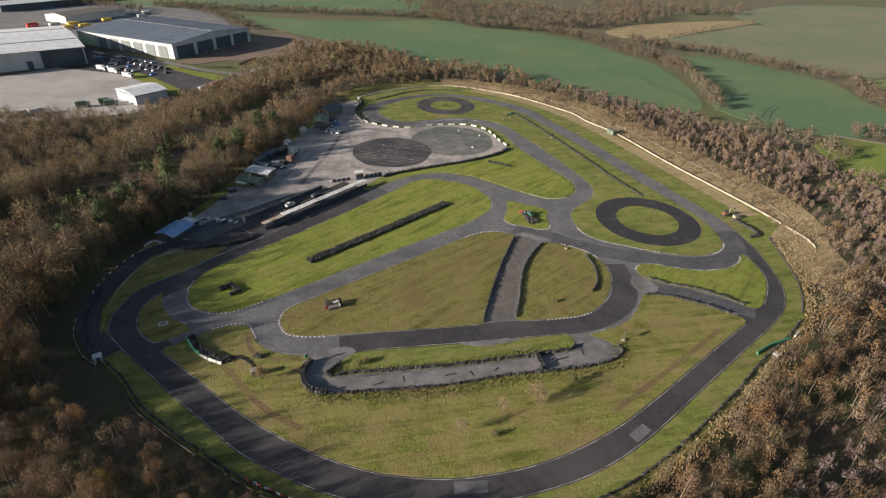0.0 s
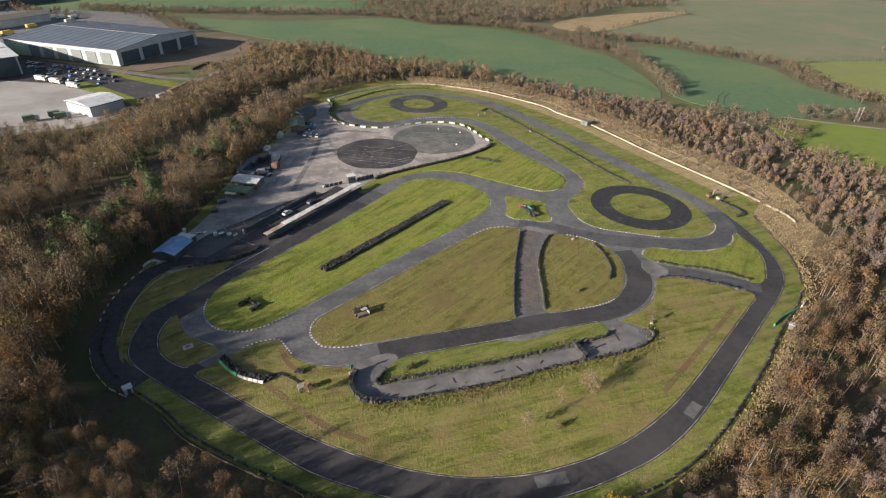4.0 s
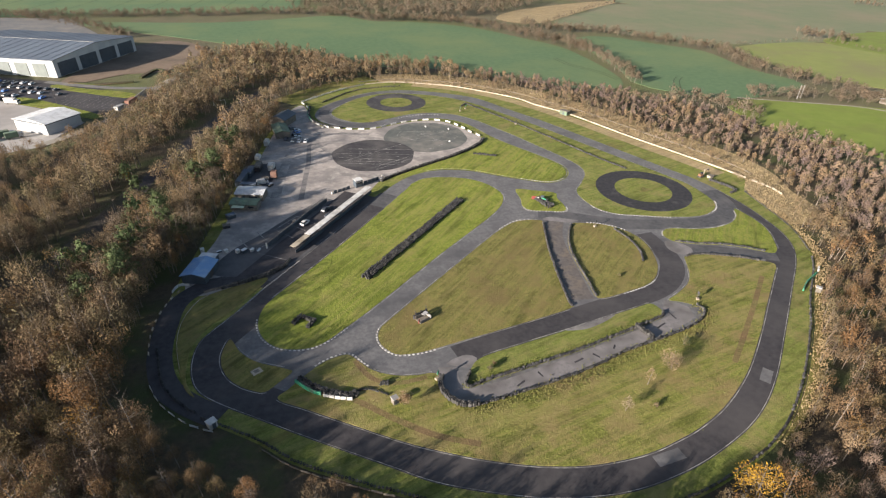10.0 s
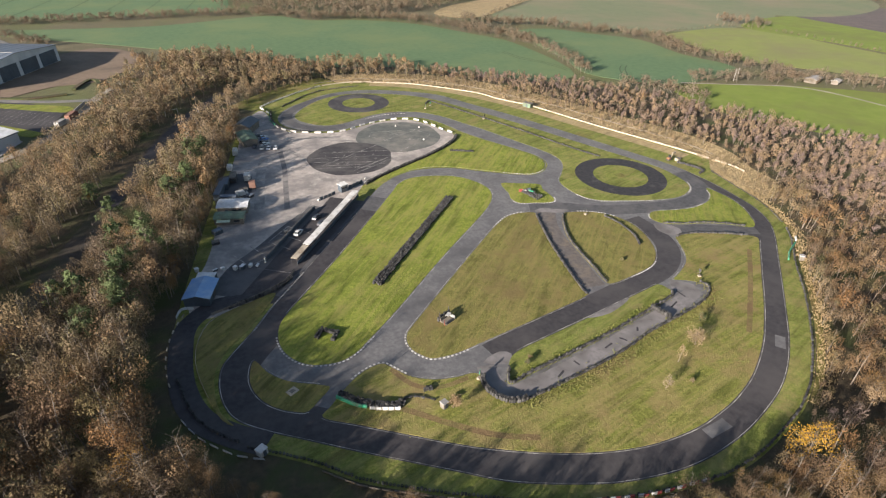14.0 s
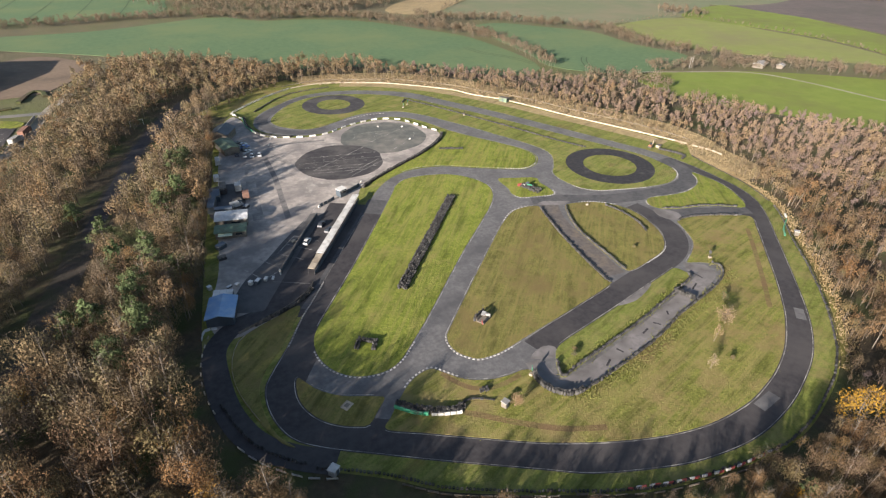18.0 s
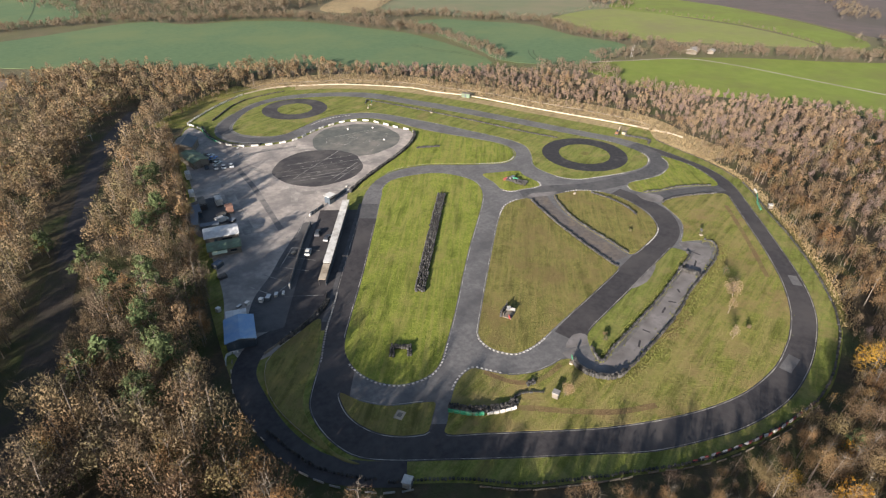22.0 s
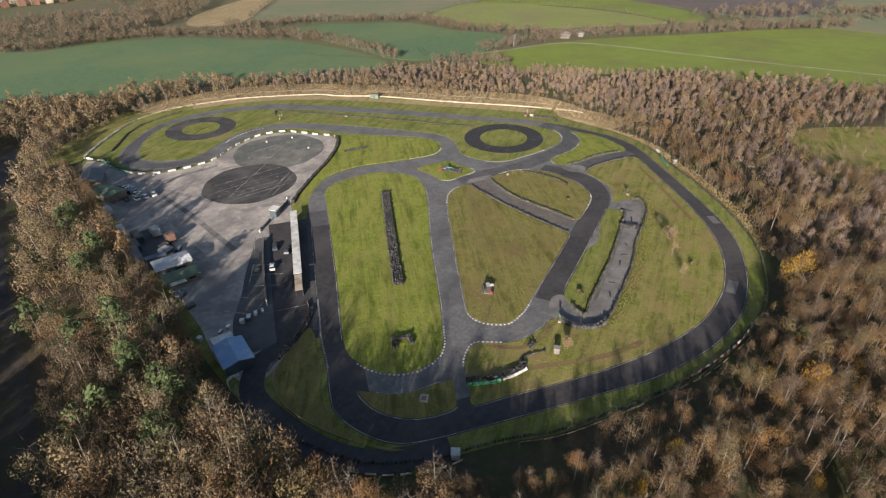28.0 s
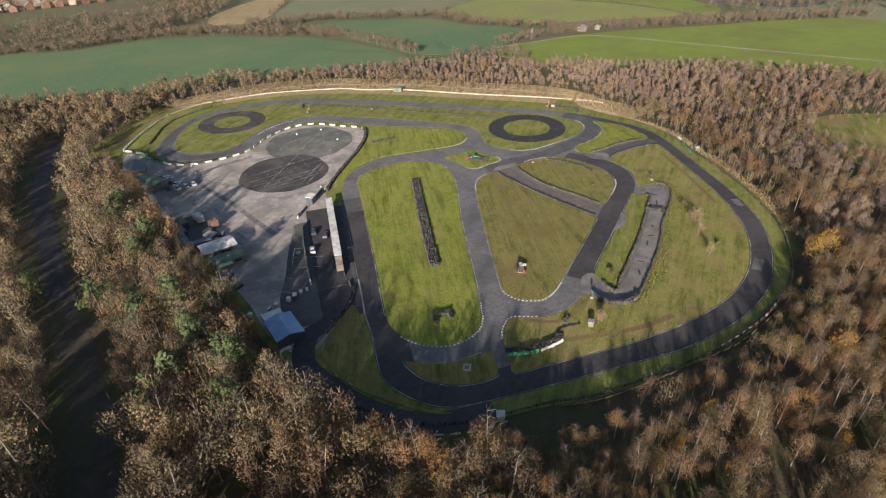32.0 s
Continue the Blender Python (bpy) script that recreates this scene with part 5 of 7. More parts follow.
part("roof_rib", block(79, 0.5, 0.35, 0, 22, 12.6), LIGHT_CLAD, t)
t = hall("gatehouse", -174.5, 296.0, -34 + 90, 18, 20, 5.2, 6.6, LIGHT_CLAD, PALE_ROOF, "small white industrial unit with a pale roof")
part("fascia", block(18.2, 20.2, 0.5, 0, 0, 4.7), DARK_CLAD, t)
hall("works_shed", -355, 545, 68, 62, 28, 6, 8, LIGHT_CLAD, TIMBER, "long grey works shed")
hall("works_shed", -440, 600, 60, 80, 26, 6, 8, DARK_CLAD, PALE_ROOF, "long grey works shed")
hall("works_shed", -420, 660, 60, 90, 26, 6, 8, DARK_CLAD, SLATE_ROOF, "long grey works shed")

VEHICLE_COLOURS = [WHITE, surface("silver_paint", (0.42, 0.43, 0.44), (0.46, 0.47, 0.48), bump=0, rough=0.35, metal=0.4), surface("dark_car_paint", (0.03, 0.032, 0.04), (0.04, 0.042, 0.05), bump=0, rough=0.3),
                   surface("blue_car_paint", (0.06, 0.16, 0.42), (0.07, 0.18, 0.46), bump=0, rough=0.3), surface("red_car_paint", (0.36, 0.04, 0.035), (0.4, 0.05, 0.04), bump=0, rough=0.35),
                   surface("yellow_bus_paint", (0.60, 0.40, 0.06), (0.65, 0.44, 0.08), bump=0, rough=0.4)]


def car_mesh(name, length, width, waist, height, hood, cabin_back):
    """A car body lofted from cross-sections along its length."""
    st = [(-0.5, 0.42, 0.30, 0.86), (-0.48, 0.5, 0.22, 0.94), (-0.5 + cabin_back, 0.98, 0.2, 1.0), (0.5 - hood, 0.98, 0.2, 1.0), (0.47, 0.74, 0.22, 0.94), (0.5, 0.55, 0.3, 0.84)]
    v, f = [], []
    for x, top, low, w in st:
        b, h = w * width / 2, waist * top
        v += [(x * length, -b, low), (x * length, -b, h * 0.75), (x * length, -b * 0.9, h), (x * length, b * 0.9, h), (x * length, b, h * 0.75), (x * length, b, low)]
    for i in range(len(st) - 1):
        for j in range(6):
            k = (j + 1) % 6
            f.append((i * 6 + j, i * 6 + k, (i + 1) * 6 + k, (i + 1) * 6 + j))
    f += [tuple(range(6))[::-1], tuple(range((len(st) - 1) * 6, len(st) * 6))]
    return mesh_of(name, v, f)


def cabin_mesh(name, length, width, z0, z1, x0, x1, rake0, rake1, inset):
    b, c = width / 2 * 0.92, width / 2 * inset
    v = [(x0, -b, z0), (x1, -b, z0), (x1, b, z0), (x0, b, z0), (x0 + rake0, -c, z1), (x1 - rake1, -c, z1), (x1 - rake1, c, z1), (x0 + rake0, c, z1)]
    return mesh_of(name, v, [(0, 1, 5, 4), (1, 2, 6, 5), (2, 3, 7, 6), (3, 0, 4, 7), (4, 5, 6, 7), (3, 2, 1, 0)])


def wheels(t, xs, y, r, w=0.2):
    for x in xs:
        for s in (-1, 1):
            bm = rod(r, w, 10)
            bmesh.ops.transform(bm, matrix=Matrix.Translation((x, s * y, r)) @ Matrix.Rotation(radians(90), 4, "X") @ Matrix.Translation((0, 0, -w / 2)), verts=bm.verts)
            wheel = part("wheel", bm, BLACK, t)
            bm = rod(r * 0.55, w + 0.03, 8)
            bmesh.ops.transform(bm, matrix=Matrix.Translation((x, s * y, r)) @ Matrix.Rotation(radians(90), 4, "X") @ Matrix.Translation((0, 0, -w / 2 - 0.015)), verts=bm.verts)
            part("rim", bm, KERB_TONE, wheel, "grey wheel rim")


def car(x, y, turn, paint, label, group="parked cars", z=0.07):
    t = thing("car", pose(x, y, z, 0, 0, turn), label, "car", group)
    me = car_mesh("body", 4.2, 1.75, 0.92, 1.45, 0.30, 0.08)
    part("body", me, paint, t)
    part("glasshouse", cabin_mesh("glasshouse", 4.2, 1.75, 0.86, 1.36, -1.75, 0.95, 0.45, 0.75, 0.72), GLASS, t)
    part("roof_panel", block(1.3, 1.2, 0.06, -0.55, 0, 1.35, bevel=0.02), paint, t)
    wheels(t, (-1.3, 1.3), 0.78, 0.31)
    return t


def van(x, y, turn, label, length=5.4, tall=2.4, paint=WHITE, group="parked vans"):
    t = thing("van", pose(x, y, 0.065, 0, 0, turn), label, "van", group)
    l, h, b = length / 2, tall, 0.98
    v, f = [], []
    for px_, lo, hi, w in ((-l, 0.4, h, 0.95), (-l + 0.15, 0.35, h + 0.08, 1.0), (l - 1.5, 0.35, h + 0.08, 1.0), (l - 0.75, 0.35, h * 0.62, 1.0), (l, 0.4, h * 0.45, 0.92)):
        v += [(px_, -b * w, lo), (px_, -b * w * 0.97, hi * 0.9), (px_, -b * w * 0.85, hi), (px_, b * w * 0.85, hi), (px_, b * w * 0.97, hi * 0.9), (px_, b * w, lo)]
    for i in range(4):
        for j in range(6):
            k = (j + 1) % 6
            f.append((i * 6 + j, i * 6 + k, (i + 1) * 6 + k, (i + 1) * 6 + j))
    f += [tuple(range(6))[::-1], tuple(range(24, 30))]
    part("body", mesh_of("body", v, f), paint, t)
    part("windscreen", cabin_mesh("windscreen", 1, 1.9, h * 0.66, h * 0.97, l - 1.55, l - 0.62, 0.05, 0.62, 0.84), GLASS, t)
    wheels(t, (-l + 1.0, l - 0.95), 0.88, 0.34)
    return t


def lorry(x, y, turn, label, length=8.0, box_paint=WHITE, cab_paint=WHITE, group="lorries", z=0.065):
    t = thing("lorry", pose(x, y, z, 0, 0, turn), label, "lorry", group)
    part("cargo_box", block(length - 2.0, 2.3, 2.3, -1.0, 0, 0.9, bevel=0.03), box_paint, t)
    part("cab", block(1.8, 2.2, 2.0, length / 2 - 1.0, 0, 0.5, bevel=0.08), cab_paint, t)
    part("windscreen", block(0.06, 2.0, 0.8, length / 2 - 0.03, 0, 1.7), GLASS, t)
    part("chassis", block(length - 0.3, 1.0, 0.35, 0, 0, 0.55), DARK_METAL, t)
    wheels(t, (-length / 2 + 1.2, length / 2 - 1.2), 1.05, 0.48, 0.3)
    return t


r2 = random.Random(5)
for row, (x0, y0, n) in enumerate(((-262, 400, 13), (-255, 388, 13), (-245, 376, 12), (-236, 364, 9))):
    for i in range(n):
        if r2.random() < 0.82:
            car(x0 + i * 5.6 * 0.93, y0 - i * 5.6 * 0.38 + r2.uniform(-0.3, 0.3), A + 90 + r2.uniform(-4, 4), VEHICLE_COLOURS[r2.choice((0, 1, 2, 2, 3, 1))], "small parked car in the works car park", "cars in the works car park", 0.04)
for x, y, a in ((-230.5, 353.2, A), (-219.4, 347.4, A), (-205.2, 338, A), (-223.4, 256.5, 60), (-219.6, 258, 60), (-216, 259.5, 60), (-211.5, 262.5, 60)):
    lorry(x, y, a, "white lorry standing in the works yard", 8.0, z=0.05)
for x, y, a in ((-188.5, 284, 30), (-184.2, 281.5, 30), (-197, 277, 40)):
    lorry(x, y, a, "grey-green tanker lorry beside the white unit", 7.0, GREEN_ROOF, z=0.05)
for i, (x, y, c) in enumerate(((-344, 505, 5), (-330, 499, 5), (-328, 531, 5), (-363, 480, 4), (-350, 475, 4), (-326, 579, 0), (-316, 581, 0), (-337, 488, 5), (-356, 498, 0), (-310, 560, 0), (-372, 492, 4))):
    lorry(x, y, 70, "coach standing in the works yard", 10.0, VEHICLE_COLOURS[c], VEHICLE_COLOURS[c], "coaches in the works yard", 0.02)
for x, y in ((-215.2, 351), (-183.4, 334.3), (-250, 372)):
    t = thing("lamp_post", pose(x, y, 0), "tall grey car-park lamp post", "lamp post", "car park lamps")
    part("pole", rod(0.09, 9, 6, top=0.06), DARK_METAL, t)
    part("lamp_head", block(1.2, 0.35, 0.15, 0.4, 0, 8.95), DARK_METAL, t)
lorry(-145.0, 327.0, 76, "red lorry standing on the estate road", 10.0, BRICK_RED, BRICK_RED, "lorries", 0.065)
lorry(-147.6, 316.0, 66, "grey lorry standing on the estate road", 8.0, KERB_TONE, WHITE, "lorries", 0.065)
for x, y in ((239.5, 270.5), (243.0, 271.5)):
    t = thing("utility_pole", pose(x, y, 0), "pale timber pole beside the farm lane", "pole", "poles by the farm lane")
    part("pole", rod(0.2, 8.0, 6, top=0.14), KERB_TONE, t)
    part("cross_arm", block(2.0, 0.15, 0.15, 0, 0, 7.4), TIMBER, t)
t = thing("height_barrier", pose(-99.5, 317.0, 0.03, 0, 0, 15), "white height barrier across the woodland lane", "barrier")
part("post", rod(0.12, 2.6, 6, -3.0, 0, 0), WHITE, t)
part("post", rod(0.12, 2.6, 6, 3.0, 0, 0), WHITE, t)
part("beam", block(6.3, 0.2, 0.2, 0, 0, 2.602), WHITE, t)
t = thing("palisade_wall", pose(0, 0, 0), "pale low wall beside the car park", "wall")
for i in range(9):
    part("wall_panel", block(5.6, 0.3, 1.6, -150.5 + i * 0.9, 306 + i * 5.4, 0, turn=radians(80)), YARD, t)

# brick houses of the far estate
for row in range(4):
    for i in range(11):
        x, y = 20 + i * 15 + row * 6 + r2.uniform(-3, 3), 895 + row * 34 - i * 3 + r2.uniform(-4, 4)
        t = thing("house", pose(x, y, 0, 0, 0, r2.choice((-12, 78)) + r2.uniform(-5, 5)), "far brick house with a dark tiled roof", "house", "far houses")
        part("wall", hall_mesh("wall", 9, 8, 5, 7.6, BRICK_RED if r2.random() < 0.7 else CREAM), None, t)
        part("roof", gable_mesh("roof", 9, 8, 5.05, 7.7, 0.4, TIMBER), None, t)
t = hall("farm_building", 290, 252, 20, 11, 7, 2.4, 3.4, TIMBER, KERB_TONE, "grey farm building beside the lane")
t = hall("farm_building", 300, 243, 20, 6, 4, 2.2, 3.0, TIMBER, KERB_TONE, "small grey farm shed")


# ---- lines, kerbs and tyres of the circuit ----
def stretch(line, a, b):
    """The part of a closed line between the places nearest to a and b, forwards."""
    i = int(np.argmin(np.hypot(line[:, 0] - a[0], line[:, 1] - a[1])))
    j = int(np.argmin(np.hypot(line[:, 0] - b[0], line[:, 1] - b[1])))
    return line[i:j + 1] if i <= j else np.vstack([line[i:], line[:j + 1]])


def shrink(line, d):
    """The line moved outwards by d (inwards if negative)."""
    return line - normals(line, True) * d * (1 if area(line) > 0 else -1)


def edge_line(key, a, b, width=0.16, out=0.25):
    line = stretch(shrink(ISLANDS[key], out), a, b)
    ob = part("edge_line", ribbon_mesh("edge_line", line, width, 0.098, WHITE_LINE), None)
    return tagged(ob, "thin worn white line along the track's edge", "line", "edge lines", "structure")


edge_line("oval", (-70, 133), (-34, 177))
edge_line("oval", (-20, 194), (12, 174))
edge_line("oval", (10, 172), (-52, 115.5))
edge_line("triangle", (-4, 149), (-43, 114))
edge_line("triangle", (-31, 103.2), (9, 110.5))
edge_line("triangle", (20, 160), (-3, 150))
edge_line("dee", (20, 113), (27, 113.6))
edge_line("dee", (40, 118), (34, 154.7))
edge_line("field", (82, 115.6), (-68, 95.4), 0.18)
edge_line("field", (-46.7, 99.6), (-33, 95.6))
edge_line("field", (38.6, 107.9), (56, 125))
edge_line("strip", (-20, 98), (32, 107.6))
edge_line("splitter", (-79.9, 118.3), (-71, 98.3))
edge_line("splitter", (-67, 105), (-78, 114.5))
edge_line("long", (68, 151.8), (44, 164))
edge_line("long", (92, 158), (93, 172))
edge_line("long", (-36, 305), (88, 187), 0.16)
edge_line("long", (56, 205), (30, 269), 0.16)
edge_line("long", (23, 278), (-40, 293), 0.16)
edge_line("wedge", (97, 152), (91, 125), 0.2)
edge_line("wedge", (58, 140), (95, 151), 0.5, 0.1)
edge_line("ten", (48, 204), (-10, 208), 0.2)
outer_line = curve(OUTER_NEAR + OUTER_FAR, True, 1.5)
for a, b, w in (((-78, 131), (-81, 97.2), 0.16), ((-80, 96.4), (95, 121), 0.13), ((96, 123), (99, 178), 0.15), ((97, 184), (-30, 319), 0.12), ((-36.7, 183.8), (-66, 147), 0.12)):
    line = stretch(shrink(outer_line, -0.35), a, b)
    ob = part("edge_line", ribbon_mesh("edge_line", line, w, 0.098, WHITE_LINE), None)
    tagged(ob, "thin worn white line along the track's edge", "line", "edge lines", "structure")

KERB_WHITE = surface("worn_kerb_white", (0.50, 0.49, 0.46), (0.36, 0.35, 0.33), (0.22, 0.21, 0.2), fine=1.5, coarse=0.4, bump=0.1, rough=0.8)
KERB_GREY = surface("grey_kerb_rib", (0.26, 0.255, 0.245), (0.19, 0.185, 0.18), (0.13, 0.125, 0.12), fine=1.5, coarse=0.4, bump=0.1, rough=0.85)
KERB_BLOCK = mesh_of("kerb_block", [(-0.33, -0.26, 0), (0.33, -0.26, 0), (0.33, 0.26, 0), (-0.33, 0.26, 0), (-0.3, -0.22, 0.1), (0.3, -0.22, 0.1), (0.3, 0.2, 0.13), (-0.3, 0.2, 0.13)],
                     [(0, 1, 5, 4), (1, 2, 6, 5), (2, 3, 7, 6), (3, 0, 4, 7), (4, 5, 6, 7)], KERB_WHITE)
RIB_BLOCK = KERB_BLOCK.copy()
RIB_BLOCK.materials[0] = KERB_GREY


def kerb(line, gap, label, scale=1.0, piece=None):
    t = thing("kerb", pose(0, 0, 0), label, "kerb", "kerbs of the track")
    length = np.concatenate([[0], np.cumsum(np.linalg.norm(np.diff(line, axis=0), axis=1))])
    for d in np.arange(0.4, length[-1], gap):
        x, y = np.interp(d, length, line[:, 0]), np.interp(d, length, line[:, 1])
        x2, y2 = np.interp(d + 0.3, length, line[:, 0]), np.interp(d + 0.3, length, line[:, 1])
        ob = part("kerb_block", piece or KERB_BLOCK, None, t)
        ob.matrix_basis = Matrix.Translation((x, y, 0.082)) @ Matrix.Rotation(math.atan2(y2 - y, x2 - x), 4, "Z") @ Matrix.Scale(scale, 4)
    return t


def island_kerb(key, a, b, gap=1.08, out=0.3, scale=0.82, label="row of white kerb blocks round the grass island"):
    return kerb(stretch(shrink(ISLANDS[key], out), a, b), gap, label, scale)


island_kerb("oval", (-51, 116.5), (-73.6, 125))
island_kerb("triangle", (-43.5, 114), (-31, 103.2))
island_kerb("dee", (27.5, 113.8), (40, 118))
island_kerb("dee", (47, 146), (36, 154))
island_kerb("field", (-60, 103.3), (-47.5, 100.5))
island_kerb("long", (68.5, 151.6), (44.5, 165.5))
island_kerb("long", (92.5, 160), (86, 152.2), 1.2)
island_kerb("six", (34.4, 167), (19, 170))
island_kerb("ten", (44, 190.6), (27, 194))
island_kerb("triangle", (17, 160.5), (4, 155.6), 1.5)
kerb(stretch(shrink(outer_line, -0.45), (-62.5, 151.5), (-79, 129.7)), 0.95, "grey-white ribbed kerb along the pit straight's end", 0.95, RIB_BLOCK)
kerb(curve([(14, 279.5), (6, 281.2), (-3, 280), (-9, 277.6)], False, 0.5), 1.7, "white kerb blocks on the far bend", 1.0)


# tyres
def stack_parts(tall, r=0.31, sides=6):
    """A stack of tyres lying on one another, as points and faces."""
    prof = []
    for i in range(tall):
        z = i * 0.19
        prof += [(r * (0.9 if i % 2 else 1.0), z + 0.06)]
    prof += [(r * 0.9, tall * 0.19), (r * 0.5, tall * 0.19), (r * 0.48, tall * 0.19 - 0.12)]
    a = np.arange(sides) * 2 * np.pi / sides
    v = np.array([(q * math.cos(k), q * math.sin(k), z) for q, z in prof for k in a])
    f = [(i * sides + j, i * sides + (j + 1) % sides, (i + 1) * sides + (j + 1) % sides, (i + 1) * sides + j) for i in range(len(prof) - 1) for j in range(sides)]
    return v, np.array(f)


STACKS = {n: stack_parts(n) for n in (1, 2, 3, 4, 5, 6)}


def tyre_mesh(name, spots, lying=0.0):
    """Many stacks in one mesh: spots are (x, y, z, how many tyres)."""
    vs, fs, n0 = [], [], 0
    for x, y, z, n in spots:
        v, f = STACKS[max(1, min(6, int(n)))]
        a = rng.uniform(0, 6.28)
        tilt = rng.normal(0, 0.06, 2)
        q = v.copy()
        q[:, 0] += q[:, 2] * tilt[0]
        q[:, 1] += q[:, 2] * tilt[1]
        q = np.stack([q[:, 0] * math.cos(a) - q[:, 1] * math.sin(a) + x, q[:, 0] * math.sin(a) + q[:, 1] * math.cos(a) + y, q[:, 2] + z], 1)
        vs.append(q)
        fs.append(f + n0)
        n0 += len(q)
    return mesh_of(name, np.concatenate(vs), np.concatenate(fs).tolist(), BLACK)


def tyre_wall(name, line, tall, rows=1, z=0.1, label="", category="tyre wall", gap=0.56, loose=0.06):
    length = np.concatenate([[0], np.cumsum(np.linalg.norm(np.diff(line, axis=0), axis=1))])
    nn = normals(line, False)
    spots = []
    for d in np.arange(0, length[-1], gap):
        x, y = np.interp(d, length, line[:, 0]), np.interp(d, length, line[:, 1])
        nx, ny = np.interp(d, length, nn[:, 0]), np.interp(d, length, nn[:, 1])
        for r in range(rows):
            o = (r - (rows - 1) / 2) * 0.62
            spots.append((x + nx * o + rng.normal(0, loose), y + ny * o + rng.normal(0, loose), z, tall + (rng.uniform() < 0.3) - (rng.uniform() < 0.3)))
    t = thing(name, pose(0, 0, 0), label, category)
    tagged(part("tyre_bank", tyre_mesh("tyre_bank", spots), None, t), kind="stuff")
    return t


path = lambda *p: curve(p, False, 0.6)
tyre_wall("tyre_row", path((-3, 180.2), (-15.5, 167), (-28.5, 153.6), (-44.4, 136.9)), 4, 5, 0.12, "long row of stacked black tyres on the oval lawn", loose=0.12)
tyre_wall("tyre_pen", np.array([(-64.6, 120.6), (-62.7, 123.1), (-59.4, 120.6), (-61.3, 118.1)]), 4, 2, 0.12, "square pen of stacked black tyres on the grass")
tyre_wall("tyre_edging", stretch(shrink(ISLANDS["triangle"], -0.4), (10, 111.6), (21, 157)), 3, 1, 0.12, "line of tyres along the old cross path")
tyre_wall("tyre_edging", stretch(shrink(ISLANDS["dee"], -0.4), (30, 154), (18.8, 114.3)), 3, 1, 0.12, "line of tyres along the old cross path")
tyre_wall("tyre_edging", stretch(shrink(ISLANDS["strip"], -0.4), (33.5, 103), (-25, 94)), 4, 1, 0.12, "line of tyres on the sunken path's edge")
tyre_wall("tyre_edging", stretch(shrink(ISLANDS["field"], -0.4), (-28, 84.8), (44.5, 104)), 3, 1, 0.12, "line of tyres on the sunken path's outer edge")
tyre_wall("tyre_edging", stretch(shrink(ISLANDS["field"], -0.4), (-31.8, 93.6), (-25, 84.4)), 6, 2, 0.12, "tall bank of tyres at the sunken path's end")
tyre_wall("tyre_barrier", path((23.2, 99.6), (24.9, 94.2)), 6, 2, 0.1, "tyre barrier across the sunken path")
tyre_wall("tyre_edging", stretch(shrink(ISLANDS["wedge"], -0.4), (85, 123.6), (60, 136)), 3, 1, 0.12, "line of tyres beside the short cut")
tyre_wall("tyre_edging", stretch(shrink(ISLANDS["field"], -0.4), (58, 127.4), (80, 120)), 3, 1, 0.12, "line of tyres beside the short cut")
tyre_wall("tyre_edging", path((43.5, 147.5), (45, 141), (44.5, 133), (42, 127)), 3, 1, 0.12, "curved line of tyres on the grass")
tyre_wall("tyre_row", path((34, 296), (40, 283), (50.8, 257.4), (61.4, 230), (69.7, 207), (75.8, 193.7)), 3, 1, 0.12, "long low row of tyres between the far straights")
tyre_wall("tyre_row", path((34, 296), (30, 291)), 3, 1, 0.12, "short row of tyres on the far grass")
tyre_wall("tyre_row", path((16, 223), (20, 221.3), (25.3, 218.6)), 3, 2, 0.12, "short row of tyres on the lawn")
tyre_wall("tyre_wall", path((-29, 202.6), (-23, 206.8), (-9.4, 214.2), (4, 221), (14, 227.3), (22, 234), (26.4, 240)), 5, 2, 0.07, "black tyre wall along the paddock's edge")
tyre_wall("tyre_wall", path((-63.5, 100.4), (-60.5, 97), (-57, 94.6), (-52.6, 92.6), (-51, 93.6)), 4, 3, 0.12, "bank of black tyres with green and white sheeting")
tyre_wall("tyre_edging", path((-51, 93.6), (-48.5, 93.8), (-44.4, 91.2)), 2, 1, 0.12, "thin line of half-buried tyres in the grass")
tyre_wall("tyre_stack", path((-45.6, 94.8), (-43.8, 94.5)), 3, 2, 0.12, "low block of stacked tyres on the grass")
tyre_wall("tyre_stack", path((26.5, 175.3), (28.8, 167.6)), 5, 5, 0.12, "heap of stacked tyres on the small island", loose=0.2)
tyre_wall("tyre_wall", path((-66.3, 149), (-70.8, 145.6), (-78.5, 142.6), (-84, 141)), 4, 2, 0.08, "black tyre wall beside the paddock exit")
site_dense = curve(SITE, True, 0.8)
tyre_wall("tyre_fence", stretch(shrink(site_dense, -0.8), (100, 117), (-84, 93.4)), 2, 1, 0.04, "low tyre wall along the circuit's outer fence", gap=0.75)
tyre_wall("tyre_fence", stretch(shrink(site_dense, -1.2), (-86, 94.5), (-98, 118)), 3, 1, 0.04, "low tyre wall outside the service road", gap=0.9)
tyre_wall("tyre_fence", path((111, 164), (109.2, 152), (107.6, 141), (105.2, 131.6), (100.6, 121.4)), 2, 1, 0.04, "low tyre line at the verge", gap=0.9)
tyre_wall("tyre_wall", path((104, 176.5), (106.5, 172), (108, 166), (104, 164)), 4, 2, 0.08, "bank of tyres at the escape road")
tyre_wall("tyre_fence", path((-45, 312), (-36, 322), (-28, 330), (-16, 336), (4, 338)), 3, 1, 0.06, "low tyre line along the far bend", gap=0.8)
tyre_wall("tyre_wall", path((-52, 305), (-53.2, 292), (-51.5, 281), (-46.5, 272.8), (-38, 268)), 4, 2, 0.08, "tyre wall round the far bend")


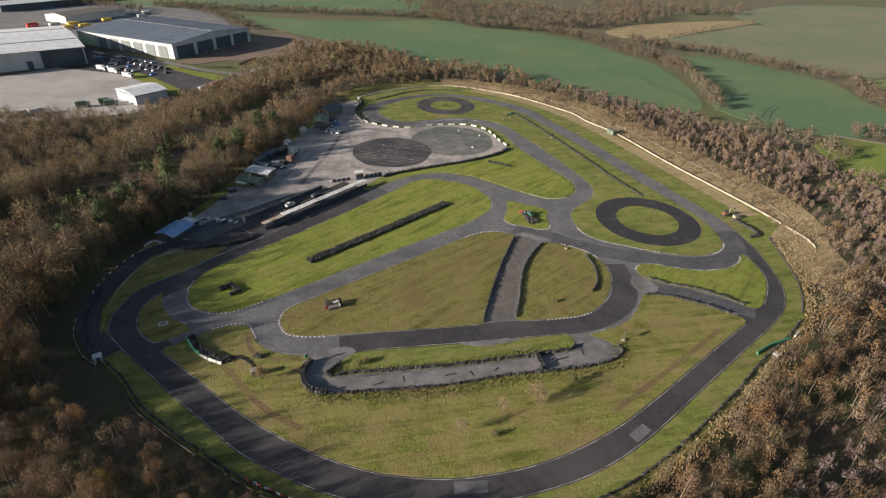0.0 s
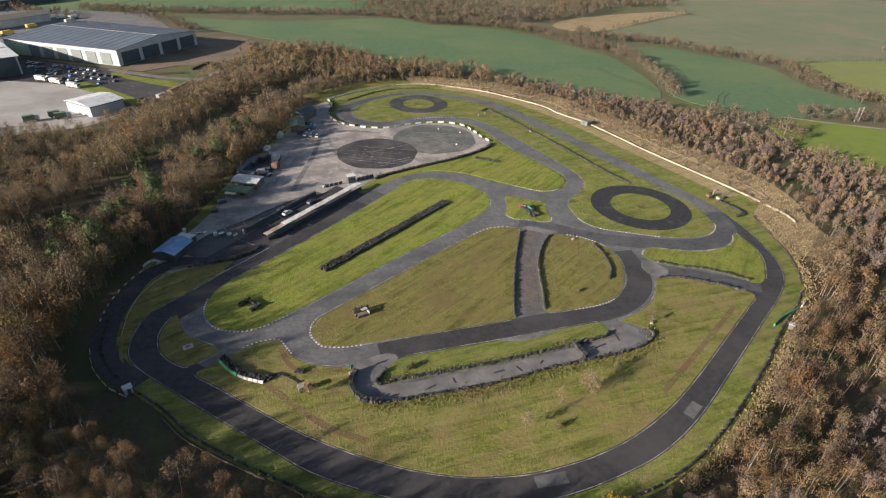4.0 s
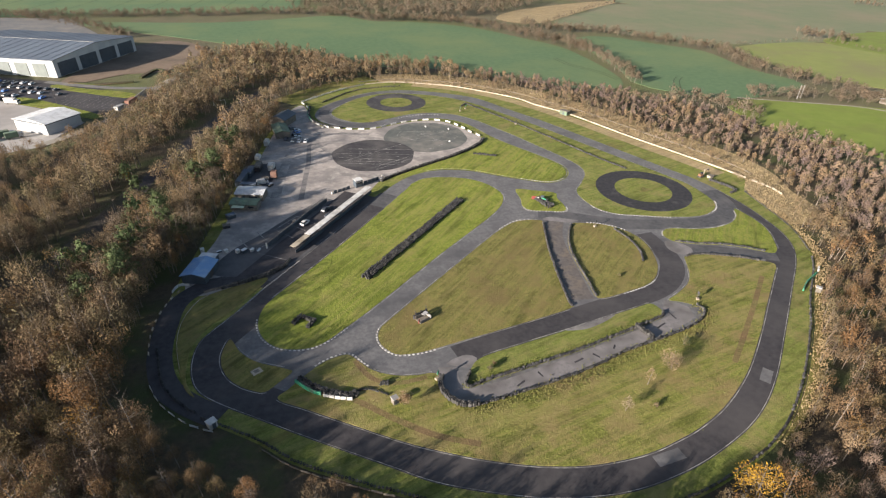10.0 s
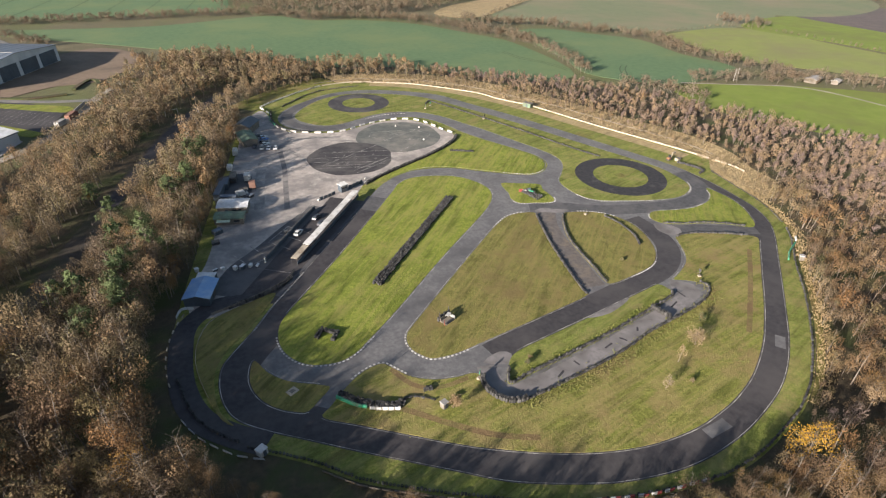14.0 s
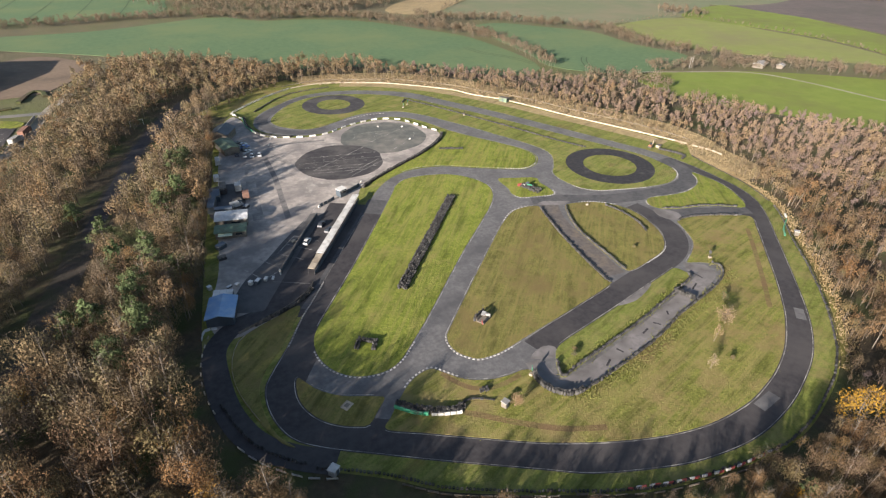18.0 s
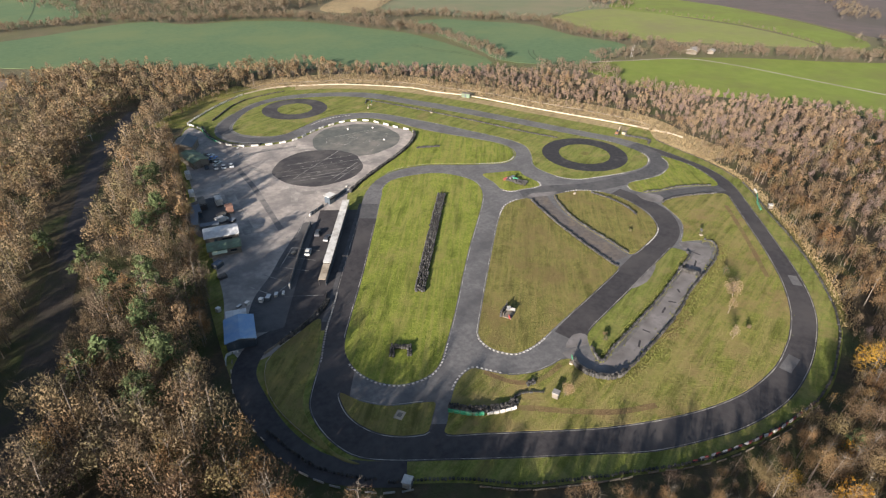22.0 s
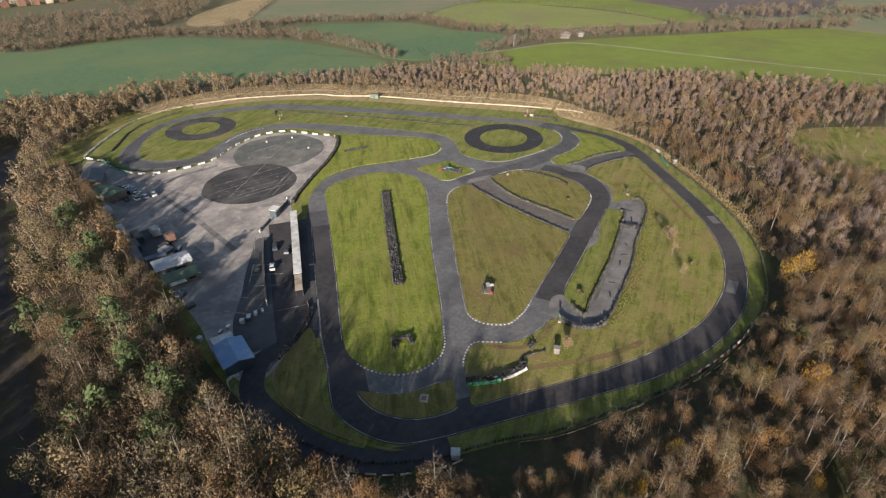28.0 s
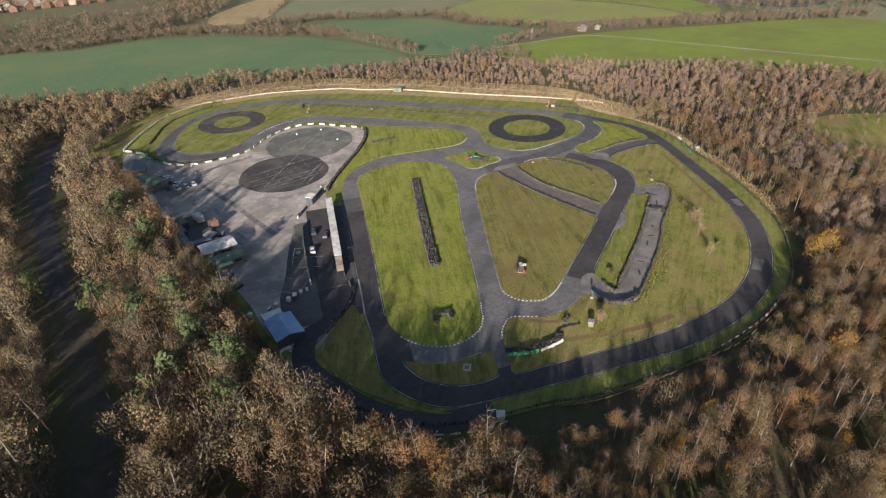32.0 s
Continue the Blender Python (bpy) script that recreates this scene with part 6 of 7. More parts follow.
# boards, barriers and fences
def boards(name, line, length, gap, tall, thick, material, label, category, z=0.08, lift=0.0, jitter=2.0, group=""):
    """A wall or barrier of separate upright boards along a line."""
    t = thing(name, pose(0, 0, 0), label, category, group)
    dist = np.concatenate([[0], np.cumsum(np.linalg.norm(np.diff(line, axis=0), axis=1))])
    me = mesh_of("board", [(-length / 2, -thick / 2, 0), (length / 2, -thick / 2, 0), (length / 2, thick / 2, 0), (-length / 2, thick / 2, 0),
                           (-length / 2, -thick * 0.3, tall), (length / 2, -thick * 0.3, tall), (length / 2, thick * 0.3, tall), (-length / 2, thick * 0.3, tall)],
                 [(0, 1, 5, 4), (1, 2, 6, 5), (2, 3, 7, 6), (3, 0, 4, 7), (4, 5, 6, 7), (3, 2, 1, 0)], material)
    for d in np.arange(length / 2, dist[-1] - length * 0.4, length + gap):
        x, y = np.interp(d, dist, line[:, 0]), np.interp(d, dist, line[:, 1])
        xa, ya = np.interp(d - length / 2, dist, line[:, 0]), np.interp(d - length / 2, dist, line[:, 1])
        xb, yb = np.interp(d + length / 2, dist, line[:, 0]), np.interp(d + length / 2, dist, line[:, 1])
        ob = part("board", me, None, t)
        ob.matrix_basis = Matrix.Translation((x, y, z + lift)) @ Euler((radians(rng.normal(0, jitter)), 0, math.atan2(yb - ya, xb - xa) + radians(rng.normal(0, jitter * 0.5)))).to_matrix().to_4x4()
    return t


boards("perimeter_fence", path((-55.5, 311), (-54.7, 316.3), (-34.3, 334.6), (-17, 345.4)), 1.3, 0.5, 0.85, 0.16, WHITE, "white post and board fence at the far bend", "fence", 0.02, jitter=3)
wall_line = curve([(-16.3, 345.7), (2.6, 347.5), (24.9, 338.1), (41.2, 327.8), (65.8, 301.9), (73.1, 286.2), (85.2, 266), (98.9, 229.5), (114.4, 192.9), (121.1, 174.5)], False, 1)
boards("perimeter_wall", wall_line, 2.44, 0.03, 0.7, 0.12, CREAM, "long cream-white board wall round the far side", "wall", 0.0)
boards("perimeter_wall", path((121.5, 172.5), (124, 165), (124, 158)), 2.44, 0.5, 0.7, 0.16, CREAM, "broken end of the cream board wall", "wall", 0.0, jitter=6)
loop_barrier = path((-55.5, 312), (-52.6, 300), (-53.4, 290), (-51.8, 280), (-46.5, 271.9), (-38.9, 267.2), (-30.1, 264.4), (-22.5, 264.4), (-12.1, 268.8), (-3.6, 271.6), (7.4, 272), (16.4, 267), (20.6, 258), (23.2, 250), (26.4, 242), (23, 235))
boards("paddock_barrier", loop_barrier, 3.0, 3.0, 0.75, 0.35, WHITE, "row of white barrier blocks along the paddock's edge", "barrier", group="barriers")
boards("tyre_wall_sheeting", path((-52.7, 304), (-53.9, 292), (-52.4, 281.5)), 2.2, 0.1, 0.9, 0.2, GREEN, "green sheeting on the far tyre wall", "sheeting")
boards("tyre_bank_sheeting", path((-64.4, 99.8), (-61.3, 96.2), (-58.6, 94.3)), 1.2, 0.1, 0.8, 0.5, GREEN, "green sheeting along the tyre bank", "sheeting", 0.1)
boards("tyre_bank_sheeting", path((-58.4, 94.1), (-55.5, 92.6), (-52, 91.4)), 1.2, 0.15, 0.7, 0.45, WHITE, "white sheeting along the tyre bank", "sheeting", 0.1, jitter=9)
boards("marshal_barrier", path((80.5, 102.8), (84.5, 105.8), (87.4, 107.2), (90, 108.4), (92.8, 109.8)), 1.4, 0.05, 0.85, 0.45, GREEN, "curved green barrier on the grass verge", "barrier")
boards("marshal_barrier", path((93.2, 110.2), (95.8, 112.6)), 1.2, 0.15, 0.85, 0.45, WHITE, "white end of the green barrier", "barrier")
boards("service_road_blocks", path((-95.2, 142.5), (-97.6, 136.5), (-99, 130), (-99.2, 123), (-98.2, 116)), 1.2, 2.0, 0.4, 0.3, CREAM, "pale concrete blocks along the service road", "blocks", 0.0)
boards("service_road_rail", stretch(shrink(ISLANDS["verge"], -0.3), (-90.6, 110), (-86, 139.2)), 3.0, 0.04, 0.28, 0.07, CREAM, "low weathered rail along the service road", "rail", 0.12)
boards("paddock_rail", path((-88.5, 139.6), (-79, 142.6), (-71.6, 146), (-66.6, 149.8), (-64.2, 154.5)), 3.0, 0.05, 0.8, 0.06, TIMBER, "grey metal rail beside the paddock exit", "rail")
for k, (mat, sh) in enumerate(((RED, 0.0), (WHITE, 1.35))):
    line = path((-35, 61.4), (-24.3, 57.6), (-14.5, 54.9), (-3, 53.4))
    d = np.concatenate([[0], np.cumsum(np.linalg.norm(np.diff(line, axis=0), axis=1))])
    boards("fence_barrier", line[np.searchsorted(d, sh):], 1.0, 1.7, 0.65, 0.35, mat, ("red" if k == 0 else "white") + " plastic barriers along the outer fence", "barrier", 0.04, jitter=5, group="plastic barriers")
boards("fence_boards", path((-47, 66.4), (-56, 71.4), (-65, 77), (-71.5, 83.2)), 2.2, 0.25, 0.5, 0.1, TIMBER, "weathered boards along the outer fence", "fence", 0.02, jitter=5)
boards("fence_boards", path((-44, 65.2), (-30, 58), (-12, 53.2)), 2.2, 1.4, 0.5, 0.1, TIMBER, "broken weathered boards along the outer fence", "fence", 0.02, jitter=6)
boards("fence_boards", path((-81, 89.4), (-86.4, 92.8), (-92.6, 99.5), (-96.6, 107)), 2.2, 1.2, 0.5, 0.1, LIGHT_CLAD, "pale rail pieces along the outer fence", "fence", 0.02, jitter=4)


# ---- huts, stands and machines round the track ----
def hut(x, y, turn, lx, ly, h, wall, roof, label, name="hut", z=0.1):
    t = thing(name, pose(x, y, z, 0, 0, turn), label, "hut")
    part("wall", block(lx, ly, h, bevel=0.03), wall, t)
    part("roof", block(lx + 0.3, ly + 0.3, 0.14, 0, 0, h + 0.002, taper=0.9), roof, t)
    door = part("door", block(0.75, 0.05, min(1.9, h - 0.1), 0.1, -ly / 2 - 0.03, 0.02), DARK_CLAD, t)
    part("handle", block(0.12, 0.05, 0.04, 0.36, -ly / 2 - 0.075, h * 0.55), KERB_GREY, door, "grey metal handle")
    window = part("window", block(0.05, ly * 0.5, 0.5, lx / 2 + 0.03, 0, h * 0.55), GLASS, t)
    part("window_frame", block(0.04, ly * 0.5 + 0.14, 0.07, lx / 2 + 0.03, 0, h * 0.55 - 0.074), TIMBER, window, "weathered timber sill")
    return t


hut(-81.2, 91.0, 35, 1.7, 1.6, 1.6, WHITE, WHITE, "small white marshal hut beside the outer fence", z=0.03)
hut(-43.3, 88.6, 20, 1.3, 1.3, 1.5, TIMBER, KERB_GREY, "small cream hut beside the tyre bank")
hut(84.6, 101.5, 40, 1.4, 1.3, 1.5, TIMBER, KERB_WHITE, "small pale marshal hut behind the green barrier", z=0.03)
hut(82.2, 268.0, -66, 5.0, 2.6, 2.2, GREEN_ROOF, TIMBER, "grey-green timber hut before the white wall", z=0.03)

t = thing("drain_cover", pose(-73.1, 105.2, 0.13, 0, 0, 30), "square pale concrete drain cover in the grass", "drain cover")
part("surround", block(2.4, 2.0, 0.08, bevel=0.02), CREAM, t)
part("lid", block(1.2, 1.0, 0.03, 0, 0, 0.082), TIMBER, t)


def stand(x, y, turn, cloth, label):
    """A marshal's flag stand: a base with tyres, a post and a board."""
    t = thing("marshal_stand", pose(x, y, 0.12, 0, 0, turn), label, "stand", "marshal stands")
    part("base", block(0.9, 0.8, 0.5, bevel=0.05), CREAM, t)
    part("post", rod(0.06, 1.9, 6, 0.3, 0, 0.55), DARK_METAL, t)
    part("board", block(0.9, 0.12, 0.9, 0.3, 0, 1.5, turn=0.4), cloth, t)
    part("brace", block(0.08, 0.9, 0.08, 0.3, 0.2, 1.1), TIMBER, t)
    return t


stand(37.7, 150.9, 20, BLACK, "white marshal stand with a dark board on dry grass")
stand(46.9, 106.2, 60, BLACK, "white marshal stand with a dark board beside the bend")
stand(49.6, 257.3, 10, BLACK, "white marshal stand with a dark board on the long island")
stand(27.2, 283.4, 40, GREEN, "marshal stand with green sheeting on the far grass")
stand(31.3, 287.0, 10, GREEN, "marshal stand with green sheeting on the far grass")
stand(-32.7, 93.2, 30, GREEN, "marshal stand with green sheeting beside the old path")

t = thing("marshal_shelter", pose(-31.3, 115.0, 0.12, 0, 0, 25) @ Matrix.Scale(1.3, 4), "marshal shelter of white boards and dark tyres on the triangle", "shelter")
part("back_board", block(2.8, 0.12, 1.0, 0, 0.8, 0), TIMBER, t)
part("side_board", block(0.12, 1.6, 0.9, 1.3, 0, 0), KERB_GREY, t)
part("roof_board", block(1.3, 0.8, 0.1, 0.6, 0.4, 1.0, turn=0.3), KERB_WHITE, t)
part("floor_board", block(2.8, 1.8, 0.15, 0, 0, 0), TIMBER, t)
part("sign", block(0.9, 0.08, 0.7, -1.6, -0.6, 0.3, turn=0.7), RED, t, "red and white sign board")
part("tyre_bank", tyre_mesh("tyre_bank", [(-1.4 + 0.62 * i, 1.3, 0.0, 5 + i % 2) for i in range(6)]), None, t)
part("frame_post", rod(0.07, 2.2, 6, 1.6, 1.2, 0), DARK_METAL, t)
part("frame_post", rod(0.07, 2.2, 6, -1.3, 1.1, 0), DARK_METAL, t)

t = thing("board_pile", pose(25.6, 173.6, 0.12, 0, 0, -30), "red, white and green boards leaning on the tyre heap", "boards")
part("red_board", block(1.6, 0.2, 1.2, -1.4, 1.2, 0, turn=0.3), RED, t)
part("white_board", block(1.4, 0.2, 1.1, 0.0, 1.0, 0, turn=-0.2), WHITE, t)
part("green_board", block(2.2, 0.2, 1.3, 2.4, 0.4, 0, turn=-0.5), GREEN, t)
part("dark_board", block(1.2, 0.3, 1.9, 1.8, 1.4, 0, turn=0.2), DARK_CLAD, t)

t = thing("digger", pose(102.6, 180.2, 0.05, 0, 0, 15), "worn orange digger parked on the verge", "digger")
part("track_frame", block(2.6, 1.7, 0.6, bevel=0.12), BLACK, t)
part("engine_body", block(1.7, 1.5, 0.9, -0.3, 0, 0.6, bevel=0.1), RUST, t)
part("cab", block(1.0, 0.9, 1.4, 0.5, 0.25, 0.62, bevel=0.06), GLASS, t)
part("boom", block(0.3, 0.3, 2.6, 1.2, -0.3, 1.0, taper=0.7), CREAM, t)
part("arm", block(2.2, 0.22, 0.25, 2.1, -0.3, 3.3), CREAM, t)
part("bucket", block(0.6, 0.7, 0.6, 3.1, -0.3, 2.75, taper=0.7), DARK_METAL, t)
t = thing("site_skip", pose(106.0, 178.6, 0.05, 0, 0, 15), "grey box skip beside the digger", "skip")
part("body", block(2.0, 1.5, 1.1, taper=1.15), CREAM, t)
part("rim", block(2.4, 1.85, 0.12, 0, 0, 1.1), TIMBER, t)


def sapling(x, y, h, spread, leaf, leaves, label, twigs=260):
    w, tw, lf = bare_tree(rng, h, spread, 14, twigs, leaves, 0.05, 4, 0.16)
    t = thing("sapling", pose(x, y, 0.1), label, "tree", "saplings on the field")
    part("trunk", triangles("trunk", w, [BARK]), None, t)
    part("crown", triangles("crown", np.concatenate([tw, lf]), [TWIGS, leaf], np.concatenate([np.zeros(len(tw) // 3), np.ones(len(lf) // 3)])), None, t)


sapling(14.6, 80.4, 6.0, 1.2, TAN_LEAVES, 300, "slim bare sapling on the rough field")
sapling(5.5, 74.6, 4.6, 1.5, TAN_LEAVES, 700, "small sapling with pale orange leaves")


def bank_scrub(name, stuff, count, low, high, leaves, label):
    """Low clumps of dead growth strewn over the outer bank."""
    line = np.array(curve([(0, 351), (30, 341), (50, 329), (72, 304), (81, 287), (93, 267), (107, 232), (120, 197), (124, 172)], False, 0.5))
    at, across = [], []
    for _ in range(count):
        k = int(rng.integers(1, len(line) - 1))
        run = line[k + 1] - line[k - 1]
        aside = np.array([run[1], -run[0]]) / np.hypot(*run)
        x, y = line[k] + aside * rng.uniform(-5.0, 5.5)
        wide, tall = rng.uniform(low, high), rng.uniform(0.5, 1.1)
        n = int(leaves * rng.uniform(0.6, 1.4))
        ball = unit(rng.normal(size=(n, 3))) * (rng.uniform(0.2, 1, n) ** 0.5)[:, None]
        at.append(np.column_stack([x + ball[:, 0] * wide, y + ball[:, 1] * wide, 0.1 + np.abs(ball[:, 2]) * wide * tall]))
        across.append(rng.uniform(0.14, 0.34, n))
    ob = part(name, triangles(name, flecks(rng, np.concatenate(at), np.concatenate(across)), [stuff]), None)
    tagged(ob, label, "scrub", "", "stuff")


bank_scrub("bank_scrub", TAN_LEAVES, 110, 0.5, 1.5, 150, "pale dead scrub on the dry bank")
bank_scrub("bank_bramble", TWIGS, 60, 0.5, 1.3, 150, "low brown brambles on the dry bank")
boards("bank_fence", curve([(-20, 352), (4, 355), (30, 345), (50, 334), (73, 308), (82, 291), (95, 270), (109, 234), (123, 199), (127, 176)], False, 1), 3.0, 0.1, 0.35, 0.08, TIMBER, "low weathered fence along the dry bank", "fence", 0.02, jitter=3)
sapling(23.0, 83.5, 6.4, 2.7, TAN_LEAVES, 1900, "bare young tree with a wide pale crown", 900)
sapling(13.0, 74.0, 1.3, 0.8, OLIVE, 160, "low dark bush on the rough field")
sapling(31.0, 90.4, 2.6, 1.8, NEEDLES, 700, "low dark green bush on the rough field")
sapling(-41.6, 87.6, 4.2, 1.7, TAN_LEAVES, 1000, "pale russet sapling beside the small hut", 900)
sapling(-19.8, 93.6, 1.5, 0.9, NEEDLES, 260, "small round bush on the grass strip")
sapling(-18.4, 94.6, 1.3, 0.7, OLIVE, 160, "small round bush on the grass strip")
sapling(30.4, 121.6, 1.2, 0.7, OLIVE, 160, "low dark bush on the dry grass")
for x, y, s in ((71.3, 174, 1.3), (-4.2, 305.5, 1.5), (-6.5, 174.5, 1.0)):
    t = thing("weed_patch", pose(x, y, 0.13), "low patch of darker weeds in the grass", "weeds")
    part("leaves", triangles("leaves", flecks(rng, np.column_stack([rng.normal(0, s, 260), rng.normal(0, s, 260), rng.uniform(0, 0.25, 260)]), rng.uniform(0.2, 0.4, 260)), [OLIVE]), None, t)


# long grass at the edges of the rough field, the sunken path and the verges
def long_grass(name, at, tall, label, material=TUFTS):
    n = len(at)
    base = np.column_stack([at + rng.normal(0, 0.35, (n, 2)), np.full(n, 0.1)])
    way = unit(np.column_stack([rng.normal(0, 0.55, (n, 2)), np.ones(n)]))
    ob = part(name, triangles(name, slivers(rng, base, way, rng.uniform(0.5, 1.2, n) * tall, rng.uniform(0.15, 0.4, n)), [material]), None)
    return tagged(ob, label, "grass", "", "stuff")


def beside(line, each, spread):
    k = np.repeat(line, each, 0)
    return k + rng.normal(0, spread, k.shape)


def off_site(at):
    return at[~inside(at[:, 0], at[:, 1], site_line)]


def scattered(poly, n):
    p = np.array(poly)
    q = np.column_stack([rng.uniform(p[:, 0].min(), p[:, 0].max(), n), rng.uniform(p[:, 1].min(), p[:, 1].max(), n)])
    return q[inside(q[:, 0], q[:, 1], p)]


long_grass("long_grass", beside(stretch(ISLANDS["field"], (-30, 86), (44, 104)), 22, 1.1) + np.array([0.6, -1.6]), 0.5, "long straw-coloured grass beside the sunken path")
long_grass("long_grass", beside(stretch(ISLANDS["strip"], (33, 102), (-26, 89)), 12, 0.7) + np.array([-0.2, 1.2]), 0.45, "long grass on the strip's edge")
long_grass("rough_grass_tufts", scattered(ISLANDS["field"], 15000), 0.18, "tufts of rough grass over the field")
long_grass("rough_grass_tufts", scattered(ISLANDS["triangle"], 3500), 0.2, "tufts of rough grass on the triangle")
long_grass("rough_grass_tufts", scattered(ISLANDS["dee"], 1500), 0.2, "tufts of rough grass on the rounded patch")
long_grass("bank_grass", off_site(beside(curve(BANK, False, 1.0), 34, 6.0)), 0.6, "tufts of dry grass on the outer bank", STRAW)
long_grass("fence_tufts", off_site(beside(curve([(113, 163), (111, 150), (109, 139), (106, 129), (99.6, 116), (83, 97.8), (71.8, 86.2), (56.4, 72.5), (43.6, 63.2), (34, 58)], False, 1.0), 30, 1.1)), 0.7, "tufts of dry grass along the outer fence", STRAW)


# ---- the paddock ----
def along(ax, ay, bx, by):
    return math.degrees(math.atan2(by - ay, bx - ax)), math.hypot(bx - ax, by - ay)


# the long pit shelter with its white roof
ang, ln = along(-64.6, 155.6, -35.0, 194.0)
t = thing("pit_shelter", pose(-49.8, 174.8, 0.07, 0, 0, ang), "long open pit shelter with a flat white roof", "shelter")
panels = 12
w = ln / panels
for i in range(panels):
    x = -ln / 2 + w * (i + 0.5)
    low = -0.25 if i < 2 else 0.0
    ob = part("roof_panel", block(w - 0.06, 2.4 if i > 1 else 2.1, 0.14, x, 0, 2.5 + low + 0.02 * (i % 3), bevel=0.03), CREAM if i < 2 else WHITE, t)
    part("post", rod(0.06, 2.5 + low, 6, x - w / 2 + 0.1, 0.95, 0), DARK_METAL, t)
    part("post", rod(0.06, 2.5 + low, 6, x - w / 2 + 0.1, -0.95, 0), DARK_METAL, t)
    part("back_panel", block(w - 0.05, 0.1, 1.3, x, -1.02, 0), DARK_CLAD, t)
boards("pit_fence", path((-71.6, 161.2), (-61, 176.4), (-50.4, 190.6)), 2.6, 0.05, 1.5, 0.14, DARK_CLAD, "dark board fence along the pit lane", "fence")
boards("pit_fence_capping", path((-71.8, 161.4), (-61.2, 176.6), (-50.6, 190.8)), 2.6, 0.05, 0.08, 0.16, TIMBER, "pale capping on the pit lane fence", "capping", 0.08, 1.5, 0.5)
t = thing("gate_post", pose(-72.2, 160.4, 0.07), "white post at the pit fence's end", "post")
part("post", rod(0.25, 1.9, 8), WHITE, t)
part("cap", rod(0.3, 0.1, 8, 0, 0, 1.9, 0.2), WHITE, t)

t = thing("race_control", pose(-38.6, 200.2, 0.07, 0, 0, 20), "small dark race control cabin with a white roof", "cabin")
part("wall", block(3.0, 2.6, 2.9, bevel=0.04), DARK_CLAD, t)
part("roof", block(3.4, 3.0, 0.2, 0, 0, 2.902), WHITE, t)
window = part("window", block(2.4, 0.06, 0.8, 0, -1.34, 1.6), GLASS, t)
part("window_frame", block(2.6, 0.1, 0.08, 0, -1.36, 2.402), WHITE, window, "white window head")
part("door", block(0.06, 0.8, 1.95, 1.54, 0.4, 0), LIGHT_CLAD, t)
boards("race_control_fence", path((-36.2, 201), (-33, 202.6), (-29.6, 204.6)), 1.6, 0.25, 1.5, 0.3, DARK_CLAD, "dark boards beside the race control cabin", "fence")
boards("race_control_fence", path((-48.6, 195.4), (-45.2, 196.8), (-42, 198.6)), 1.6, 0.3, 1.2, 0.3, DARK_CLAD, "dark boards beside the pit lane entrance", "fence")
for x, y in ((-48.8, 195.2), (-29.0, 203.8)):
    t = thing("barrier_block", pose(x, y, 0.07, 0, 0, 30), "short white barrier block", "barrier", "loose barrier blocks")
    part("block", block(1.2, 0.6, 0.8, bevel=0.05, taper=0.8), WHITE, t)

# blue-roofed shed with its lean-to
t = hall("blue_shed", -90.4, 149.2, 73, 9.2, 6.8, 2.6, 3.5, DARK_CLAD, BLUE_ROOF, "dark shed with a blue sheet-metal roof", 0.35)
for i in range(9):
    part("roof_sheet", block(0.06, 3.7, 0.05, -4.2 + i * 1.05, 0, 0), BLUE_ROOF, t).matrix_basis = Matrix.Translation((0, -1.85, 3.25)) @ Matrix.Rotation(radians(14.5), 4, "X")
part("door", block(2.4, 0.1, 2.1, 0, -3.46, 0), DARK_METAL, t)
t = thing("lean_to", pose(-88.8, 156.2, 0.07, 0, 0, 73), "grey lean-to behind the blue shed", "shed")
part("wall", block(2.8, 5.0, 2.1), DARK_CLAD, t)
for i in range(3):
    part("roof_sheet", block(3.0, 1.7, 0.1, 0, -1.75 + 1.75 * i, 2.12 + 0.03 * i), PALE_ROOF, t)
boards("shed_yard_rail", path((-97, 141.5), (-95.5, 144.6), (-92, 143.8)), 1.5, 0.1, 0.8, 0.2, LIGHT_CLAD, "pale rail behind the blue shed", "rail")

# row of white cabinets
for i, (x, y, lx, ly, h) in enumerate(((-91.5, 162.5, 1.2, 1.2, 1.4), (-86.5, 161, 1.6, 0.7, 0.6), (-84.4, 160.6, 1.3, 1.0, 1.1), (-80.9, 159.6, 1.2, 1.2, 1.3), (-78.9, 159.4, 2.0, 1.2, 1.3), (-76.6, 159.6, 1.5, 0.9, 1.0), (-74.6, 159.4, 1.6, 0.7, 0.5))):
    t = thing("storage_box", pose(x, y, 0.07, 0, 0, 20 + 7 * i), "weathered white storage box on the paddock", "box", "storage boxes")
    lx, ly, h = 0.9 * lx, 0.9 * ly, 0.85 * h
    part("body", block(lx, ly, h, bevel=0.04), WHITE if i % 3 != 1 else DARK_CLAD, t)
    part("lid", block(lx + 0.08, ly + 0.08, 0.08, 0, 0, h + 0.002), PALE_ROOF, t)

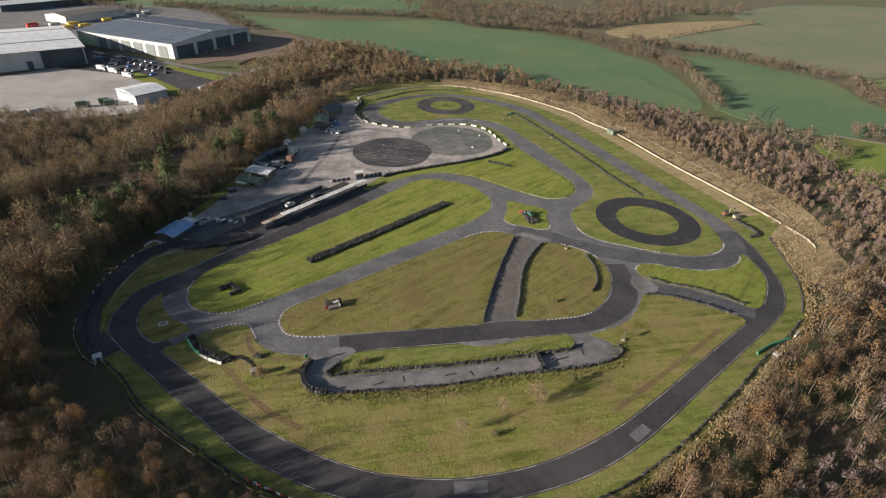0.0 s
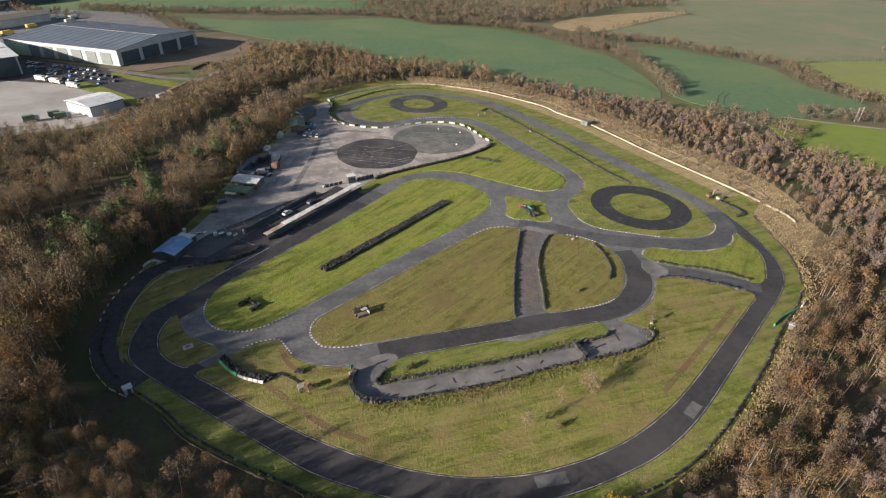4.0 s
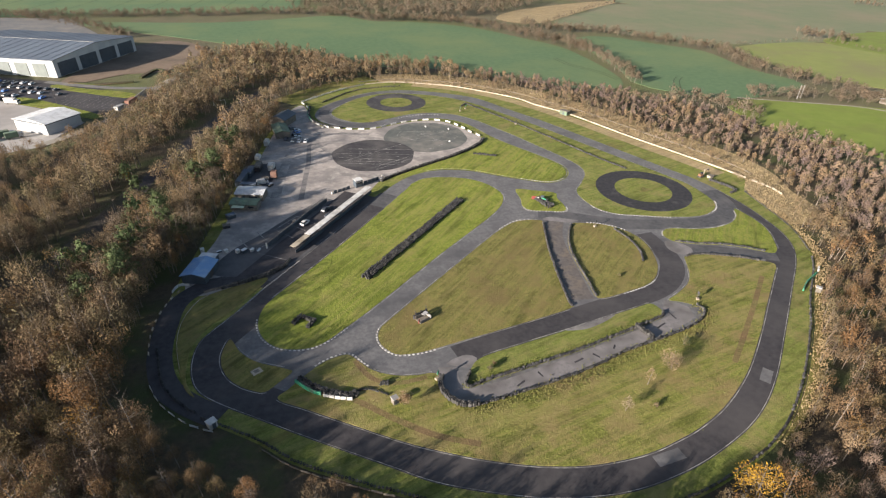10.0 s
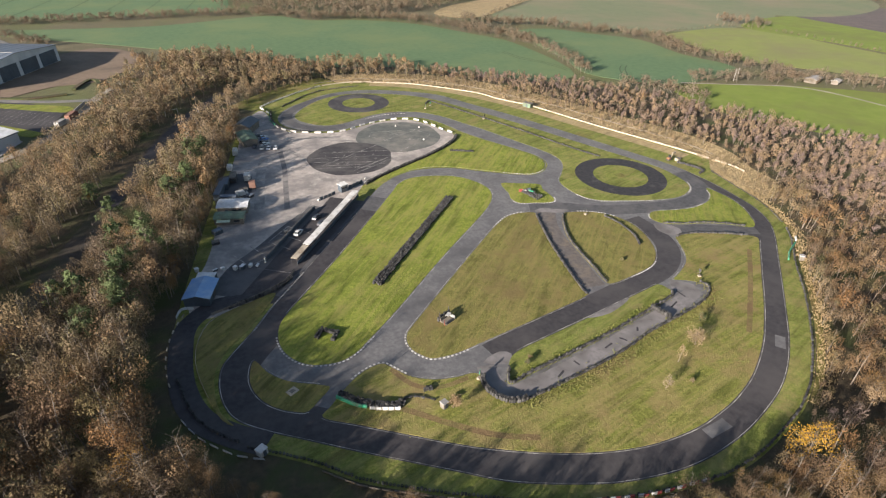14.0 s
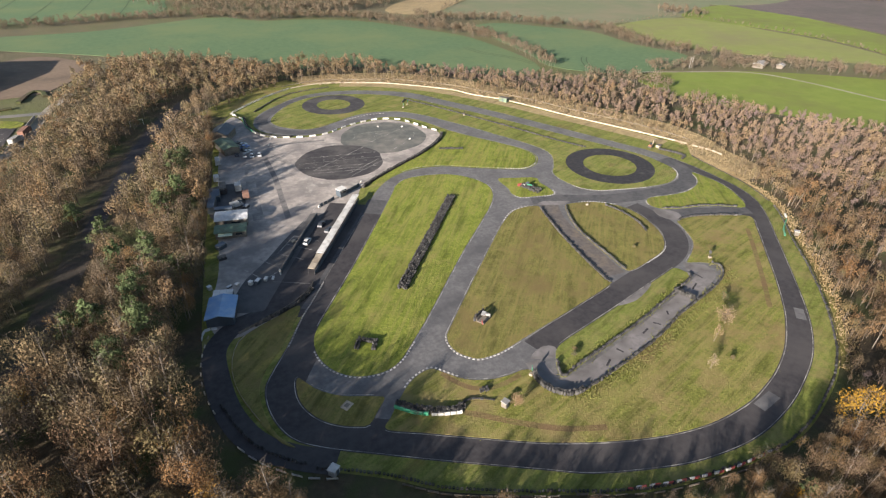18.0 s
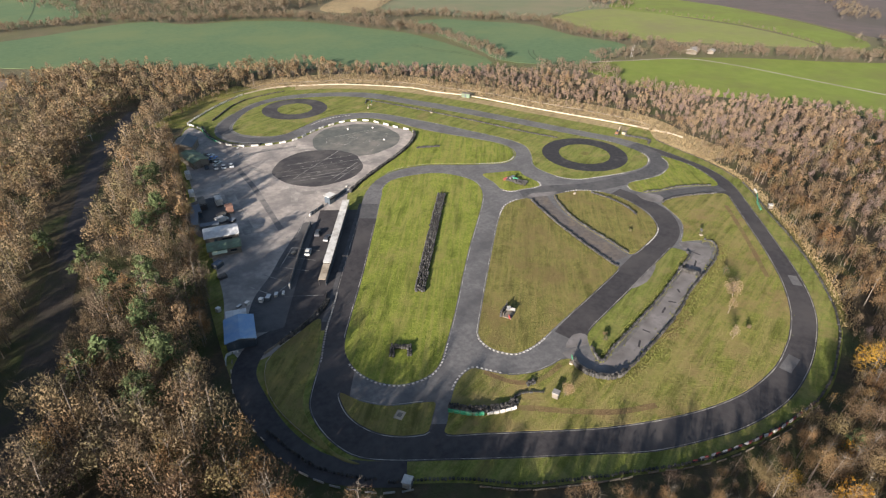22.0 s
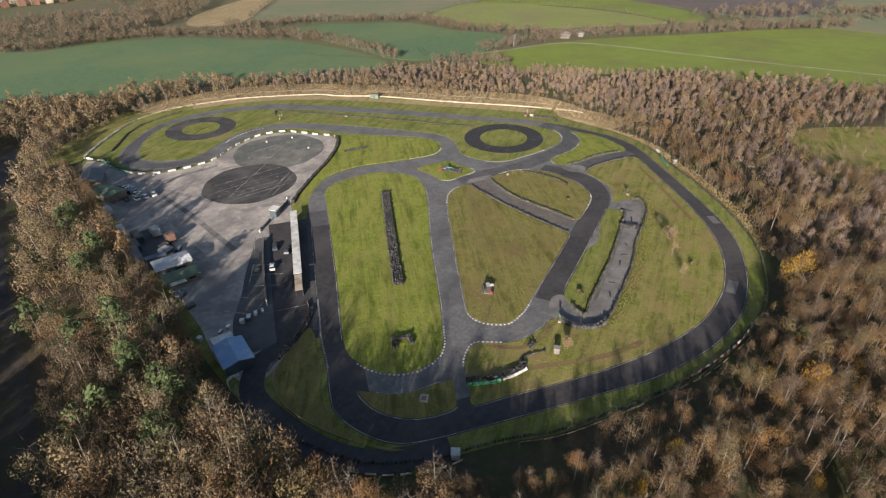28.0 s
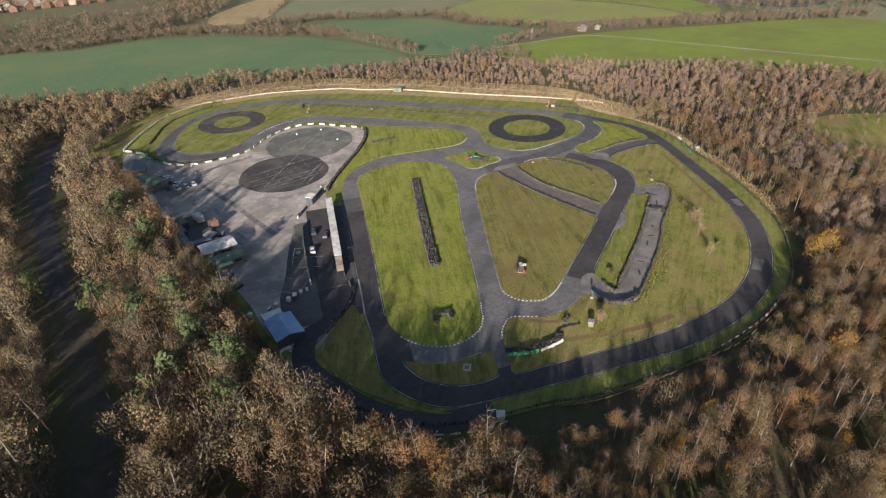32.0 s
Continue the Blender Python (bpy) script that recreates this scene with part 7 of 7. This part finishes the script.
# clubhouse with its pale and green roofs
t = hall("clubhouse", -78.2, 198.6, -14, 10.2, 6.2, 2.7, 3.2, TIMBER, PALE_ROOF, "low clubhouse with a pale sheet roof", 0.3)
for i in range(8):
    part("roof_rib", block(0.07, 6.6, 0.05, -4.4 + i * 1.25, 0, 3.3), LIGHT_CLAD, t)
window = part("window", block(3.0, 0.08, 0.9, 1.5, -3.13, 1.0), GLASS, t)
part("window_sill", block(3.2, 0.14, 0.08, 1.5, -3.16, 0.91), CREAM, window, "pale timber sill")
part("door", block(0.9, 0.08, 2.0, -2.0, -3.13, 0), DARK_CLAD, t)
t = hall("clubhouse_annexe", -80.0, 190.6, -14, 9.6, 5.0, 2.3, 2.8, TIMBER, GREEN_ROOF, "low annexe with a mossy green roof", 0.3)
part("awning", block(4.4, 2.2, 0.08, -1.6, -3.2, 2.0), surface("pale_green_awning", (0.36, 0.44, 0.33), (0.42, 0.50, 0.38), (0.30, 0.36, 0.28), bump=0.1), t)
window = part("window", block(2.0, 0.08, 0.8, 2.6, -2.54, 1.0), GLASS, t)
part("window_sill", block(2.2, 0.14, 0.08, 2.6, -2.57, 0.91), CREAM, window, "pale timber sill")
t = hall("garage_building", -67.3, 265.0, 100, 12.0, 6.5, 2.8, 3.6, TIMBER, GREEN_ROOF, "low garage building with a green roof", 0.4)
part("door", block(3.0, 0.1, 2.3, 3, -3.3, 0), LIGHT_CLAD, t)
part("door", block(3.0, 0.1, 2.3, -2, -3.3, 0), DARK_CLAD, t)
hall("store_shed", -66.0, 281.5, 60, 11, 8, 3.4, 5.0, TIMBER, DARK_CLAD, "dark timber store shed beside the trees", 0.4)
for i, (x, y, a, lx) in enumerate(((-82.0, 214, 75, 12), (-79.5, 206, -14, 6))):
    t = thing("storage_container", pose(x, y, 0.07, 0, 0, a), "dark steel storage container in the shade", "container", "containers")
    part("body", block(lx, 2.4, 2.5, bevel=0.03), DARK_CLAD, t)
    part("roof_panel", block(lx - 0.1, 2.3, 0.06, 0, 0, 2.502), SLATE_ROOF, t)
    part("door", block(0.06, 2.1, 2.2, lx / 2 + 0.02, 0, 0.1), DARK_METAL, t)

for i, (x, y, lx, ly, h, a) in enumerate(((-76.5, 224.5, 6.0, 2.4, 2.4, 82), (-79.6, 219.5, 6.0, 2.4, 2.4, 80), (-73.8, 212.6, 3.0, 1.8, 1.4, 12), (-71.8, 207.2, 2.2, 1.6, 1.0, 40), (-76.8, 203.9, 4.4, 2.0, 1.7, -14), (-84.6, 183.4, 3.0, 2.0, 1.5, 30), (-85.5, 176.8, 2.4, 1.6, 1.1, 5))):
    t = thing("storage_bin", pose(x, y, 0.07, 0, 0, a), "dark steel bin among the yard's clutter", "bin", "bins beside the clubhouse")
    part("body", block(lx, ly, h, bevel=0.05), DARK_CLAD if i % 3 else DARK_METAL, t)
    part("lid", block(lx - 0.15, ly - 0.1, 0.08, 0.05, 0, h + 0.002), SLATE_ROOF if i % 2 else TIMBER, t)
    part("rim", block(lx + 0.06, ly + 0.06, 0.09, 0, 0, h * 0.86), KERB_TONE, t)
van(-73.6, 252.0, 82, "tall white camper van beside the trees", 5.6, 2.5)
van(-77.0, 235.8, 80, "white van parked beside the trees", 4.8, 2.0)
lorry(-71.3, 222.6, 82, "white lorry parked in the paddock", 5.4)
lorry(-70.2, 215.0, 84, "dull red lorry parked in the paddock", 4.6, BRICK_RED, DARK_CLAD)
van(-74.6, 209.6, 12, "dirty white trailer van beside the clubhouse", 4.6, 1.9)
PARKED = [(-62.2, 270.6, 30, 2), (-60.2, 267.6, 28, 1), (-60.0, 264.6, 30, 3), (-60.6, 261.4, 27, 2), (-60.2, 258.4, 28, 1), (-62.2, 254.6, 82, 0), (-59.4, 253.4, 80, 1), (-56.4, 252.8, 78, 1), (-65.0, 257.0, 80, 2)]
for x, y, a, c in PARKED:
    car(x, y, a, VEHICLE_COLOURS[c], ("white", "silver", "dark", "blue")[c] + " car parked beside the green-roofed garage", "cars beside the garage")
car(-60.0, 173.9, ang, VEHICLE_COLOURS[0], "white car standing in the pit lane", "cars in the pit lane")
car(-52.4, 182.4, ang, VEHICLE_COLOURS[2], "dark car standing in the pit lane", "cars in the pit lane")
car(-51.4, 177.6, ang - 10, VEHICLE_COLOURS[2], "dark car standing in the pit lane", "cars in the pit lane")
t = thing("pallet_stack", pose(-63.6, 176.6, 0.07, 0, 0, 20), "yellowish pallet stack beside the pit fence", "pallets")
for i in range(3):
    part("pallet", block(1.2, 1.0, 0.14, 0.04 * i, 0, 0.16 * i), CREAM, t)
for i, (x, y) in enumerate(((-47.5, 270.2), (-50, 262.5), (3.0, 262), (13.5, 256.5), (9.5, 240), (-27.8, 207.5))):
    t = thing("barrier_block", pose(x, y, 0.07, 0, 0, 40 * i), "short white barrier block", "barrier", "loose barrier blocks")
    part("block", block(0.9, 0.5, 0.6, bevel=0.05, taper=0.8), WHITE, t)

# painted lines and worn strips on the hardstanding
WORN_STRIP = surface("patched_trench_tarmac", (0.085, 0.082, 0.082), (0.15, 0.14, 0.135), (0.20, 0.185, 0.17), fine=0.5, coarse=0.16, bump=0.4, bump_scale=4, depth=0.03, rough=0.85, patch=(0.44, 0.62))
PAN_LINES = [((-44.2, 235.5), (-10.7, 227.8)), ((-41.1, 226.4), (-13.2, 241.2)), ((-43.8, 224.3), (-20.6, 218.2)), ((-40.7, 226.2), (-16.0, 219.6)), ((-29.3, 214.6), (-12.2, 223.4)), ((-31.0, 216.4), (-12.8, 225.6)),
             ((-39.2, 240.0), (-10.6, 233.4)), ((-43.8, 230.9), (-17.8, 222.8)),
             ((-10.8, 257.7), (10.2, 255.0)), ((-8.2, 245.2), (9.3, 253.6)), ((-6.2, 244.4), (11.0, 241.1)), ((11.0, 241.1), (15.2, 245.9)), ((15.2, 245.9), (10.2, 255.0)), ((-5.0, 231.0), (7.6, 238.2)),
             ((-12.0, 251.5), (-6.2, 244.4)), ((-10.8, 257.7), (-13.5, 252.0)), ((-3.0, 256.7), (4.5, 242.4)), ((-10.0, 248.0), (6.5, 255.4))]
for a, b in PAN_LINES:
    ribbon("painted_line", [a, b], 0.2, 0.083, WHITE_LINE, label="faded white line painted on the tarmac pan", category="line", step=50)
ribbon("worn_strip", [(-48.9, 261), (-54.1, 254.5), (-55.6, 240), (-56.3, 228), (-58.8, 208), (-60.8, 192.3)], 2.0, 0.0705, WORN_STRIP, label="darker worn strip across the hardstanding", category="strip", step=6)
ribbon("worn_strip", [(-48.9, 261.4), (-37.4, 259.8), (-26.1, 257)], 1.8, 0.0712, WORN_STRIP, label="darker worn strip across the hardstanding", category="strip", step=6)
for a, b in (((-76, 172), (-71, 163)), ((-71, 163), (-77, 160)), ((-77, 160), (-81, 168)), ((-70, 172), (-64, 165)), ((-66, 176), (-60, 169)), ((-62.5, 180), (-56.5, 173)), ((-70, 172), (-62.5, 180)), ((-66, 152), (-75, 158)), ((-58, 186), (-50, 196)), ((-68, 190), (-58, 185))):
    ribbon("painted_line", [a, b], 0.2, 0.083, WHITE_LINE, label="faded white bay line on the hardstanding", category="line", step=50)
for k in range(5):
    for d in range(6):
        x, y = -39 + 4.0 * d + 0.5 * k, 223.2 + 4.3 * k - 1.0 * d
        ob = part("bay_dash", block(1.3, 0.17, 0.004, x, y, 0.0835, turn=-0.25), WHITE_LINE)
        tagged(ob, "short faded white bay mark on the dark pan", "line", "bay marks", "structure")

# ---- the lie of the land: the site is a shallow hollow, and all that stands on it follows the slope ----
HOLLOWS = [(-57, 165, 66, 61, -2.2), (94, 151, 72, 38, -1.6), (34, 45, 88, 38, 2.3), (85, 76, 38, 38, 2.0)]      # x, y, spread along x and y, rise
GRID, WEST, SOUTH, COLUMNS, ROWS_UP = 8.0, -280.0, -80.0, 72, 66
DATUM = (-80.0, 17.0, 91.0)                               # the plan was drawn from here as if on the level


def rise(x, y):
    """Height of the land over the level plan; it runs out to nothing beyond the wood."""
    e = sum(k * np.exp(-(((x - a) / sx) ** 2 + ((y - b) / sy) ** 2) / 2) for a, b, sx, sy, k in HOLLOWS)
    fade = np.clip((x - WEST) / 90, 0, 1) * np.clip((WEST + GRID * COLUMNS - x) / 90, 0, 1) * np.clip((y - SOUTH) / 50, 0, 1) * np.clip((SOUTH + GRID * ROWS_UP - y) / 90, 0, 1)
    return e * fade


gx, gy = np.meshgrid(WEST + GRID * np.arange(COLUMNS + 1), SOUTH + GRID * np.arange(ROWS_UP + 1), indexing="ij")
node_rise = rise(gx, gy)
NODES = np.stack([(DATUM[0] - gx) * node_rise / DATUM[2], (DATUM[1] - gy) * node_rise / DATUM[2], node_rise], -1)


def drift(xy):
    """How far points of the level plan move on to the slope; even within each triangle of the grid."""
    xy = np.atleast_2d(np.asarray(xy, float))
    u, v = (xy[:, 0] - WEST) / GRID, (xy[:, 1] - SOUTH) / GRID
    out = (u < 0) | (v < 0) | (u >= COLUMNS) | (v >= ROWS_UP)
    i, j = np.clip(u.astype(int), 0, COLUMNS - 1), np.clip(v.astype(int), 0, ROWS_UP - 1)
    a, b = (u - i)[:, None], (v - j)[:, None]
    p00, p10, p01, p11 = NODES[i, j], NODES[i + 1, j], NODES[i, j + 1], NODES[i + 1, j + 1]
    low = p00 + (p10 - p00) * a + (p01 - p00) * b
    high = p11 + (p01 - p11) * (1 - a) + (p10 - p11) * (1 - b)
    move = np.where(a + b <= 1, low, high)
    move[out] = 0
    return move


def cut_on_grid(me):
    """Cuts a flat mesh along the lines of the grid, so that it can bend with the land."""
    bm = bmesh.new()
    bm.from_mesh(me)
    co = np.array([v.co[:2] for v in bm.verts])
    lo, hi = np.maximum(co.min(0), (WEST, SOUTH)), np.minimum(co.max(0), (WEST + GRID * COLUMNS, SOUTH + GRID * ROWS_UP))
    total = co.sum(1)
    s0, s1 = max(total.min(), lo.sum()), min(total.max(), hi.sum())
    cuts = [((x, 0, 0), (1, 0, 0)) for x in WEST + GRID * np.arange(COLUMNS + 1) if lo[0] < x < hi[0]]
    cuts += [((0, y, 0), (0, 1, 0)) for y in SOUTH + GRID * np.arange(ROWS_UP + 1) if lo[1] < y < hi[1]]
    cuts += [((s, 0, 0), (1, 1, 0)) for s in WEST + SOUTH + GRID * np.arange(COLUMNS + ROWS_UP + 1) if s0 < s < s1]
    for place, normal in cuts:
        bmesh.ops.bisect_plane(bm, geom=bm.verts[:] + bm.edges[:] + bm.faces[:], dist=1e-4, plane_co=place, plane_no=normal)
    bm.to_mesh(me)
    bm.free()


def bend(me):
    co = np.empty(len(me.vertices) * 3)
    me.vertices.foreach_get("co", co)
    co = co.reshape(-1, 3)
    me.vertices.foreach_set("co", (co + drift(co[:, :2])).ravel())
    me.update()


def settle(ob):
    """Sets a thing of the level plan down on the slope."""
    if ob.matrix_basis == Matrix.Identity(4):
        if ob.type == "MESH":
            if ob.get("kind") == "structure" and min(ob.dimensions[0], ob.dimensions[1]) > 1.0 and ob.name.split(".")[0] not in ("edge_line", "painted_line", "tramline"):
                cut_on_grid(ob.data)
            bend(ob.data)
        for child in ob.children:
            settle(child)
        return
    x, y, _ = ob.matrix_basis.translation
    move = drift((x, y))[0]
    slope_x, slope_y = (drift((x + 4, y))[0] - drift((x - 4, y))[0])[2] / 8, (drift((x, y + 4))[0] - drift((x, y - 4))[0])[2] / 8
    m = ob.matrix_basis.copy()
    place = m.translation + Vector(move)
    m.translation = (0, 0, 0)
    if ob.get("category") != "tree":
        m = Vector((0, 0, 1)).rotation_difference(Vector((-slope_x, -slope_y, 1))).to_matrix().to_4x4() @ m
    ob.matrix_basis = Matrix.Translation(place) @ m


bpy.context.view_layer.update()
for ob in [o for o in scene.objects if o.parent is None and o.type in ("MESH", "EMPTY")]:
    settle(ob)
